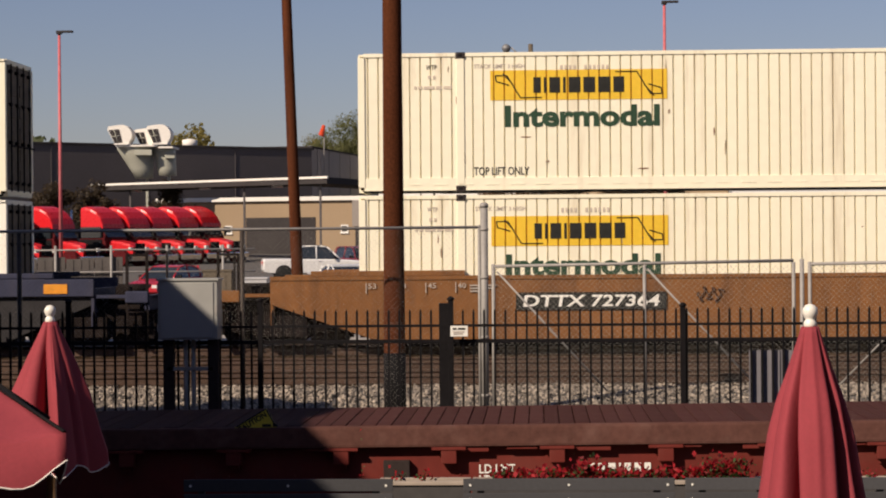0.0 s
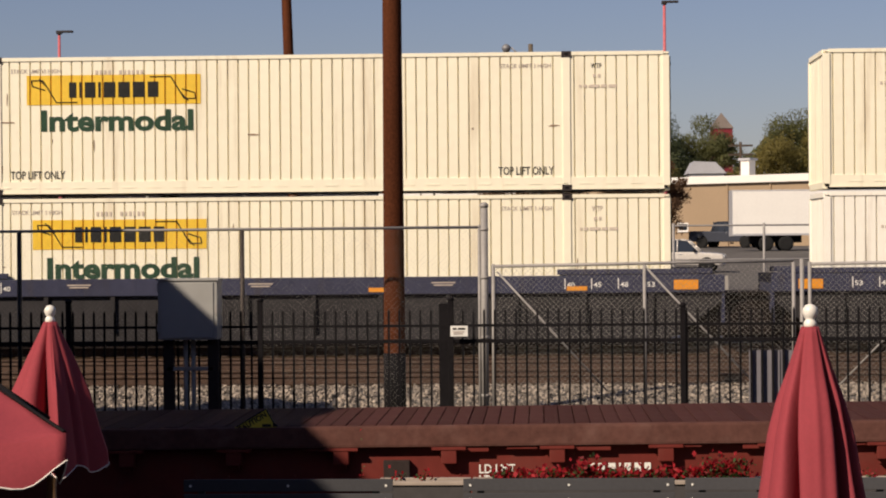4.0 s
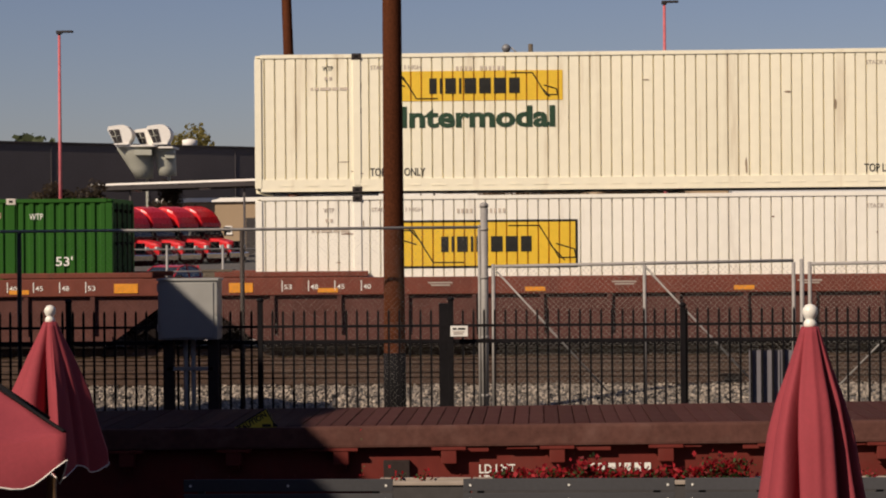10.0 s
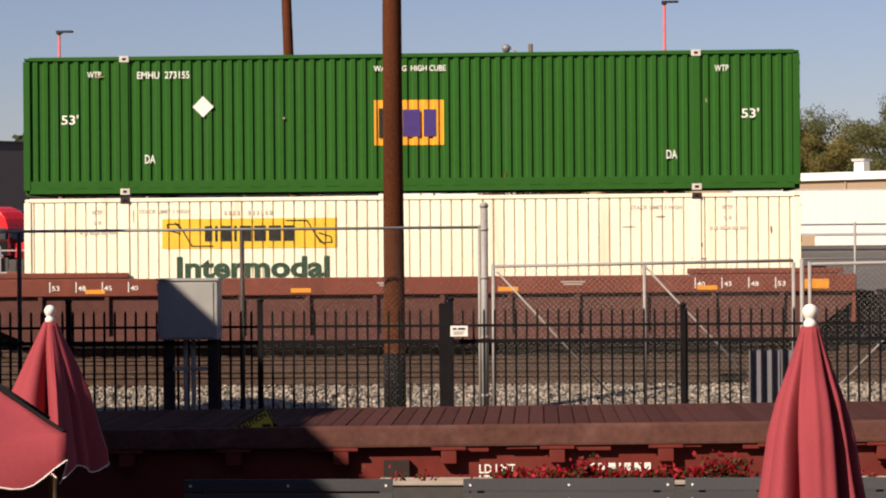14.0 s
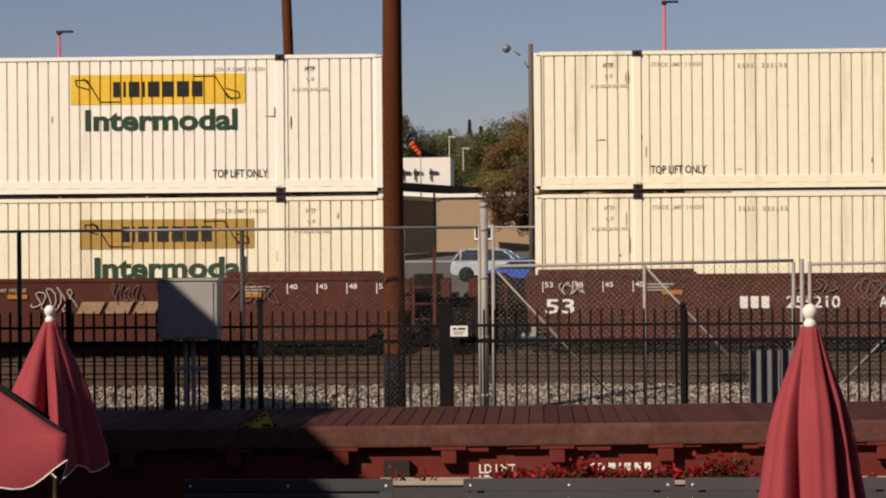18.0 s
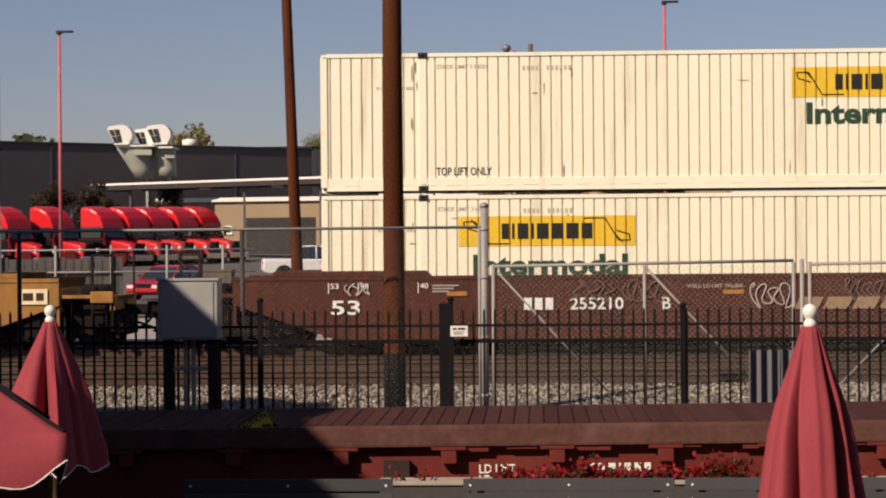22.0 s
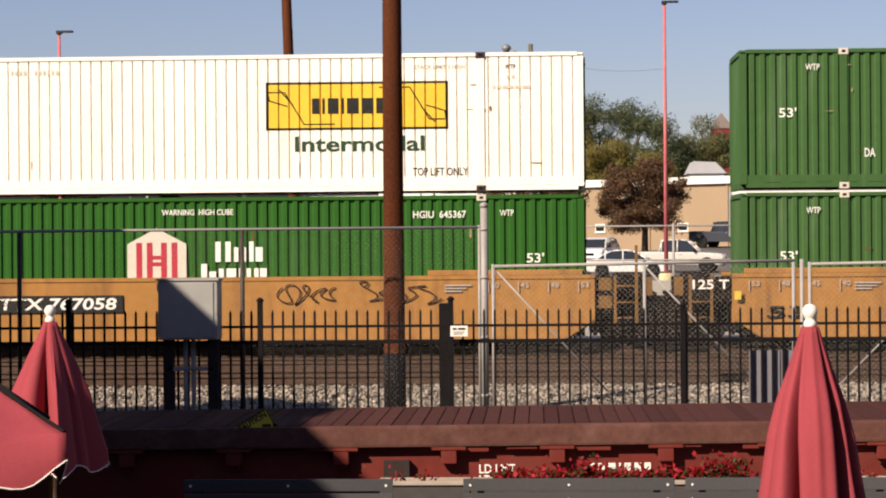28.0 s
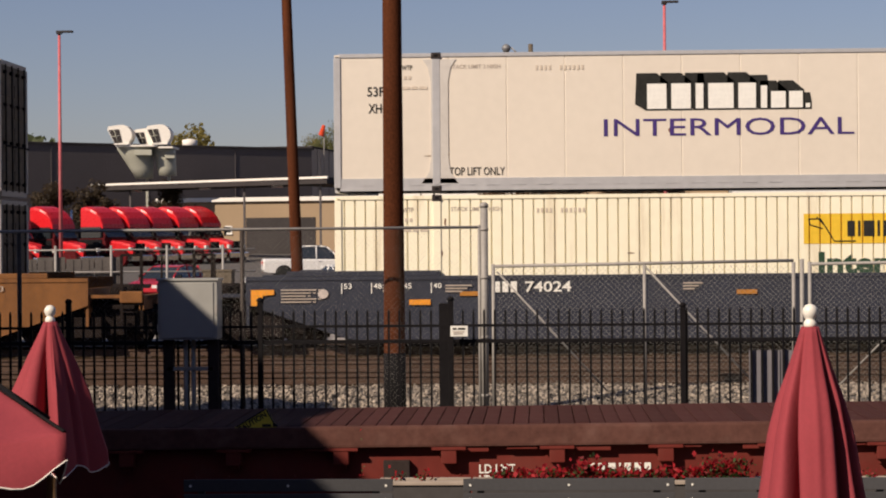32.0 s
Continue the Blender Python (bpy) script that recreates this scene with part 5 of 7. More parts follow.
def part_box(name, x0, x1, y0, y1, z0, z1, material, parent, r=0.01, label=""):
    bm = bmesh.new()
    bbox(bm, x0, x1, y0, y1, z0, z1, r)
    return part(name, bm, material, parent, label)


CAB_GREY = mat("grey_cabinet_paint", (0.3, 0.3, 0.285), 0.5, 0, 0.06, 8, 1.2, 0.05)
DARK_POST = mat("dark_timber_post", (0.04, 0.03, 0.028), 0.85, 0, 0.3, 15, 2, 0.3)
DECK = mat("red_oxide_deck_board", (0.066, 0.027, 0.0245), 0.8, 0, 0.2, 9, 1.2, 0.25, (0.1, 0.053, 0.047), 0.4, 0.16)
DECK_EDGE = mat("faded_deck_edge", (0.105, 0.048, 0.039), 0.8, 0, 0.3, 14, 1.6, 0.35, (0.17, 0.092, 0.077), 0.45)
FLAT_RED = mat("flatcar_red_paint", (0.135, 0.02, 0.0145), 0.7, 0, 0.2, 7, 1.2, 0.15, (0.12, 0.04, 0.03), 0.3)


def flatcar():
    """The old flatcar behind the benches, its deck of cross boards a little uphill to the right."""
    c = thing("flatcar", (0, 25.0, 0), "old red flatcar with a boarded deck", "flatcar")
    c.rotation_euler = (0, radians(-0.42), 0)
    zt = 0.19
    part_box("deck_edge", -9.5, 9.5, -0.03, 0.12, zt - 0.24, zt - 0.004, DECK_EDGE, c, 0.03)
    part_box("deck_edge", -9.5, 9.5, 2.8, 2.92, zt - 0.24, zt - 0.004, DECK_EDGE, c, 0.03)
    part_box("underframe", -9.3, 9.3, 0.3, 2.6, zt - 0.6, zt - 0.09, FLAT_RED, c, 0.02)
    part_box("side_sill", -9.3, 9.3, 0.1, 0.3, zt - 0.78, zt - 0.25, FLAT_RED, c, 0.015)
    part_box("side_flange", -9.3, 9.3, 0.04, 0.3, zt - 0.8, zt - 0.76, FLAT_RED, c, 0.006)
    for k, (x, w) in enumerate(((-2.6, 0.5), (-1.15, 0.6), (-0.35, 0.34), (0.42, 0.38), (1.3, 0.5), (2.25, 0.3), (3.1, 0.5))):
        part_box("sill_bracket", x, x + w, 0.0, 0.1, zt - (0.3 if k % 2 else 0.275), zt - 0.246, FLAT_RED, c, 0.008)
    for k in range(22):
        piece("rivet", "rivet", lambda bm: lathe(bm, [(0.014, 0.0), (0.011, -0.008), (0.004, -0.011)], 8, (0, 0, 0), None, "y"), FLAT_RED, c, (-4.2 + k * 0.37, 0.1, zt - 0.56))
    i = 0
    x = -9.45
    while x < 9.3:
        piece("board", "deck_board", lambda bm: bbox(bm, 0.004, 0.163, 0.1, 2.82, -0.07, 0, 0.006), DECK, c, (x, 0, zt + 0.003 * math.sin(i * 2.3)))
        x += 0.17
        i += 1
    for k in range(16):
        x = -9.37 + k * 1.197
        p = piece("pocket", "stake_pocket", lambda bm: (bbox(bm, -0.085, 0.085, -0.05, 0.12, -0.18, -0.02, 0.012), bbox(bm, -0.19, 0.19, -0.06, 0.12, -0.03, 0.003, 0.006), box(bm, -0.05, 0.05, 0.02, 0.11, -0.235, -0.18)), FLAT_RED, c, (x, 0, zt - 0.245))
    for x, wds in ((-0.66, ("LD LMT", "LT WT")), (0.56, None)):
        if wds:
            lettering("LD LMT", 0.4, 0.1, WHITE_PAINT, c, x, 0.094, -0.36, 0.015)
            lettering("LT", 0.12, 0.1, WHITE_PAINT, c, x, 0.094, -0.48, 0.015)
        else:
            bars([0.06, 0.07, 0.08, 0.02, 0.07, 0.07, 0.07], 0.04, 0.09, WHITE_PAINT, c, x, 0.094, -0.35, "number_bar")
            bars([0.07, 0.06, 0.06], 0.03, 0.06, WHITE_PAINT, c, x, 0.094, -0.46, "number_bar")
    part_box("valve_box", -1.72, -1.43, 0.0, 0.1, -0.39, -0.2, DARK_POST, c, 0.01, "dark steel box on the sill")
    for bx in (-6.5, 6.5):
        b = piece("flat_bogie", "bogie", bogie_frame, DARK_GEAR, c, (bx, 1.46, -0.98))
        for wx in (-0.89, 0.89):
            piece("wheelset", "wheelset", wheelset, WHEEL, b, (wx, 0, 0.42))


CANVAS = mat("red_canvas", (0.28, 0.045, 0.058), 0.85, 0, 0.12, 60, 1.5, 0.1)
FINIAL = mat("white_finial", (0.78, 0.76, 0.7), 0.4, 0, 0.05, 10, 2, 0)
PIPING = mat("white_piping", (0.75, 0.7, 0.66), 0.8, 0, 0.08, 30, 2, 0)
UMB_POLE = mat("tan_wooden_pole", (0.26, 0.15, 0.08), 0.6, 0, 0.2, 30, 3, 0.2)


def folded_umbrella(x, y, ztop, profile, creases, ridges, piped, label, hem=0.0, ball=1.0, chord=None):
    """A closed patio umbrella. profile: (drop, radius) down the cloth; creases and ridges: (angle at the top, angle at the hem, width, depth) in degrees."""
    u = thing("patio_umbrella", (x, y, 0), label, "umbrella", "patio umbrellas")
    bm = bmesh.new()
    n = 300
    rings = []
    m = 30
    drops = [p[0] for p in profile]
    radii = [p[1] for p in profile]

    def off(deg, c):
        return abs((deg - c + 180) % 360 - 180)
    for j in range(m):
        s = j / (m - 1)
        fall = drops[-1] * s
        rr = float(np.interp(fall, drops, radii))
        q = min(1.0, 0.25 + s * 1.6)
        ring = []
        for i in range(n):
            deg = 360 * i / n
            a = radians(deg)
            k = 1 + 0.03 * noise.noise((math.cos(a) * 2, math.sin(a) * 2, s * 3 + x)) + 0.012 * math.sin(a * 11 + 1.7 * s)
            extra = 0.0
            for c0, c1, w, d in creases:
                e = off(deg + 0.8 * math.sin(5 * s + c1), c0 + (c1 - c0) * s ** 0.6) / w
                k -= d * math.exp(-e ** 1.6) * q
            if chord and chord[0] < deg < chord[2]:
                a0, r0, a1, r1 = radians(chord[0]), chord[1], radians(chord[2]), chord[3]
                k += q * (r0 * r1 * math.sin(a1 - a0) / (r0 * math.sin(a - a0) + r1 * math.sin(a1 - a)) - 1)
            for c0, c1, w, d in ridges:
                e = off(deg + 0.8 * math.sin(4 * s + c1), c0 + (c1 - c0) * s ** 0.6) / w
                g = math.exp(-e * e)
                k += d * g * q
                extra += d * g
            lift = hem * (math.sin(a * 7 + 0.6) * 0.35 - 2.2 * extra) * max(0.0, s - 0.8) * 5
            ring.append(bm.verts.new((rr * k * math.cos(a), rr * k * math.sin(a), ztop - 0.085 - fall + lift)))
        rings.append(ring)
    for p, q in zip(rings, rings[1:]):
        for i in range(n):
            f = bm.faces.new((p[i], q[i], q[(i + 1) % n], p[(i + 1) % n]))
            f.smooth = True
    bm.faces.new(rings[0])
    last = [v.co.copy() for v in rings[-1]]
    if piped:
        pb = bmesh.new()
        for i in range(n):
            tube(pb, last[i], last[(i + 1) % n], 0.0028, n=5)
        part("piping", pb, PIPING, u, "white piping along the hem")
    canopy = part("canopy", bm, CANVAS, u)
    bm = bmesh.new()
    lathe(bm, [(r * ball, -0.088 + (z + 0.088) * ball) for r, z in ((0.024, -0.088), (0.027, -0.08), (0.027, -0.068), (0.021, -0.058), (0.019, -0.054), (0.025, -0.046), (0.03, -0.034), (0.0315, -0.022), (0.029, -0.01), (0.02, 0.002), (0.006, 0.008))], 20, (0, 0, ztop))
    part("finial", bm, FINIAL, u, "white ball finial")
    bm = bmesh.new()
    tube(bm, (0, 0, -0.75), (0, 0, ztop - 0.09), 0.022, n=12)
    part("pole", bm, UMB_POLE, u)
    bm = bmesh.new()
    lathe(bm, [(0.26, -0.78), (0.26, -0.73), (0.08, -0.68), (0.04, -0.55)], 20)
    part("base", bm, BLACK_STEEL, u)
    return u


BENCH = mat("grey_composite_slat", (0.07, 0.07, 0.075), 0.7, 0, 0.1, 30, 1.5, 0.15, None, 0, 0.1)


def bench(x, y, label):
    b = thing("bench", (x, y, -0.78), label, "bench", "patio benches")
    w = 1.82
    for k in range(4):
        s = piece("bslat", "back_slat", lambda bm: bbox(bm, 0, w, 0, 0.035, 0, 0.105, 0.006), BENCH, b, (0, 0.05 * k * 0, 0.835 - k * 0.125))
        for q in (0.06, w / 2, w - 0.06):
            piece("screw", "screw", lambda bm: lathe(bm, [(0.011, -0.005), (0.011, 0.0)], 8, (0, 0, 0), None, "y"), FINIAL, s, (q, 0, 0.05))
    for k in range(3):
        piece("bseat", "seat_slat", lambda bm: bbox(bm, 0, w, 0, 0.13, 0, 0.035, 0.006), BENCH, b, (0, -0.15 - k * 0.145, 0.43))
    for q in (0.12, w - 0.18):
        piece("bleg", "leg", lambda bm: (bbox(bm, 0, 0.06, 0.036, 0.09, 0, 0.93, 0.006), bbox(bm, 0, 0.06, -0.45, 0.036, 0.37, 0.43, 0.006), bbox(bm, 0, 0.06, -0.45, -0.38, 0, 0.37, 0.006)), BENCH, b, (q, 0, 0))
    return b


# ---- far background ----
BEIGE = mat("beige_render", (0.315, 0.23, 0.148), 0.85, 0, 0.08, 6, 0.3, 0.1)
ROOF_WHITE = mat("white_roof_edge", (0.75, 0.72, 0.66), 0.6, 0, 0.06, 6, 0.4, 0.05)
DARK_WALL = mat("dark_slate_cladding", (0.095, 0.085, 0.087), 0.7, 0, 0.12, 6, 0.3, 0.1)
ROOF_DARK = mat("dark_roofing", (0.05, 0.045, 0.045), 0.8, 0, 0.2, 6, 0.5, 0.1)
BARK = mat("bark", (0.08, 0.06, 0.045), 0.9, 0, 0.3, 12, 2, 0.5)


def tree(x, y, h, crown, material, leaves, leaf, label, z=None, low=0.25, kind=0):
    """A tapered trunk with limbs, and a ragged crown of many small leaf clumps."""
    z = ground_z(x, y) if z is None else z
    rng = np.random.default_rng(int(abs(x * 31 + y * 7 + h * 3)))
    t = thing("tree", (x, y, z - 0.1), label, "tree", "trees behind the tracks")
    bm = bmesh.new()
    top = h * (low + 0.4)
    tube(bm, (0, 0, 0), (0.1 * crown * 0.2, 0, top), crown * 0.07, crown * 0.03, 8)
    blobs = []
    for i in range(80 if kind else 22):
        a = rng.uniform(0, 6.28)
        if kind:  # low spreading dome
            g = rng.uniform(0, 1)
            zz = h * (low + (0.97 - low) * g)
            s = crown * math.sqrt(rng.uniform(0.02, 1)) * (0.62 + 0.9 * g if g < 0.35 else 0.95 * math.sqrt(max(0.02, 1 - ((g - 0.3) / 0.72) ** 2)))
            r = crown * rng.uniform(0.13, 0.25)
        else:
            s = rng.uniform(0.1, 0.85) * crown
            zz = h * rng.uniform(low + 0.12, 0.86)
            r = crown * rng.uniform(0.24, 0.45) * (1.15 - 0.5 * abs(zz / h - 0.55))
        p = (s * math.cos(a), s * math.sin(a) * 0.8, zz)
        blobs.append((p, r))
        tube(bm, (0, 0, top * rng.uniform(0.5, 0.95)), p, crown * 0.025, crown * 0.008, 5)
    if not kind:
        blobs.append(((0, 0, h - crown * 0.35), crown * 0.42))
    part("trunk", bm, BARK, t)
    per = leaves // len(blobs)
    C, N = [], []
    for p, r in blobs:
        d = rng.normal(size=(per, 3))
        d /= np.linalg.norm(d, axis=1)[:, None]
        rad = r * rng.uniform(0.5, 1.06, (per, 1)) * (1 + 0.18 * np.sin(d[:, :1] * 5 + r) * np.cos(d[:, 2:] * 4))
        C.append(np.array(p) + d * rad * np.array([1, 1, 0.85]))
        N.append(d)
    C = np.concatenate(C)
    n = len(C)
    out = np.concatenate(N) + 0.45 * rng.normal(size=(n, 3))
    u = np.cross(out, rng.normal(size=(n, 3)))
    u /= np.linalg.norm(u, axis=1)[:, None]
    w = np.cross(out, u)
    w /= np.linalg.norm(w, axis=1)[:, None]
    s = leaf * rng.uniform(0.5, 1.3, (n, 1))
    V = np.stack([C - u * s, C + w * s * 0.6, C + u * s, C - w * s * 0.6], 1).reshape(-1, 3)
    F = np.arange(n * 4).reshape(-1, 4)
    me = bpy.data.meshes.new("crown")
    me.from_pydata(V.tolist(), [], F.tolist())
    me.materials.append(material)
    ob = new("crown", me)
    ob.parent = t
    return t


LEAF_GREEN = leaf_mat("green_leaves", (0.15, 0.155, 0.055), 0.12)
LEAF_DARK = leaf_mat("dark_green_leaves", (0.105, 0.125, 0.055), 0.12)
LEAF_OLIVE = leaf_mat("olive_leaves", (0.24, 0.2, 0.055), 0.12)
LEAF_RUST = leaf_mat("russet_leaves", (0.15, 0.082, 0.04), 0.2)


def drooping_umbrella():
    """A half-open umbrella whose ribs hang unevenly, with straight cloth panels between them and a hanging valance."""
    u = thing("patio_umbrella", (-2.0, 8.2, 0), "half-open red canvas patio umbrella with white piped hem", "umbrella", "patio umbrellas")
    ribs = [(radians(a), r) for a, r in ((265, 0.6), (308, 0.61), (352, 0.22), (400, 0.24), (450, 0.34), (500, 0.5), (545, 0.58), (585, 0.62), (625, 0.6))]
    zt, zr = 1.69, 1.55
    per, m = 12, 12
    rim = []
    for (a0, r0), (a1, r1) in zip(ribs, ribs[1:]):
        for k in range(per):
            f = k / per
            sag = math.sin(math.pi * f)
            p = Vector((r0 * math.cos(a0), r0 * math.sin(a0))) * (1 - f) + Vector((r1 * math.cos(a1), r1 * math.sin(a1))) * f
            rim.append((p * (1 - 0.03 * sag), sag))
    n = len(rim)
    bm = bmesh.new()
    rings = []
    for j in range(m):
        s = 0.03 + 0.97 * j / (m - 1)
        rings.append([bm.verts.new((p.x * s, p.y * s, zt + (zr - zt) * s - 0.025 * sag * s * s + 0.008 * noise.noise((p.x * 5, p.y * 5, s * 3)))) for p, sag in rim])
    skirt = []
    for i, v in enumerate(rings[-1]):
        sag = rim[i][1]
        k = 1.0 + 0.03 * sag + 0.012 * math.sin(i * 1.1)
        skirt.append(bm.verts.new((v.co.x * k, v.co.y * k, zr - 0.1 - 0.085 * sag - 0.012 * math.sin(i * 0.9))))
    rings.append(skirt)
    for p, q in zip(rings, rings[1:]):
        for i in range(n):
            f = bm.faces.new((p[i], q[i], q[(i + 1) % n], p[(i + 1) % n]))
            f.smooth = True
    last = [v.co.copy() for v in skirt]
    part("canopy", bm, CANVAS, u)
    bm = bmesh.new()
    for i in range(n):
        tube(bm, last[i], last[(i + 1) % n], 0.0032, n=5)
    part("piping", bm, PIPING, u, "white piping along the hem")
    for a, r in ribs[:-1]:
        bm = bmesh.new()
        tube(bm, (0.03 * math.cos(a), 0.03 * math.sin(a), zt + 0.002), (r * math.cos(a) * 0.98, r * math.sin(a) * 0.98, zr + 0.008), 0.007, n=6)
        part("rib", bm, BLACK_STEEL, u)
    bm = bmesh.new()
    tube(bm, (0, 0, -0.75), (0, 0, zt), 0.022, n=12)
    part("pole", bm, UMB_POLE, u)
    bm = bmesh.new()
    lathe(bm, [(0.26, -0.78), (0.26, -0.73), (0.08, -0.68), (0.04, -0.55)], 20)
    part("base", bm, BLACK_STEEL, u)


CAUTION_YELLOW = mat("caution_yellow", (0.62, 0.48, 0.04), 0.5, 0, 0.12, 10, 3, 0.05)


def caution_sign():
    c = thing("caution_sign", (-3.375, 25.0, 0.163), "bent yellow caution board propped on the flatcar's deck edge", "sign")
    bm = bmesh.new()
    slab(bm, [(0, 0), (0.475, 0), (0.36, 0.21), (0.345, 0.208)], 0, 0.012)
    part("board", bm, CAUTION_YELLOW, c)
    t = lettering("CAUTION", 0.36, 0.068, BLACK_PAINT, c, 0.06, -0.003, -0.063, 0.035)
    t.rotation_euler = (0, radians(-31), 0)
    bars([0.1, 0.05], 0.02, 0.03, BLACK_PAINT, c, 0.31, -0.003, 0.01, "text_bar")
    for x, z, w, turn in ((0.03, 0.004, 0.38, -31), (0.352, 0.195, 0.21, 61)):
        b = bars([w], 0.02, 0.014, BLACK_PAINT, c, x, -0.003, z, "border")
        b.rotation_euler = (0, radians(turn), 0)


def fence_sign():
    s = thing("fence_sign", (-1.13, 29.36, 0.98), "small white notice plate on the fence post", "sign")
    bm = bmesh.new()
    bbox(bm, 0, 0.225, 0, 0.006, 0, 0.14, 0.003)
    part("plate", bm, WHITE_PAINT, s)
    bars([0.05, 0.09], 0.02, 0.022, BLACK_PAINT, s, 0.03, -0.003, 0.09, "text_bar")
    bars([0.15], 0.02, 0.012, FADED_PAINT, s, 0.03, -0.003, 0.055, "text_bar")
    bars([0.12], 0.02, 0.012, FADED_PAINT, s, 0.04, -0.003, 0.03, "text_bar")


SLATE = mat("slate_blue_sheet", (0.19, 0.18, 0.2), 0.6, 0.1, 0.12, 8, 1, 0.08)


def slate_panel():
    p = thing("metal_screen", (2.75, 29.55, -0.36), "grey-blue ribbed metal screen behind the fence", "screen")
    for k in range(3):
        x = k * 0.195
        piece("screen_panel", "panel", lambda bm: slab(bm, [(0, 0), (0.185, 0), (0.185, 1.13), (0, 1.13)], 0, 0.03), SLATE, p, (x, 0, 0))
        piece("screen_rib", "rib", lambda bm: bbox(bm, 0, 0.02, -0.02, 0.0, 0, 1.13, 0.003), SLATE, p, (x + 0.18, 0, 0))


PLANTER = mat("beige_planter_edge", (0.36, 0.3, 0.25), 0.8, 0, 0.15, 9, 1.5, 0.2)
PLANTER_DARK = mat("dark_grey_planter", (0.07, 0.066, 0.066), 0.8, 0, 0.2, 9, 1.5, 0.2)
SOIL = mat("planter_soil", (0.05, 0.035, 0.025), 0.95, 0, 0.4, 30, 4, 0.6)
PETAL = leaf_mat("red_petals", (0.4, 0.014, 0.022), 0.45)
STEM = leaf_mat("stem_leaves", (0.06, 0.1, 0.03), 0.4)


def planters():
    for x0, x1 in ((-1.45, -0.62), (-0.6, 1.95), (1.97, 4.2)):
        p = thing("planter", (0, 20.3, -0.78), "long beige planter box filled with soil", "planter", "planters behind the benches")
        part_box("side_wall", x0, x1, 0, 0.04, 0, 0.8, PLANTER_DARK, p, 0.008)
        part_box("rim", x0 - 0.01, x1 + 0.01, -0.02, 0.06, 0.8, 0.835, PLANTER, p, 0.008)
        part_box("side_wall", x0, x1, 0.36, 0.4, 0, 0.83, PLANTER, p, 0.008)
        part_box("end_wall", x0, x0 + 0.04, 0.04, 0.36, 0, 0.83, PLANTER, p, 0.004)
        part_box("end_wall", x1 - 0.04, x1, 0.04, 0.36, 0, 0.83, PLANTER, p, 0.004)
        part_box("soil", x0 + 0.04, x1 - 0.04, 0.04, 0.36, 0.5, 0.79, SOIL, p, 0.004)
    rng = np.random.default_rng(11)

    def clump(x, y, z, w, h, n, size, label):
        f = thing("flower_clump", (x, y, z), label, "flowers", "flowers in the planters")
        C = np.stack([rng.normal(0, w * 0.4, n), rng.normal(0, 0.05, n), np.abs(rng.normal(0.5, 0.3, n)) * h], 1)
        for name, sel, s, mm in (("leaves", slice(0, n // 2), size * 0.8, STEM), ("blossoms", slice(n // 2, n), size, PETAL)):
            c = C[sel].copy()
            if name == "blossoms":
                c[:, 2] += 0.02
            k = len(c)
            u = rng.normal(size=(k, 3))
            u /= np.linalg.norm(u, axis=1)[:, None]
            v = np.cross(u, rng.normal(size=(k, 3)))
            v /= np.linalg.norm(v, axis=1)[:, None]
            q = s * rng.uniform(0.6, 1.3, (k, 1))
            V = np.stack([c - u * q, c + v * q * 0.7, c + u * q, c - v * q * 0.7], 1).reshape(-1, 3)
            me = bpy.data.meshes.new(name)
            me.from_pydata(V.tolist(), [], np.arange(4 * k).reshape(-1, 4).tolist())
            me.materials.append(mm)
            ob = new(name, me)
            ob.parent = f
        bm = bmesh.new()
        for k in range(6):
            tube(bm, (rng.normal(0, w * 0.2), 0, -0.03), (C[k, 0], C[k, 1], C[k, 2]), 0.003, n=4)
        part("stem_bundle", bm, STEM, f)
    for x in np.arange(-0.3, 1.85, 0.19):
        tall = 0.2 if (0.3 < x < 0.5 or x > 1.55) else 0.11
        clump(float(x), 20.5, 0.01, 0.18, tall, 280, 0.027, "low clump of bright red flowers")
    for x in (-1.28, -1.05, 3.0, 3.2, 3.45):
        clump(x, 20.5, 0.01, 0.08, 0.1, 40, 0.02, "few small red flowers")
    clump(-1.64, 21.0, -0.78, 0.06, 0.98, 26, 0.016, "thin tall weed with pale tips")


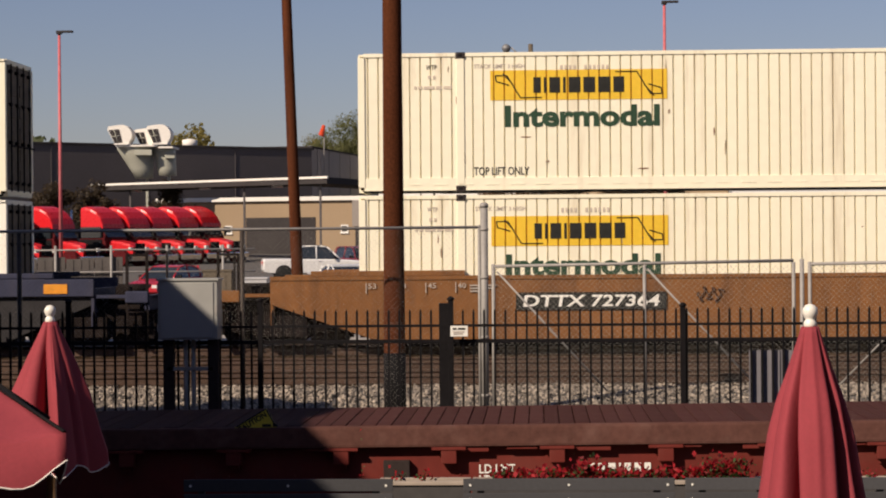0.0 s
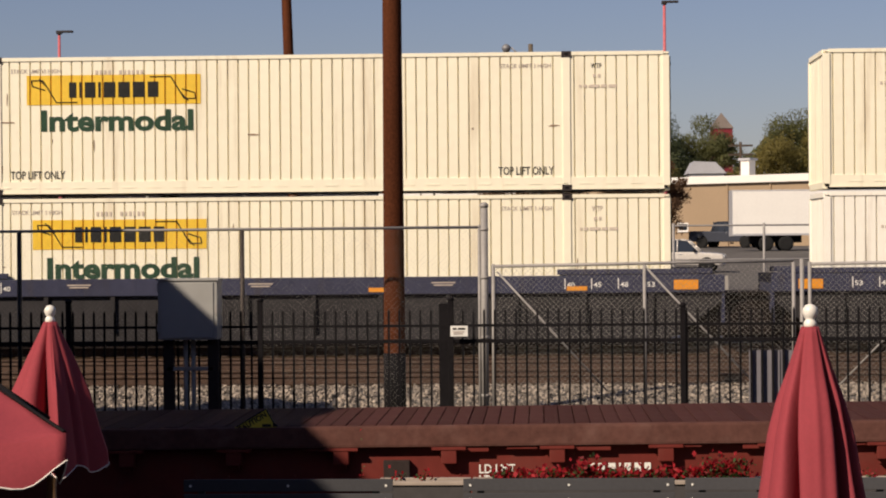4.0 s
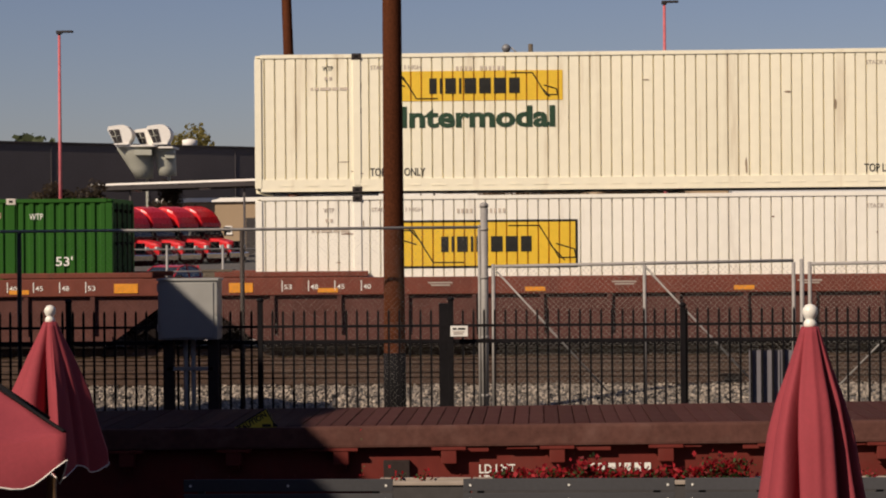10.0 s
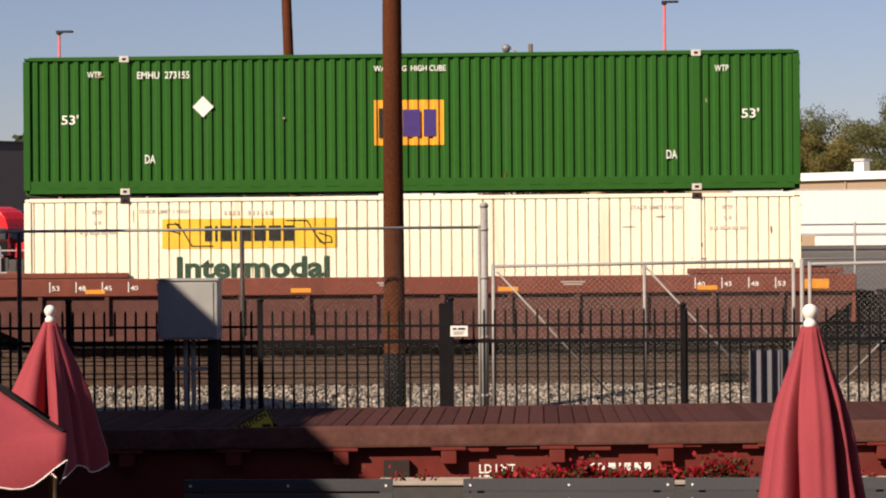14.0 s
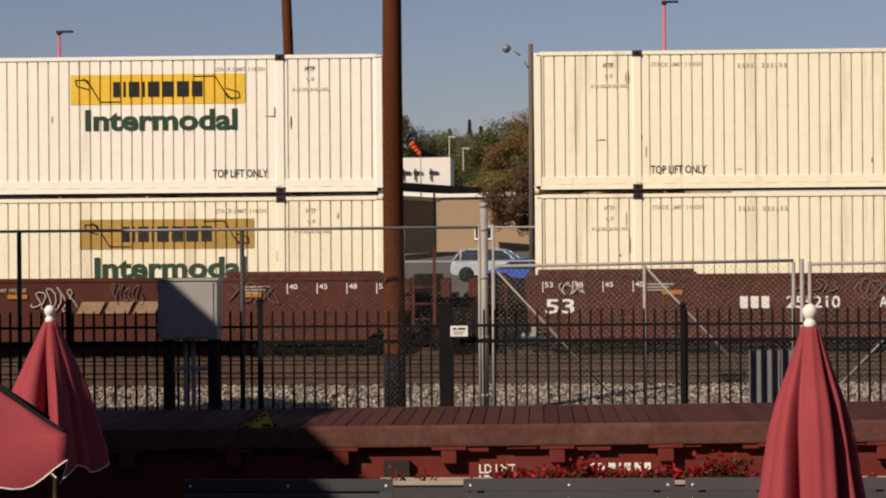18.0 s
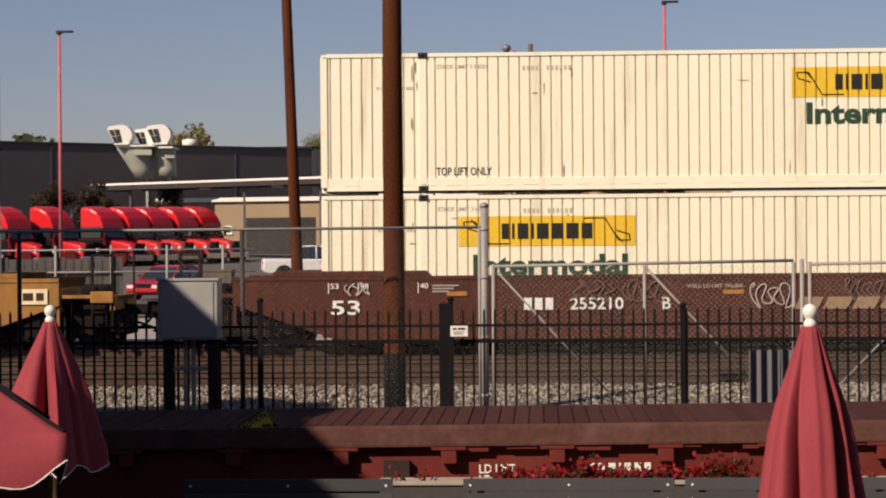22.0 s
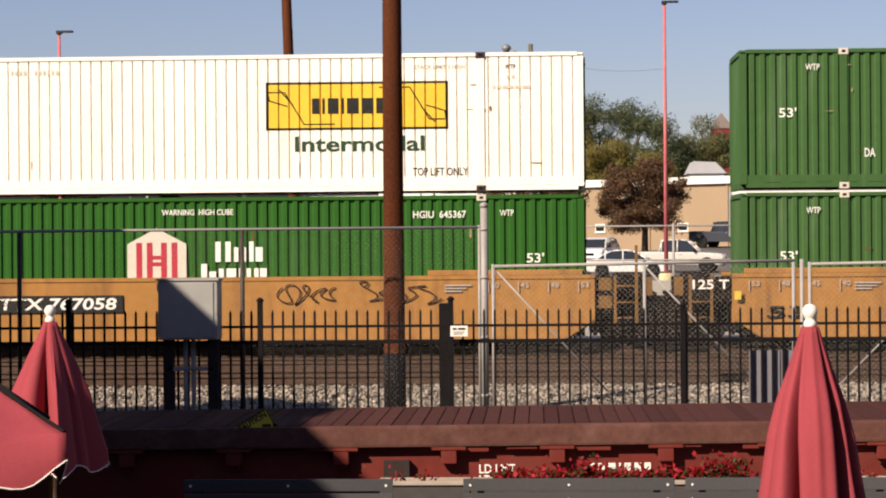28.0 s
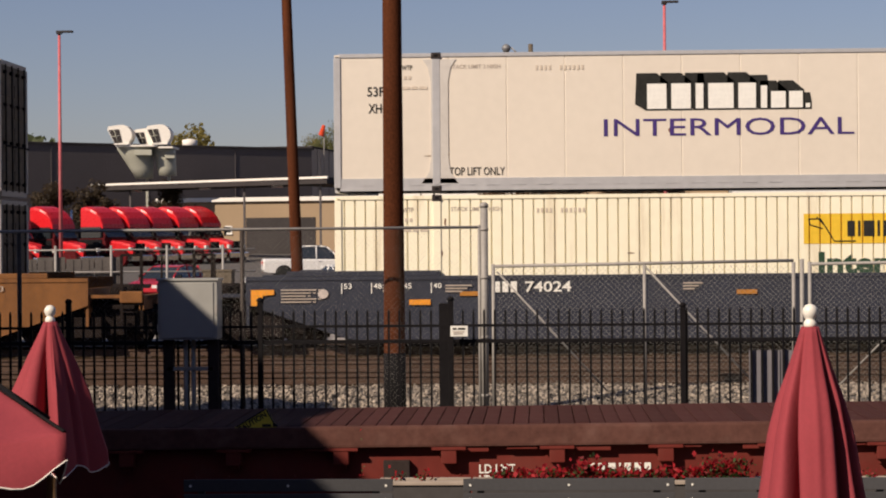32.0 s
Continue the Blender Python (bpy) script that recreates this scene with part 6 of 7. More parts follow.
def place_setting():
    ground()
    rail_pair(TRAIN_Y + 1.295, "main_rails", "worn steel rails of the main track")
    rail_pair(42.6, "middle_rails", "rusty steel rails of the middle track")
    rail_pair(38.4, "near_rails", "rusty steel rails of the near track")
    bm = bmesh.new()
    slab_x(bm, [(54.2, -0.3), (55, -0.14), (72, -0.14), (73, -0.3)], -330, 330)
    solid("gravel_strip", bm, GRAVEL, "pale sunlit gravel strip beside the tracks", "gravel", "structure")
    stones("ballast", 24000, -8.5, 9.5, 31.2, 37.0, 0.034, "pale crushed stone ballast", lambda x, y: max(ground_z(x, y), -0.145 if y > 36.8 else -9))
    iron_fence()
    chain_fence()
    utility_pole(-2.02, 31.9, -0.4, 8.5, 0.155, 0.125, 0.0, "brown creosoted wooden utility pole", True)
    utility_pole(-5.89, 56.0, -0.6, 10.5, 0.155, 0.115, -0.35, "leaning brown wooden utility pole")
    control_box()
    flatcar()
    folded_umbrella(1.115, 9.3, 1.93, [(0, 0.036), (0.06, 0.055), (0.19, 0.1), (0.29, 0.138), (0.44, 0.178), (0.7, 0.224), (0.86, 0.248)],
                    [(226, 245, 5, 0.5), (316, 303, 8, 0.62), (338, 331, 6, 0.35), (196, 200, 9, 0.14), (12, 8, 9, 0.2), (60, 60, 10, 0.2), (110, 110, 10, 0.25), (155, 155, 10, 0.2)],
                    [(270, 273, 5, 0.035), (300, 288, 9, 0.05), (232, 225, 16, 0.05)], False, "closed red canvas patio umbrella with a white ball finial")
    folded_umbrella(-2.085, 9.6, 1.96, [(0, 0.028), (0.05, 0.05), (0.15, 0.1), (0.3, 0.165), (0.45, 0.205), (0.56, 0.236), (0.62, 0.243)],
                    [(258, 277, 9, 0.62), (318, 316, 7, 0.08), (343, 338, 7, 0.06), (215, 222, 9, 0.1), (150, 150, 10, 0.2), (60, 60, 10, 0.2), (105, 105, 10, 0.2)],
                    [(282, 289, 6, 0.1), (240, 245, 14, 0.04)], True, "closed red canvas patio umbrella with white piping", 0.05, 0.78, (288, 1.16, 358, 0.98))
    drooping_umbrella()
    caution_sign()
    fence_sign()
    slate_panel()
    planters()
    for x in (-3.08, -0.65, 1.26):
        bench(x, 19.5, "grey slatted patio bench with a plank back")


BRICK = mat("dark_brick_wall", (0.16, 0.08, 0.06), 0.9, 0, 0.25, 5, 0.4, 0.3)
# truck red darkened: the shade on cab and wings is in the colour
SHADED_CAB = mat("shaded_red_cab_paint", (0.09, 0.012, 0.014), 0.4, 0, 0.1, 6, 1, 0)
RED_TRUCK = mat("red_truck_paint", (0.6, 0.015, 0.02), 0.3, 0, 0.06, 6, 1, 0)
CHROME = mat("chrome", (0.7, 0.7, 0.7), 0.15, 1.0, 0.05, 10, 2, 0)
TYRE = mat("tyre_rubber", (0.02, 0.02, 0.02), 0.85, 0, 0.2, 20, 3, 0.2)
AUTO_GLASS = glass_mat("car_glass")
LAMP_GLASS = glass_mat("lamp_glass", (0.6, 0.6, 0.58))
RED_LENS = glass_mat("red_lens", (0.4, 0.02, 0.02))


def car_paint(name, rgb):
    return mat(name, rgb, 0.25, 0.1, 0.04, 6, 1, 0)


def wheel_part(parent, x, y, z, r, w):
    t = piece(("tyre", r, w), "wheel", lambda bm: lathe(bm, [(r * 0.6, -w / 2), (r * 0.93, -w / 2), (r, -w * 0.35), (r, w * 0.35), (r * 0.93, w / 2), (r * 0.6, w / 2)], 20, (0, 0, 0), None, "y"), TYRE, parent, (x, y, z))
    piece(("rim", r, w), "rim", lambda bm: (lathe(bm, [(r * 0.62, -w * 0.46), (r * 0.55, -w * 0.3), (r * 0.2, -w * 0.34), (r * 0.1, -w * 0.42)], 14, (0, 0, 0), None, "y"), lathe(bm, [(r * 0.62, w * 0.46), (r * 0.55, w * 0.3), (r * 0.2, w * 0.34), (r * 0.1, w * 0.42)], 14, (0, 0, 0), None, "y")), CHROME, t)


def loft(bm, sections, closed=True):
    """Joins rings of points of equal count."""
    rings = [[bm.verts.new(p) for p in s] for s in sections]
    n = len(rings[0])
    for a, b in zip(rings, rings[1:]):
        for i in range(n):
            f = bm.faces.new((a[i], a[(i + 1) % n], b[(i + 1) % n], b[i]))
            f.smooth = False
    bm.faces.new(rings[0][::-1])
    bm.faces.new(rings[-1])
    bmesh.ops.recalc_face_normals(bm, faces=bm.faces)


SHAPES = {
    # length, width, body outline (x, z), glass outline (x, z), wheel x, wheel radius, shoulder height at the nose and tail
    "sedan": (4.6, 1.8, [(0, 0.42), (0.03, 0.6), (0.14, 0.7), (0.55, 0.8), (1.1, 0.89), (1.3, 0.93), (3.8, 0.99), (4.2, 0.97), (4.47, 0.91), (4.57, 0.72), (4.6, 0.5), (4.52, 0.32), (4.3, 0.24), (0.3, 0.22), (0.07, 0.3)], [(1.12, 0.9), (1.55, 1.2), (1.95, 1.4), (2.45, 1.46), (3.05, 1.43), (3.45, 1.29), (3.95, 0.98)], (0.85, 3.65), 0.33, 0.7, 0.92),
    "suv": (4.6, 1.85, [(0, 0.45), (0.03, 0.75), (0.12, 0.88), (0.5, 0.98), (1.0, 1.04), (1.2, 1.06), (4.35, 1.12), (4.52, 1.05), (4.59, 0.85), (4.6, 0.5), (4.5, 0.34), (4.3, 0.3), (0.3, 0.3), (0.07, 0.36)], [(1.05, 1.03), (1.4, 1.38), (1.75, 1.62), (2.3, 1.7), (3.7, 1.69), (4.1, 1.58), (4.45, 1.1)], (0.85, 3.7), 0.36, 0.85, 1.0),
    "pickup": (5.6, 1.98, [(0, 0.55), (0.02, 0.92), (0.1, 1.05), (0.6, 1.12), (1.3, 1.16), (1.6, 1.19), (3.78, 1.22), (5.5, 1.23), (5.57, 1.15), (5.6, 0.65), (5.5, 0.5), (5.3, 0.44), (0.3, 0.42), (0.08, 0.47)], [(1.4, 1.16), (1.8, 1.55), (2.1, 1.82), (2.5, 1.89), (3.3, 1.88), (3.58, 1.8), (3.74, 1.2)], (1.0, 4.45), 0.4, 1.02, 1.18),
}


def vehicle(kind, x, y, turn, paint, label, z=None):
    """A parked car; its nose points along -x before it is turned."""
    length, width, body, glass, wheels, r, nose, tail = SHAPES[kind]
    z = ground_z(x, y) if z is None else z
    c = thing("parked_car" if kind != "pickup" else "parked_pickup", (x, y, z), label, "car" if kind != "pickup" else "pickup truck", "parked vehicles")
    c.rotation_euler = (0, 0, radians(turn))
    h = width / 2
    cx = length / 2
    bm = bmesh.new()
    secs = []
    for yy, k in ((-1, 0.0), (-0.985, 0.45), (-0.93, 0.8), (-0.7, 1.0), (0.7, 1.0), (0.93, 0.8), (0.985, 0.45), (1, 0.0)):
        secs.append([((p[0] - cx) * (0.955 + 0.045 * k), yy * h, 0.62 + (p[1] - 0.62) * (0.8 + 0.2 * k)) for p in body])
    loft(bm, secs)
    part("body", bm, paint, c)
    top = max(q[1] for q in glass)
    base = min(q[1] for q in glass)

    def lean(z):
        """How far out the cabin's side stands at height z."""
        return h * (0.93 - 0.19 * (z - base) / (top - base))
    bm = bmesh.new()
    loft(bm, [[(q[0] - cx, e * lean(q[1]), q[1]) for q in glass] for e in (-1, 1)])
    part("glasshouse", bm, AUTO_GLASS, c, "dark window glass")
    xs = [q[0] - cx for q in glass]
    bm = bmesh.new()
    loft(bm, [[(xs[k], e * lean(top), glass[k][1] + 0.025) for k in (2, 3, 4, 5)] + [(xs[k], e * lean(top), glass[k][1] - 0.03) for k in (5, 4, 3, 2)] for e in (-1, -0.9, 0.9, 1)])
    part("roof", bm, paint, c)
    for q in (-1, 1):
        for a in ((xs[1] + xs[5]) / 2, xs[5] - 0.06 if kind == "suv" else xs[5] + 0.02):
            bm = bmesh.new()
            tube(bm, (a, q * lean(base), base), (a, q * lean(top), top), 0.045, n=6)
            part("pillar", bm, paint, c)
        bm = bmesh.new()
        for g0, g1 in zip(glass, glass[1:]):
            tube(bm, (g0[0] - cx, q * lean(g0[1]), g0[1]), (g1[0] - cx, q * lean(g1[1]), g1[1]), 0.04, n=6)
        part("window_surround", bm, paint, c)
        part_box("door_handle", xs[3] - 0.1, xs[3] + 0.08, min(q * h * 0.985, q * (h + 0.015)), max(q * h * 0.985, q * (h + 0.015)), base - 0.12, base - 0.09, CHROME, c, 0.005)
        part_box("mirror", xs[0] + 0.25, xs[0] + 0.37, min(q * h * 0.95, q * (h + 0.17)), max(q * h * 0.95, q * (h + 0.17)), glass[0][1] + 0.02, glass[0][1] + 0.17, BLACK_STEEL, c, 0.03)
        for wx in wheels:
            bm = bmesh.new()
            lathe(bm, [(r * 1.17, q * h * 0.9), (r * 1.17, q * (h + 0.008))] if q > 0 else [(r * 1.17, q * (h + 0.008)), (r * 1.17, q * h * 0.9)], 18, (wx - cx, 0, r * 1.05), None, "y")
            part("wheel_arch", bm, TYRE, c)
    for wx in wheels:
        for yy in (-h + 0.08, h - 0.08):
            wheel_part(c, wx - cx, yy * 1.03, r, r, 0.24)
    for yy in (-h * 0.7, h * 0.7):
        part_box("headlight", -cx - 0.005, -cx + 0.12, yy - 0.18, yy + 0.18, nose - 0.2, nose - 0.05, LAMP_GLASS, c, 0.02)
        part_box("tail_light", cx - 0.1, cx + 0.005, yy - 0.1, yy + 0.1, tail - 0.3, tail - 0.1, RED_LENS, c, 0.02)
    part_box("bumper", -cx - 0.03, -cx + 0.15, -h * 0.9, h * 0.9, 0.35, 0.52, paint if kind != "pickup" else CHROME, c, 0.03)
    part_box("grille", -cx - 0.01, -cx + 0.08, -h * 0.4, h * 0.4, 0.52, 0.7, BLACK_STEEL, c, 0.01)
    return c


def semi_truck(x, y, turn, label):
    """A red sleeper tractor; its nose points along +x before it is turned."""
    c = thing("semi_truck", (x, y, ground_z(x, y)), label, "truck", "row of parked red trucks")
    c.rotation_euler = (0, 0, radians(turn))
    bm = bmesh.new()
    secs = []
    for yy, s in ((-1.14, 0.84), (-1.08, 0.95), (-0.85, 1.0), (0.85, 1.0), (1.08, 0.95), (1.14, 0.84)):
        secs.append([(q[0], yy, 2.6 + (q[1] - 2.6) * s) for q in ((-1.3, 2.6), (-1.3, 4.08), (-0.95, 4.12), (-0.45, 4.0), (0.05, 3.72), (0.42, 3.3), (0.62, 2.9), (0.66, 2.6))])
    loft(bm, secs)
    part("roof_fairing", bm, RED_TRUCK, c, "glossy red roof fairing")
    bm = bmesh.new()
    secs = []
    for yy, s in ((-1.15, 0.9), (-1.08, 1.0), (1.08, 1.0), (1.15, 0.9)):
        secs.append([(q[0], yy, 0.9 + (q[1] - 0.9) * s) for q in ((-1.4, 0.9), (-1.4, 2.62), (0.46, 2.62), (0.9, 2.0), (0.9, 0.9))])
    loft(bm, secs)
    part("cab", bm, SHADED_CAB, c, "red cab with shade put into its paint")
    bm = bmesh.new()
    slab(bm, [(0.44, 2.64), (0.92, 2.0), (0.97, 2.0), (0.5, 2.66)], -1.0, 1.0)
    part("windscreen", bm, AUTO_GLASS, c)
    for q in (-1, 1):
        part_box("side_window", -1.3, 0.5, q * 1.19 - 0.02, q * 1.19 + 0.02, 1.95, 2.7, AUTO_GLASS, c, 0.01)
        part_box("side_fairing", -1.45, 0.6, q * 1.19 - 0.02, q * 1.19 + 0.02, 0.95, 1.85, BLACK_STEEL, c, 0.01)
        part_box("mirror", 0.75, 0.85, q * 1.42 - 0.1, q * 1.42 + 0.1, 1.95, 2.6, BLACK_STEEL, c, 0.02)
        bm = bmesh.new()
        tube(bm, (-2.3, q * 0.95, 0.9), (-2.3, q * 0.95, 3.9), 0.08, n=10)
        part("exhaust_stack", bm, CHROME, c)
        part_box("fuel_tank", -1.6, 0.3, q * 1.0 - 0.25, q * 1.0 + 0.25, 0.5, 1.0, CHROME, c, 0.1)
        part_box("headlight", 2.75, 2.95, q * 0.85 - 0.15, q * 0.85 + 0.15, 1.05, 1.3, LAMP_GLASS, c, 0.03)
    bm = bmesh.new()
    secs = []
    for xx, w, zt in ((0.9, 0.8, 1.8), (1.8, 0.68, 1.66), (2.5, 0.58, 1.5), (2.75, 0.5, 1.3)):
        secs.append([(xx, -w, 0.75), (xx, -w, zt - 0.15), (xx, -w * 0.85, zt), (xx, w * 0.85, zt), (xx, w, zt - 0.15), (xx, w, 0.75)])
    loft(bm, secs)
    part("hood", bm, RED_TRUCK, c)
    part_box("grille", 2.95, 3.0, -0.5, 0.5, 0.8, 1.55, BLACK_STEEL, c, 0.02)
    part_box("bumper", 2.8, 3.15, -1.15, 1.15, 0.35, 0.75, CHROME, c, 0.06)
    part_box("chassis", -5.0, 2.6, -0.45, 0.45, 0.6, 0.9, BLACK_STEEL, c, 0.02)
    for wx in (2.1, -3.0, -4.3):
        for yy in (-1.0, 1.0):
            wheel_part(c, wx, yy, 0.52, 0.52, 0.3)
    for yy in (-1.02, 1.02):
        bm = bmesh.new()
        lathe(bm, [(0.62, -0.2), (0.64, 0.0), (0.62, 0.2)], 16, (2.1, yy, 0.55), None, "y")
        part("wing", bm, SHADED_CAB, c)
    return c


def semi_trailer():
    c = thing("semi_trailer", (12.95, 150, ground_z(16, 150)), "plain white box semi-trailer parked in the yard", "trailer")
    part_box("box_body", 0, 16.1, 0, 2.55, 1.05, 4.05, TRAILER_WHITE, c, 0.03)
    part_box("lower_rail", 0.02, 16.08, -0.012, 0.03, 1.03, 1.16, SILVER_CT, c, 0.004)
    part_box("upper_rail", 0.02, 16.08, -0.012, 0.03, 3.97, 4.04, SILVER_CT, c, 0.004)
    for k in range(13):
        part_box("side_post", 0.2 + k * 1.3, 0.24 + k * 1.3, -0.014, 0.0, 1.16, 3.97, TRAILER_WHITE, c, 0.003)
    part_box("rear_frame", -0.04, 0.0, 0.0, 2.55, 1.0, 4.06, SILVER_CT, c, 0.004)
    for wx in (2.2, 3.5):
        for yy in (0.15, 2.4):
            wheel_part(c, wx, yy, 0.5, 0.5, 0.3)
    part_box("axle_frame", 1.2, 4.6, 0.7, 1.85, 0.55, 1.04, BLACK_STEEL, c, 0.02)
    part_box("side_skirt", 5.4, 11.5, 0.05, 0.08, 0.35, 1.03, TRAILER_WHITE, c, 0.004)
    for yy in (0.5, 2.0):
        part_box("landing_leg", 12.4, 12.55, yy, yy + 0.12, 0.0, 1.04, BLACK_STEEL, c, 0.01)
    part_box("bumper_bar", -0.02, 0.06, 0.2, 2.35, 0.5, 0.6, BLACK_STEEL, c, 0.01)


TRAILER_WHITE = mat("trailer_white", (0.78, 0.76, 0.7), 0.45, 0, 0.04, 6, 0.6, 0.03)


def turned_box(name, x0, y0, x1, y1, depth, z0, z1, material, label, category):
    """A block whose front wall runs from (x0, y0) to (x1, y1)."""
    length = math.hypot(x1 - x0, y1 - y0)
    ob = thing(name, (x0, y0, 0), label, category)
    ob.rotation_euler = (0, 0, math.atan2(y1 - y0, x1 - x0))
    part_box("outer_wall", 0, length, 0, depth, z0, z1, material, ob, 0.03)
    return ob, length


WIN_FRAME = mat("white_window_frame", (0.72, 0.7, 0.66), 0.5, 0, 0.05, 10, 2, 0)


def window_on(parent, x, z, w, h, y=0.0):
    f = part_box("window", x - 0.1, x + w + 0.1, y - 0.06, y + 0.02, z - 0.1, z + h + 0.1, WIN_FRAME, parent, 0.01)
    part_box("pane", x, x + w, y - 0.075, y - 0.055, z, z + h, AUTO_GLASS, f, 0.004)
    part_box("sill", x - 0.15, x + w + 0.15, y - 0.13, y - 0.06, z - 0.17, z - 0.1, WIN_FRAME, f, 0.006)


def buildings():
    # long beige building
    b, n = turned_box("long_building", 0.3, 200.6, 42, 164.0, 22, 0.4, 6.9, BEIGE, "long beige single-storey building with a white roof edge", "building")
    part_box("roof_edge", -0.4, n + 0.3, -0.35, 22.3, 6.9, 7.52, ROOF_WHITE, b, 0.05)
    for x in (6.5, 15.5, 27):
        window_on(b, x, 3.1, 0.9, 0.5)
    for x in (3, 12.3, 20.5, 24.8, 32):
        part_box("downpipe", x, x + 0.16, -0.12, 0.0, 0.6, 6.9, BEIGE, b, 0.02)
    for x, y, w, h in ((17.5, 6, 0.9, 1.5), (30.2, 4, 0.9, 1.0), (35.3, 5, 1.2, 1.4)):
        v = part_box("roof_vent", x, x + w, y, y + w, 7.5, 7.5 + h, ROOF_WHITE, b, 0.05)
        part_box("cap", x - 0.15, x + w + 0.15, y - 0.15, y + w + 0.15, 7.5 + h, 7.7 + h, SILVER_CT, v, 0.03)
    # lower wing
    b, n = turned_box("low_wing", -14, 205.5, 1.6, 203, 12, 0.4, 6.3, BEIGE, "low beige wing with a dark doorway", "building")
    part_box("roof_edge", -0.3, n, -0.3, 12.2, 6.3, 6.75, ROOF_WHITE, b, 0.04)
    part_box("doorway", 1.4, 3.7, -0.05, 0.1, 1.0, 4.4, ROOF_DARK, b, 0.02)
    window_on(b, 8.6, 2.6, 1.4, 1.0)
    # low building behind the canopy
    b, n = turned_box("canopy_building", -31.6, 188.9, -11.5, 184, 12, 0.4, 5.75, BEIGE, "beige low building with dark openings behind the canopy", "building")
    part_box("roof_edge", -0.3, n + 0.3, -0.3, 12.2, 5.75, 6.1, ROOF_WHITE, b, 0.04)
    part_box("loading_door", 7.7, 13.8, -0.06, 0.1, 0.8, 4.4, ROOF_DARK, b, 0.02)
    for x in (5.9, 16.1):
        window_on(b, x, 3.2, 0.45, 0.45)
    # grey panel carries the wall's shade in its colour, dark opening below
    part_box("shutter", 17.1, n + 0.05, -0.4, 0.0, 3.6, 5.74, GREY_WALL, b, 0.03, "grey panel coloured as a shaded wall")
    part_box("loading_door", 17.3, n - 0.2, -0.2, 0.0, 0.8, 3.6, ROOF_DARK, b, 0.02)
    # dark warehouse
    b, n = turned_box("warehouse", -60, 180, -21.2, 213.1, 40, 0.4, 11.05, DARK_WALL, "large dark slate-clad warehouse with rooftop hoods", "building")
    part_box("parapet", -0.2, n + 0.2, -0.12, 40.1, 11.05, 11.25, ROOF_DARK, b, 0.03)
    for k in range(6):
        part_box("panel_rib", k * 9.5 + 4.4, k * 9.5 + 4.45, -0.06, 0.0, 0.5, 11.05, DARK_WALL, b, 0.01)
    b, n = turned_box("warehouse_annex", -21.2, 213.2, -16.7, 251, 8, 0.4, 11.3, GREY_WALL, "grey-clad annex of the warehouse", "building")
    part_box("parapet", -0.2, n + 0.2, -0.12, 8.1, 11.3, 11.45, ROOF_DARK, b, 0.03)
    for k in range(7):
        part_box("panel_rib", k * 5.2 + 2.4, k * 5.2 + 2.45, -0.06, 0.0, 0.5, 11.3, GREY_WALL, b, 0.01)
    # canopy
    cx, cy = -14.95, 161.0
    ux, uy = -35.1 - cx, 176.6 - cy
    vx, vy = -4.4 - cx, 197.8 - cy
    c = thing("loading_canopy", (cx, cy, 0), "flat canopy with a white fascia on steel columns", "canopy")
    bm = bmesh.new()
    q = [(0, 0), (vx, vy), (vx - 3.6, vy + 1), (-2.2, 7), (ux + 1.5, uy + 5), (ux, uy)]
    lo = [bm.verts.new((a, b2, 6.51)) for a, b2 in q]
    hi = [bm.verts.new((a, b2, 6.96)) for a, b2 in q]
    bm.faces.new(lo[::-1])
    bm.faces.new(hi)
    for i in range(6):
        bm.faces.new((lo[i], lo[(i + 1) % 6], hi[(i + 1) % 6], hi[i]))
    bmesh.ops.recalc_face_normals(bm, faces=bm.faces)
    part("canopy_roof", bm, ROOF_DARK, c)
    bm = bmesh.new()
    box(bm, -0.1, math.hypot(ux, uy), -0.06, 0.06, 6.87, 7.03)
    f = part("fascia", bm, ROOF_WHITE, c, "white front fascia")
    f.rotation_euler = (0, 0, math.atan2(uy, ux))
    for s, t in ((0.04, 0.02), (0.344, 0.02), (0.836, 0.02), (0.97, 0.02), (0.02, 0.35), (0.02, 0.66)):
        gx, gy = s * ux + t * vx, s * uy + t * vy
        g = ground_z(cx + gx, cy + gy)
        part_box("column", gx - 0.08, gx + 0.08, gy - 0.08, gy + 0.08, g - 0.1, 6.51, COLUMN, c, 0.03)
    for s in (0.2, 0.5, 0.8):
        part_box("light_fitting", s * ux - 0.4, s * ux + 0.4, s * uy + 1.0, s * uy + 1.3, 6.36, 6.51, ROOF_WHITE, c, 0.03)
    # rooftop collectors
    h = thing("dust_collector", (-31.8, 185, 0), "pale steel hoppers with three white intake hoods", "hopper")
    for xt, rt, xb, rb, zt, zb in ((-1.15, 1.52, -0.45, 0.72, 10.1, 7.7), (1.25, 0.9, 1.5, 0.72, 9.85, 7.9)):
        bm = bmesh.new()
        secs = [[(xt + (xb - xt) * g + (rt + (rb - rt) * g) * math.cos(a), (rt + (rb - rt) * g) * math.sin(a), z) for a in [2 * math.pi * i / 32 for i in range(32)]] for z, g in ((zt + 0.25, 0.0), (zt, 0.0), ((zt * 2 + zb) / 3, 0.34), ((zt + zb * 2) / 3, 0.68), (zb, 1.0))]
        loft(bm, secs)
        body = part("hopper_body", bm, HOPPER, h)
        for fc in body.data.polygons:
            fc.use_smooth = len(fc.vertices) == 4
        bm = bmesh.new()
        bbox(bm, xt + 0.2, xt + rt + 0.1, -rt - 0.25, -rt + 0.15, zt - 0.55, zt - 0.1, 0.03)
        part("duct_box", bm, HOPPER, h)
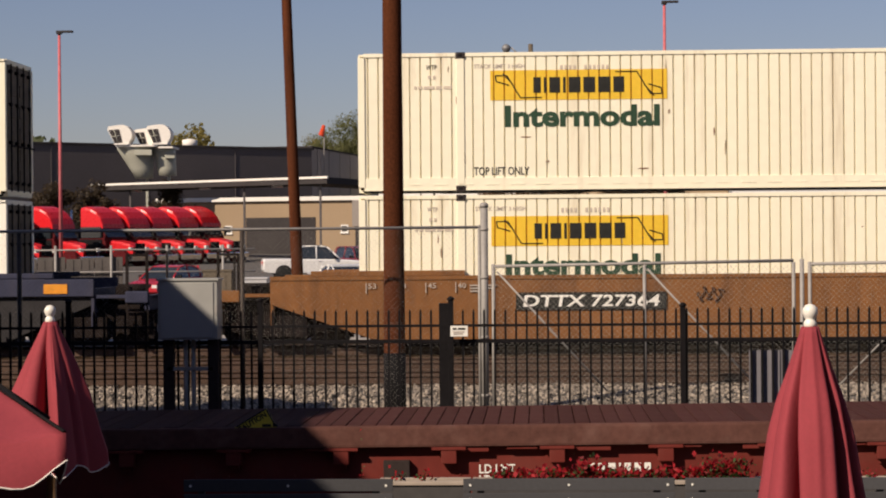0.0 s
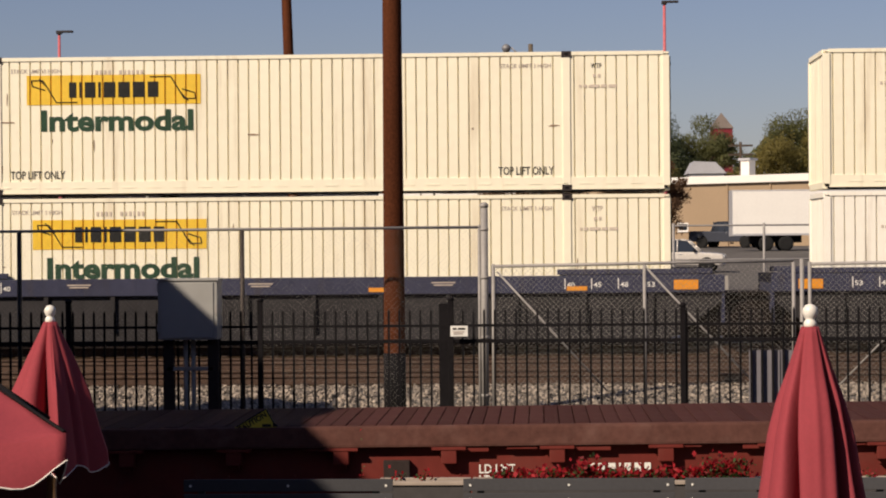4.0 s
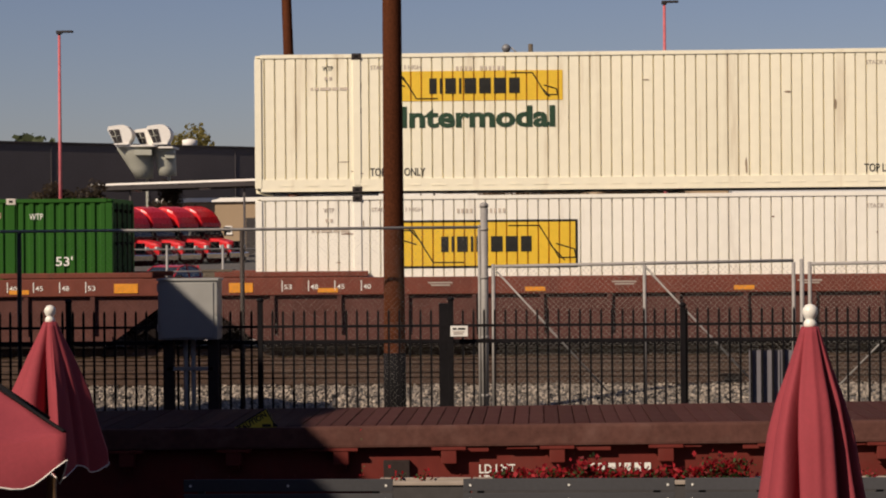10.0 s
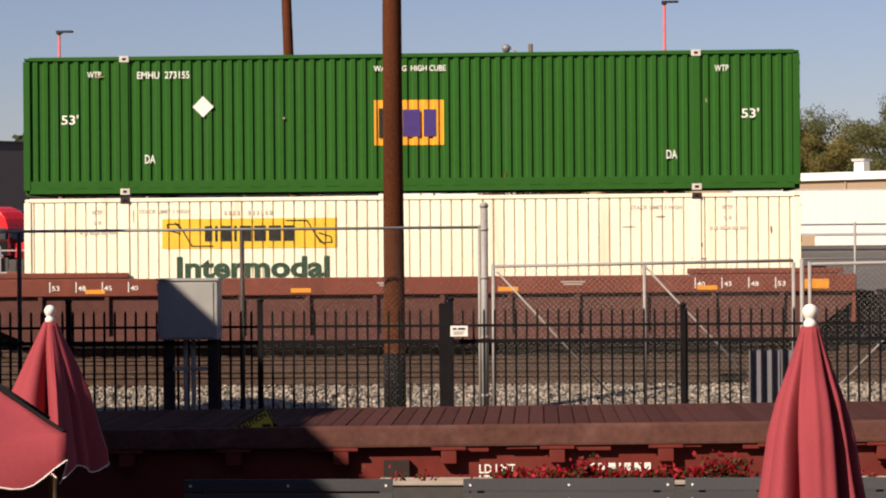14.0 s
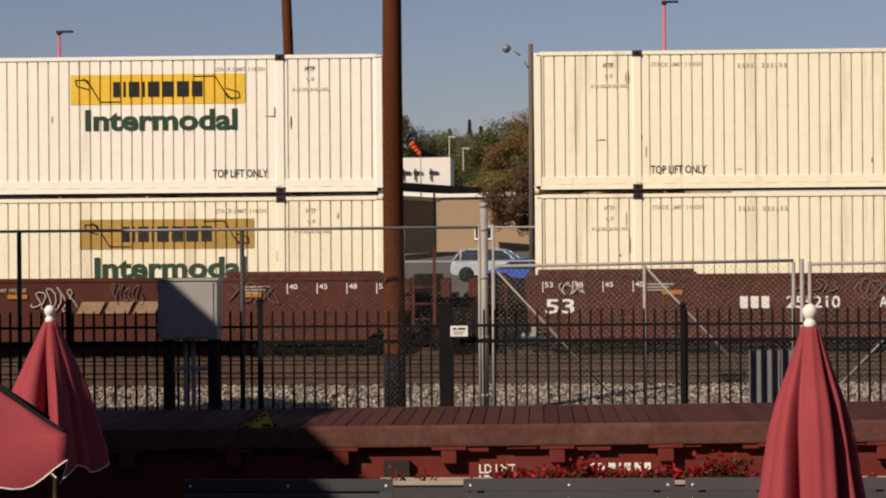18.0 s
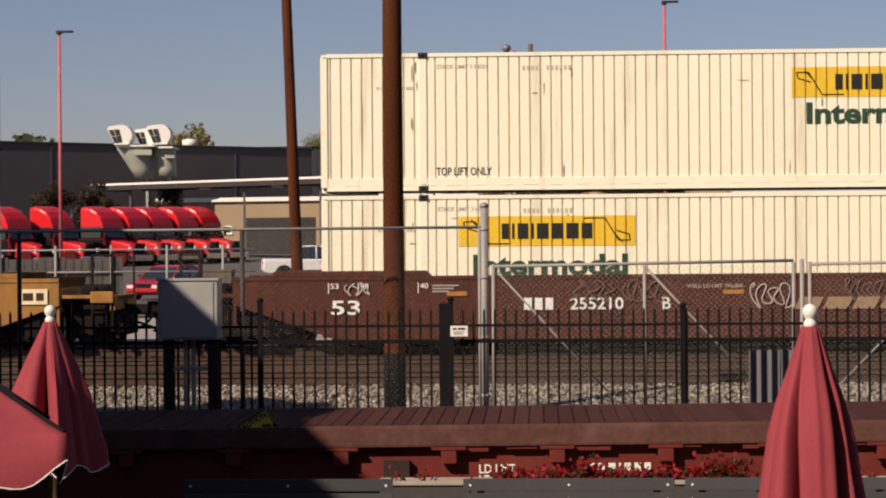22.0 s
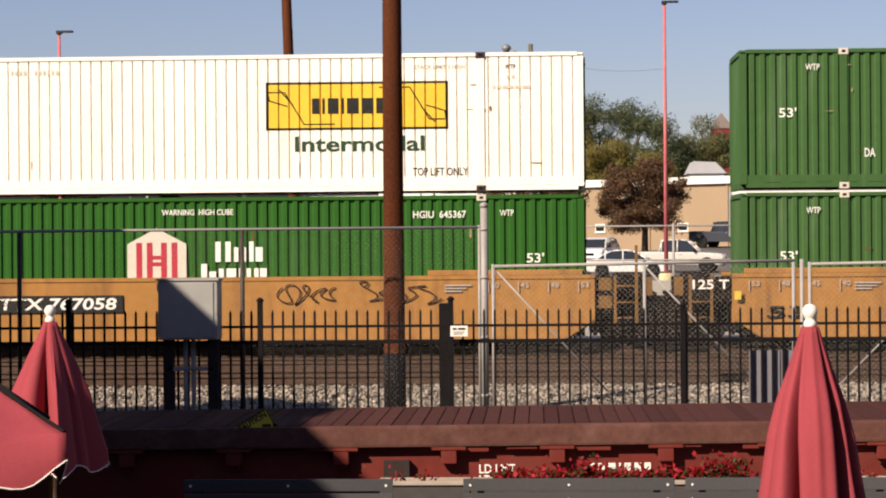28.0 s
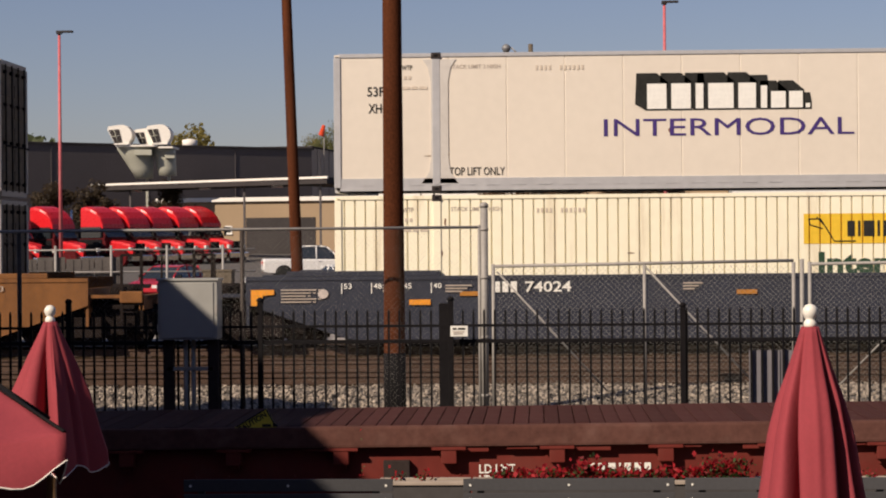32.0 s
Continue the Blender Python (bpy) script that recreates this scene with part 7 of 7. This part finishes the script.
    for x0, x1, z in ((-2.5, 1.0, 10.25), (1.0, 2.2, 10.1)):
        part_box("walkway", x0, x1, -1.75, 1.6, z, z + 0.14, ROOF_WHITE, h, 0.02)
    for x, y, k in ((-3.15, -0.9, 1.0), (-1.25, 0.6, 0.86), (0.04, -0.9, 1.0)):
        bm = bmesh.new()
        arc = [(1.15 + 0.85 * math.cos(radians(d)), 0.78 + 0.85 * math.sin(radians(d))) for d in (100, 80, 60, 40, 20, 0, -20, -45)]
        slab(bm, [(x + u * k, 10.42 + v * k) for u, v in [(0.62, 0.0), (0.0, 1.25), (0.08, 1.5)] + arc + [(1.75, 0.0)]], y - 0.85 * k, y + 0.85 * k)
        hd = part("hood", bm, ROOF_WHITE, h, "white round-backed intake hood")
        bm = bmesh.new()
        slab(bm, [(x + u * k, 10.42 + v * k) for u, v in ((0.1, 1.2), (0.95, 1.26), (1.22, 0.2), (0.6, 0.1))], y - 0.9 * k, y - 0.85 * k)
        g = part("grille", bm, ROOF_DARK, hd)
        for p0, p1 in (((0.36, 0.66), (1.08, 0.74)), ((0.52, 1.23), (0.9, 0.15))):
            bm = bmesh.new()
            tube(bm, (x + p0[0] * k, y - 0.92 * k, 10.42 + p0[1] * k), (x + p1[0] * k, y - 0.92 * k, 10.42 + p1[1] * k), 0.035, n=6)
            part("bar", bm, HOPPER, g)
        part_box("lip", x + 0.55 * k, x + 1.75 * k, y - 1.0 * k, y - 0.85 * k, 10.4, 10.52, ROOF_WHITE, hd, 0.02)
    for x in (-0.2, 1.6):
        part_box("support", x - 0.1, x + 0.1, -0.2, 0.2, 1.0, 8.0, HOPPER, h, 0.02)
    bm = bmesh.new()
    lathe(bm, [(0.7, 11.2), (0.7, 11.9), (0.2, 12.0)], 14, (-32.0, 208, 0))
    solid("roof_vent", bm, ROOF_WHITE, "short white round vent on the warehouse roof", "vent")
    # white block with plant on top
    b, n = turned_box("plant_room", -14.3, 230, -8.72, 230, 10, 3, 10.9, ROOF_WHITE, "white block with dark rooftop pipework", "building")
    for x in (0.6, 1.8, 3.4):
        part_box("pipework", x, x + 0.9, -0.2, 0.0, 9.2, 9.5, ROOF_DARK, b, 0.05)
        part_box("pipework", x + 0.1, x + 0.2, -0.25, -0.1, 8.6, 9.8, ROOF_DARK, b, 0.02)
    for x in (-2.6, -1.9):
        part_box("stack", x, x + 0.35, 0, 0.4, 8, 12.0, ROOF_WHITE, b, 0.05)
    # tower
    t = thing("red_tower", (31.0, 380, 0), "red square tower with a grey pyramid roof", "tower")
    part_box("outer_wall", -1.75, 1.75, -1.75, 1.75, 5, 20.9, TOWER_RED, t, 0.05)
    bm = bmesh.new()
    lathe(bm, [(2.75, 20.9), (0.05, 23.6)], 4)
    r = part("roof", bm, TOWER_ROOF, t, "grey-brown pyramid roof")
    for fc in r.data.polygons:
        fc.use_smooth = False
    r.rotation_euler = (0, 0, radians(45))
    part_box("window", -0.5, 0.5, -1.8, -1.7, 18.5, 20, AUTO_GLASS, t, 0.03)
    # small pale house
    b, n = turned_box("small_house", 17.6, 260, 21.5, 260, 6, 3, 9.9, ROOF_WHITE, "small pale house with a grey roof", "house")
    bm = bmesh.new()
    slab(bm, [(-0.3, 9.9), (n + 0.3, 9.9), (n * 0.75, 11.2), (0.4, 11.3)], -0.3, 6.3)
    part("roof", bm, SILVER_CT, b)
    # unseen blocks beside and behind the camera, added to shade the patio
    b, n = turned_box("unseen_shade_block", -8.55, 7.0, -10.78, 26.5, 14, -0.8, 7.47, BRICK, "unseen dark brick block added to cast the patio's left shadow", "building")
    part_box("coping", 0, n, -0.02, 0.3, 7.47, 7.52, GREY_WALL, b, 0.01)
    # added wall whose outline shapes the shadow on deck and cabinet
    g = thing("shadow_profile_wall", (-10.9, 0, 0), "unseen dark brick wall outlined to shape the deck's shadow edge", "building")
    bm = bmesh.new()
    slab_x(bm, [(16.9, -0.8), (16.9, 8.05), (19.25, 8.6), (21.8, 7.75), (26.4, 7.05), (28.0, 6.45), (28.4, 6.2), (28.4, -0.8)], 0, 0.4)
    part("outer_wall", bm, BRICK, g)
    b, n = turned_box("unseen_low_block", -6.14, -14.0, -8.55, 6.98, 12, -0.8, 6.3, BRICK, "unseen lower dark brick block added beside the camera", "building")
    # tall block out of view, added to hold back sky fill from behind
    b, n = turned_box("sky_block_wall", 48, -6.5, -4.5, -6.5, 12, -0.8, 16.5, BRICK, "unseen tall dark brick block added to cut sky light", "building")


GREY_WALL = mat("grey_brown_cladding", (0.26, 0.23, 0.21), 0.8, 0, 0.12, 5, 0.4, 0.1)
TOWER_ROOF = mat("grey_brown_shingle", (0.17, 0.14, 0.12), 0.9, 0, 0.2, 4, 0.6, 0.2)
TOWER_RED = mat("red_tower_boarding", (0.2, 0.024, 0.034), 0.7, 0, 0.15, 8, 1, 0.1)
COLUMN = mat("grey_column_paint", (0.11, 0.1, 0.1), 0.6, 0, 0.12, 8, 1, 0.1)
HOPPER = mat("pale_hopper_paint", (0.37, 0.37, 0.31), 0.55, 0, 0.1, 8, 0.8, 0.08)


def lamp_posts():
    p = thing("street_lamp", (-0.2, 98, 0), "weathered wooden street lamp post with a cobra-head lamp", "street lamp")
    bm = bmesh.new()
    tube(bm, (0, 0, -0.3), (0, 0, 10.78), 0.14, 0.1, 12)
    part("post", bm, GREY_WOOD, p)
    bm = bmesh.new()
    tube(bm, (0, 0, 9.6), (-0.45, -0.2, 10.25), 0.03, n=8)
    tube(bm, (-0.45, -0.2, 10.25), (-0.85, -0.3, 10.62), 0.03, n=8)
    part("arm", bm, STEEL, p)
    bm = bmesh.new()
    lathe(bm, [(0.04, 0.14), (0.12, 0.1), (0.2, 0.0), (0.19, -0.08), (0.12, -0.2), (0.03, -0.24)], 16, (-1.05, -0.33, 10.62))
    part("lamp_head", bm, LAMP_GREY, p)
    for x, y, z1, name in ((5.7, 100, 12.7, "red-striped steel light pole on a concrete base"), (-21.2, 100, 11.7, "pinkish steel light pole with a flat lamp head")):
        p = thing("light_pole", (x, y, ground_z(x, y)), name, "light pole", "parking light poles")
        g = ground_z(x, y)
        bm = bmesh.new()
        tube(bm, (0, 0, 0.9), (0, 0, z1 - g), 0.095, 0.06, 12)
        part("shaft", bm, POLE_RED, p)
        bm = bmesh.new()
        lathe(bm, [(0.33, 0.0), (0.33, 0.85), (0.28, 0.92)], 16)
        part("base", bm, PLANTER if x < 0 else CAUTION_PALE, p)
        part_box("lamp_head", -0.12, 0.62, -0.14, 0.14, z1 - g, z1 - g + 0.09, ROOF_DARK, p, 0.03)
        part_box("collar", -0.12, 0.12, -0.12, 0.12, z1 - g - 0.06, z1 - g, ROOF_DARK, p, 0.02)
    for x, y, z1 in ((4.5, 236, 12.5), (-9.2, 240, 13.4), (-7.6, 236, 12)):
        p = thing("light_pole", (x, y, ground_z(x, y)), "slim pale lamp pole behind the roofs", "light pole", "far light poles")
        g = ground_z(x, y)
        bm = bmesh.new()
        tube(bm, (0, 0, 0), (0, 0, z1 - g), 0.09, 0.06, 8)
        part("shaft", bm, HOPPER, p)
        part_box("lamp_head", -0.1, 0.7, -0.15, 0.15, z1 - g - 0.05, z1 - g + 0.12, HOPPER, p, 0.03)
    # wind sock
    for x, y, z0, z1, dx, dz, r in ((-9.7, 190, 6.0, 9.7, -0.75, 1.05, 0.24), (-20.2, 215, 9.0, 13.6, -0.25, -1.0, 0.27)):
        p = thing("wind_sock", (x, y, 0), "orange-red wind sock on a thin mast", "wind sock", "wind socks")
        bm = bmesh.new()
        tube(bm, (0, 0, z0), (0, 0, z1), 0.05, n=8)
        part("mast", bm, STEEL, p)
        bm = bmesh.new()
        for k in range(4):
            tube(bm, (dx * k / 4, 0, z1 - 0.1 + dz * k / 4), (dx * (k + 1) / 4 - 0.02 * k, 0, z1 - 0.1 + dz * (k + 1) / 4), r * (0.6 + 0.13 * k), r * (0.73 + 0.09 * k), 12)
        part("sock", bm, SOCK, p)
    # far utility pole
    p = thing("utility_pole", (27, 300, 0), "distant utility pole with crossarms", "utility pole", "utility poles")
    bm = bmesh.new()
    tube(bm, (0, 0, 3), (0, 0, 15.2), 0.18, n=8)
    part("pole_shaft", bm, BARK, p)
    for z in (13.4, 14.6):
        part_box("crossarm", -1.6, 1.6, -0.1, 0.1, z, z + 0.25, BARK, p, 0.03)


LAMP_GREY = mat("grey_lamp_housing", (0.2, 0.2, 0.2), 0.5, 0.2, 0.1, 10, 1, 0)
GREY_WOOD = mat("grey_weathered_wood", (0.115, 0.095, 0.072), 0.85, 0, 0.3, 20, 1.5, 0.3, None, 0, 0, True)
POLE_RED = mat("faded_red_pole_paint", (0.5, 0.12, 0.13), 0.6, 0, 0.25, 8, 1.2, 0.1, (0.6, 0.45, 0.42), 0.35, 0, True)
CAUTION_PALE = mat("pale_yellow_concrete", (0.6, 0.5, 0.28), 0.8, 0, 0.12, 8, 1.5, 0.1)
SOCK = mat("orange_cloth", (0.62, 0.07, 0.025), 0.8, 0, 0.1, 20, 2, 0)


def far_fence(x0, x1, y, z1, rails, step, label):
    f = thing("yard_fence", (0, y, 0), label, "fence", "", "structure")
    n = int((x1 - x0) / step)
    g = ground_z(0, y)
    for i in range(n + 1):
        piece(("yard_post", z1), "post", lambda bm: tube(bm, (0, 0, g - 0.1), (0, 0, z1), 0.045, n=8), STEEL, f, (x0 + i * step, 0, 0))
    for k, z in enumerate(rails):
        piece(("yard_rail", x0, k), "rail", lambda bm, z=z: tube(bm, (x0, 0, z), (x1, 0, z), 0.03, n=8), STEEL, f)


SCREEN_GREY = mat("grey_screen_sheet", (0.09, 0.08, 0.075), 0.8, 0, 0.3, 6, 1.2, 0.1)


def yard_things():
    heading = -29
    for k, x in enumerate((-34.5, -32.1, -29.7, -28.3, -27.05, -25.6, -24.3)):
        semi_truck(x, (147.5, 150, 155, 157.4, 159.8, 162.3, 164.7)[k], heading, "parked red sleeper semi truck facing the tracks")
    vehicle("sedan", -0.12, 109, 176, car_paint("bright_blue_car", (0.04, 0.1, 0.42)), "bright blue parked hatchback car")
    vehicle("suv", -2.15, 119.5, 168, car_paint("silver_car", (0.38, 0.42, 0.5)), "silver parked estate car by the fence")
    vehicle("pickup", 1.2, 152, 80, car_paint("black_car", (0.03, 0.032, 0.04)), "black parked pickup seen from its front")
    vehicle("suv", 4.1, 151, 72, car_paint("white_car", (0.72, 0.71, 0.69)), "white parked van-like car seen from its front")
    vehicle("sedan", 4.97, 125, 176, car_paint("white_car", (0.72, 0.71, 0.69)), "white parked sedan car")
    vehicle("pickup", 8.05, 130.5, 171, car_paint("pale_beige_car", (0.6, 0.56, 0.5)), "pale beige parked pickup truck")
    vehicle("pickup", 14.0, 166, 150, car_paint("dark_grey_car", (0.05, 0.055, 0.07)), "dark grey parked pickup truck")
    vehicle("pickup", -12.1, 122, 190, car_paint("white_car", (0.72, 0.71, 0.69)), "white parked pickup truck")
    vehicle("sedan", -8.05, 95, 112, car_paint("white_car", (0.72, 0.71, 0.69)), "white parked sedan facing the tracks")
    vehicle("suv", -10.0, 128, 118, car_paint("maroon_car", (0.2, 0.025, 0.035)), "dark red parked car behind the pickup")
    vehicle("sedan", -15.96, 98, 68, car_paint("red_car", (0.42, 0.02, 0.03)), "red parked car behind the fence")
    for x0, x1, z0, z1 in ((4.2, 5.62, -0.2, 0.7), (6.0, 7.25, -0.2, 0.86)):
        b = thing("concrete_block", (x0, 86, z0), "pale cast concrete block on the yard's edge", "block", "concrete blocks")
        bm = bmesh.new()
        slab_x(bm, [(0, 0), (0.7, 0), (0.7, 0.2), (0.55, z1 - z0), (0.15, z1 - z0), (0, 0.2)], 0, x1 - x0)
        part("body", bm, PATIO, b)
        part_box("lifting_slot", 0.5, 0.75, -0.01, 0.05, 0.02, 0.12, DARK_POST, b, 0.004)
    semi_trailer()
    far_fence(-22, -9.5, 76, 2.2, (2.05, 1.3), 1.9, "galvanised yard fence with two rails")
    far_fence(-4.6, 14.2, 78, 2.8, (2.72, 1.55), 3.1, "tall galvanised yard fence with thin posts")
    for k in range(5):
        p = thing("screen_panel", (-18.9 + k * 0.98, 76.1, -0.14), "dark grey sheet panel fixed to the yard fence", "panel", "fence screen panels")
        part_box("sheet", 0, 0.95, 0, 0.03, 0, 1.95 - 0.06 * (k % 2), SCREEN_GREY, p, 0.005)
        for q in (0.2, 0.47, 0.74):
            part_box("rib", q, q + 0.05, -0.02, 0.0, 0.03, 1.85, SCREEN_GREY, p, 0.004)
    # crates and bins by the leaning pole
    for x, w, h, m in ((-10.4, 0.9, 1.5, GREY_WOOD), (-9.1, 0.7, 1.25, SILVER_CT), (-8.0, 0.8, 1.0, PLANTER), (-7.1, 0.6, 1.4, SILVER_CT)):
        b = thing("storage_bin", (x, 70, -0.14), "weathered storage bin beside the yard", "bin", "storage bins")
        part_box("body", 0, w, 0, 0.8, 0, h, m, b, 0.02)
        part_box("lid", -0.03, w + 0.03, -0.03, 0.83, h, h + 0.06, m, b, 0.015)
        for k in range(3):
            part_box("slat", 0.05 + k * w / 3, 0.12 + k * w / 3, -0.02, 0.0, 0.1, h - 0.1, m, b, 0.004)


def conifer(x, y, h):
    """A thin dark spire: a straight trunk and tiers of drooping sprays."""
    rng = np.random.default_rng(int(abs(x * 17 + y)))
    t = thing("conifer", (x, y, ground_z(x, y) - 0.1), "slim dark green conifer above the far trees", "tree", "trees behind the tracks")
    bm = bmesh.new()
    tube(bm, (0, 0, 0), (0, 0, h), 0.22, 0.03, 7)
    part("trunk", bm, BARK, t)
    n = 2600
    f = rng.uniform(0.3, 1.0, n)
    a = rng.uniform(0, 6.28, n)
    r = (1 - f) * 4.2 * (0.75 + 0.35 * np.sin(f * 46)) * rng.uniform(0.2, 1.0, n) + 0.08
    C = np.stack([r * np.cos(a), r * np.sin(a), f * h - 0.35 * r], 1)
    u = np.stack([np.cos(a), np.sin(a), np.full(n, -0.4)], 1)
    w = np.stack([-np.sin(a), np.cos(a), rng.uniform(-0.5, 0.5, n)], 1)
    s = rng.uniform(0.1, 0.26, (n, 1))
    V = np.stack([C - u * s, C + w * s * 0.6, C + u * s, C - w * s * 0.6], 1).reshape(-1, 3)
    me = bpy.data.meshes.new("crown")
    me.from_pydata(V.tolist(), [], np.arange(4 * n).reshape(-1, 4).tolist())
    me.materials.append(LEAF_DARK)
    ob = new("crown", me)
    ob.parent = t


def trees():
    rows = ((-37, 335, 13, 6, 0), (-32, 330, 15, 6, 1), (-27.5, 326, 17.5, 6.5, 0), (-22.5, 330, 19.5, 6.5, 0), (-18, 332, 16, 5.5, 2), (-13.5, 345, 15.5, 5.5, 0), (-9, 345, 15, 5, 0),
            (-5.5, 322, 17, 5.5, 0), (-1.5, 326, 18.5, 6, 3), (3.5, 330, 21.5, 6.5, 0), (8.5, 336, 21, 6, 2), (13.5, 332, 20, 6, 2), (18.5, 330, 17.5, 5.5, 2), (25, 338, 17.5, 5.5, 0), (26, 345, 12, 5, 2),
            (33.5, 310, 14.5, 6.5, 1), (38.5, 318, 18.5, 6.5, 0), (43.5, 315, 16, 6.5, 1), (48.5, 305, 20.5, 7, 0), (54, 310, 21, 7, 0), (5.5, 296, 15, 5, 1), (9.8, 292, 14, 4.8, 1), (0.5, 292, 13, 4.8, 0), (14.5, 290, 12, 4.5, 1), (-2.6, 300, 15.5, 4.5, 3), (-6, 288, 9.5, 4.5, 1))
    kinds = (LEAF_GREEN, LEAF_OLIVE, LEAF_DARK, LEAF_AMBER)
    names = ("leafy green tree in early autumn", "olive-yellow tree in autumn leaf", "dense dark green leafy tree", "green tree with amber tips")
    for x, y, h, r, k in rows:
        tree(x, y, h * 0.94, r, kinds[k], 24000, 0.155, names[k], None, 0.12)
    tree(-39.5, 262, 14.8, 3.4, LEAF_OLIVE, 2600, 0.3, "pale green tree behind the warehouse roof", None, 0.4)
    tree(-0.1, 165, 6.8, 4.0, LEAF_RUST, 30000, 0.095, "russet ornamental tree by the parking", None, 0.34, 1)
    tree(7.9, 166, 7.3, 3.9, LEAF_RUST, 30000, 0.095, "russet ornamental tree by the parking", None, 0.34, 1)
    for x, y, h in ((-13.4, 352, 14.6), (-10.3, 352, 16.0), (-8.6, 354, 15.0)):
        conifer(x, y, h)
    for x, y, r in ((-37, 172, 1.8), (-33.6, 172, 2.0), (-28.5, 174, 2.2)):
        tree(x, y, 6.3, r, LEAF_DIM, 5000, 0.13, "shrubby reddish-green tree beside the warehouse", None, 0.25)
    # wooded rise closing the distance
    rng = np.random.default_rng(21)
    n = 26000
    X = rng.uniform(-260, 260, n)
    top = 15 + 4 * np.sin(X * 0.045) + 3 * np.sin(X * 0.13 + 1) + 2 * np.sin(X * 0.31)
    Z = 2 + (top - 2) * rng.uniform(0, 1, n) ** 0.6
    C = np.stack([X, 430 + rng.uniform(-8, 8, n), Z], 1)
    u = rng.normal(size=(n, 3))
    u /= np.linalg.norm(u, axis=1)[:, None]
    w = np.cross(u, rng.normal(size=(n, 3)))
    w /= np.linalg.norm(w, axis=1)[:, None]
    s = rng.uniform(0.6, 1.5, (n, 1))
    V = np.stack([C - u * s, C + w * s * 0.7, C + u * s, C - w * s * 0.7], 1).reshape(-1, 3)
    me = bpy.data.meshes.new("far_woods")
    me.from_pydata(V.tolist(), [], np.arange(4 * n).reshape(-1, 4).tolist())
    me.materials.append(LEAF_DARK)
    tagged(new("far_woods", me), "dense dark woods along the horizon", "woods", "", "stuff")


LEAF_AMBER = leaf_mat("amber_leaves", (0.25, 0.16, 0.06), 0.18)
LEAF_DIM = leaf_mat("dim_red_green_leaves", (0.06, 0.04, 0.02))



def cables():
    n = 16
    for p, q, sag in (((-0.2, 98, 10.3), (5.7, 100, 9.8), 0.35),):
        bm = bmesh.new()
        rings = []
        for i in range(n + 1):
            f = i / n
            c = [p[k] + (q[k] - p[k]) * f for k in range(3)]
            c[2] -= sag * math.sin(math.pi * f)
            rings.append([bm.verts.new((c[0], c[1] + 0.009 * math.cos(a), c[2] + 0.009 * math.sin(a))) for a in (0.5, 2.6, 4.7)])
        for u, w in zip(rings, rings[1:]):
            for i in range(3):
                bm.faces.new((u[i], u[(i + 1) % 3], w[(i + 1) % 3], w[i]))
        solid("overhead_cable", bm, SILVER_CT, "thin sagging overhead cable between two poles", "cable", "", "overhead cables")


place_setting()
cables()
buildings()
lamp_posts()
yard_things()
trees()
boxes_on_train()
cars_of_train()


def motions():
    """The train rolls to the right, all of it together, and its wheels turn."""
    times = [0.5 * i for i in range(58)] + [29.0 + 0.2 * i for i in range(16)]
    for ob, px in RIDERS:
        z = ob.location.z
        walk(ob, [(t, pose(px + run(t), TRAIN_Y, z)) for t in times])
    steps = [i / 15 for i in range(481)]
    spin = [math.degrees(run(t) / 0.42) for t in steps]
    for w, wx in WHEELSETS:
        walk(w, [(t, pose(wx, 0, 0.42, 0, a, 0)) for t, a in zip(steps, spin)])


motions()
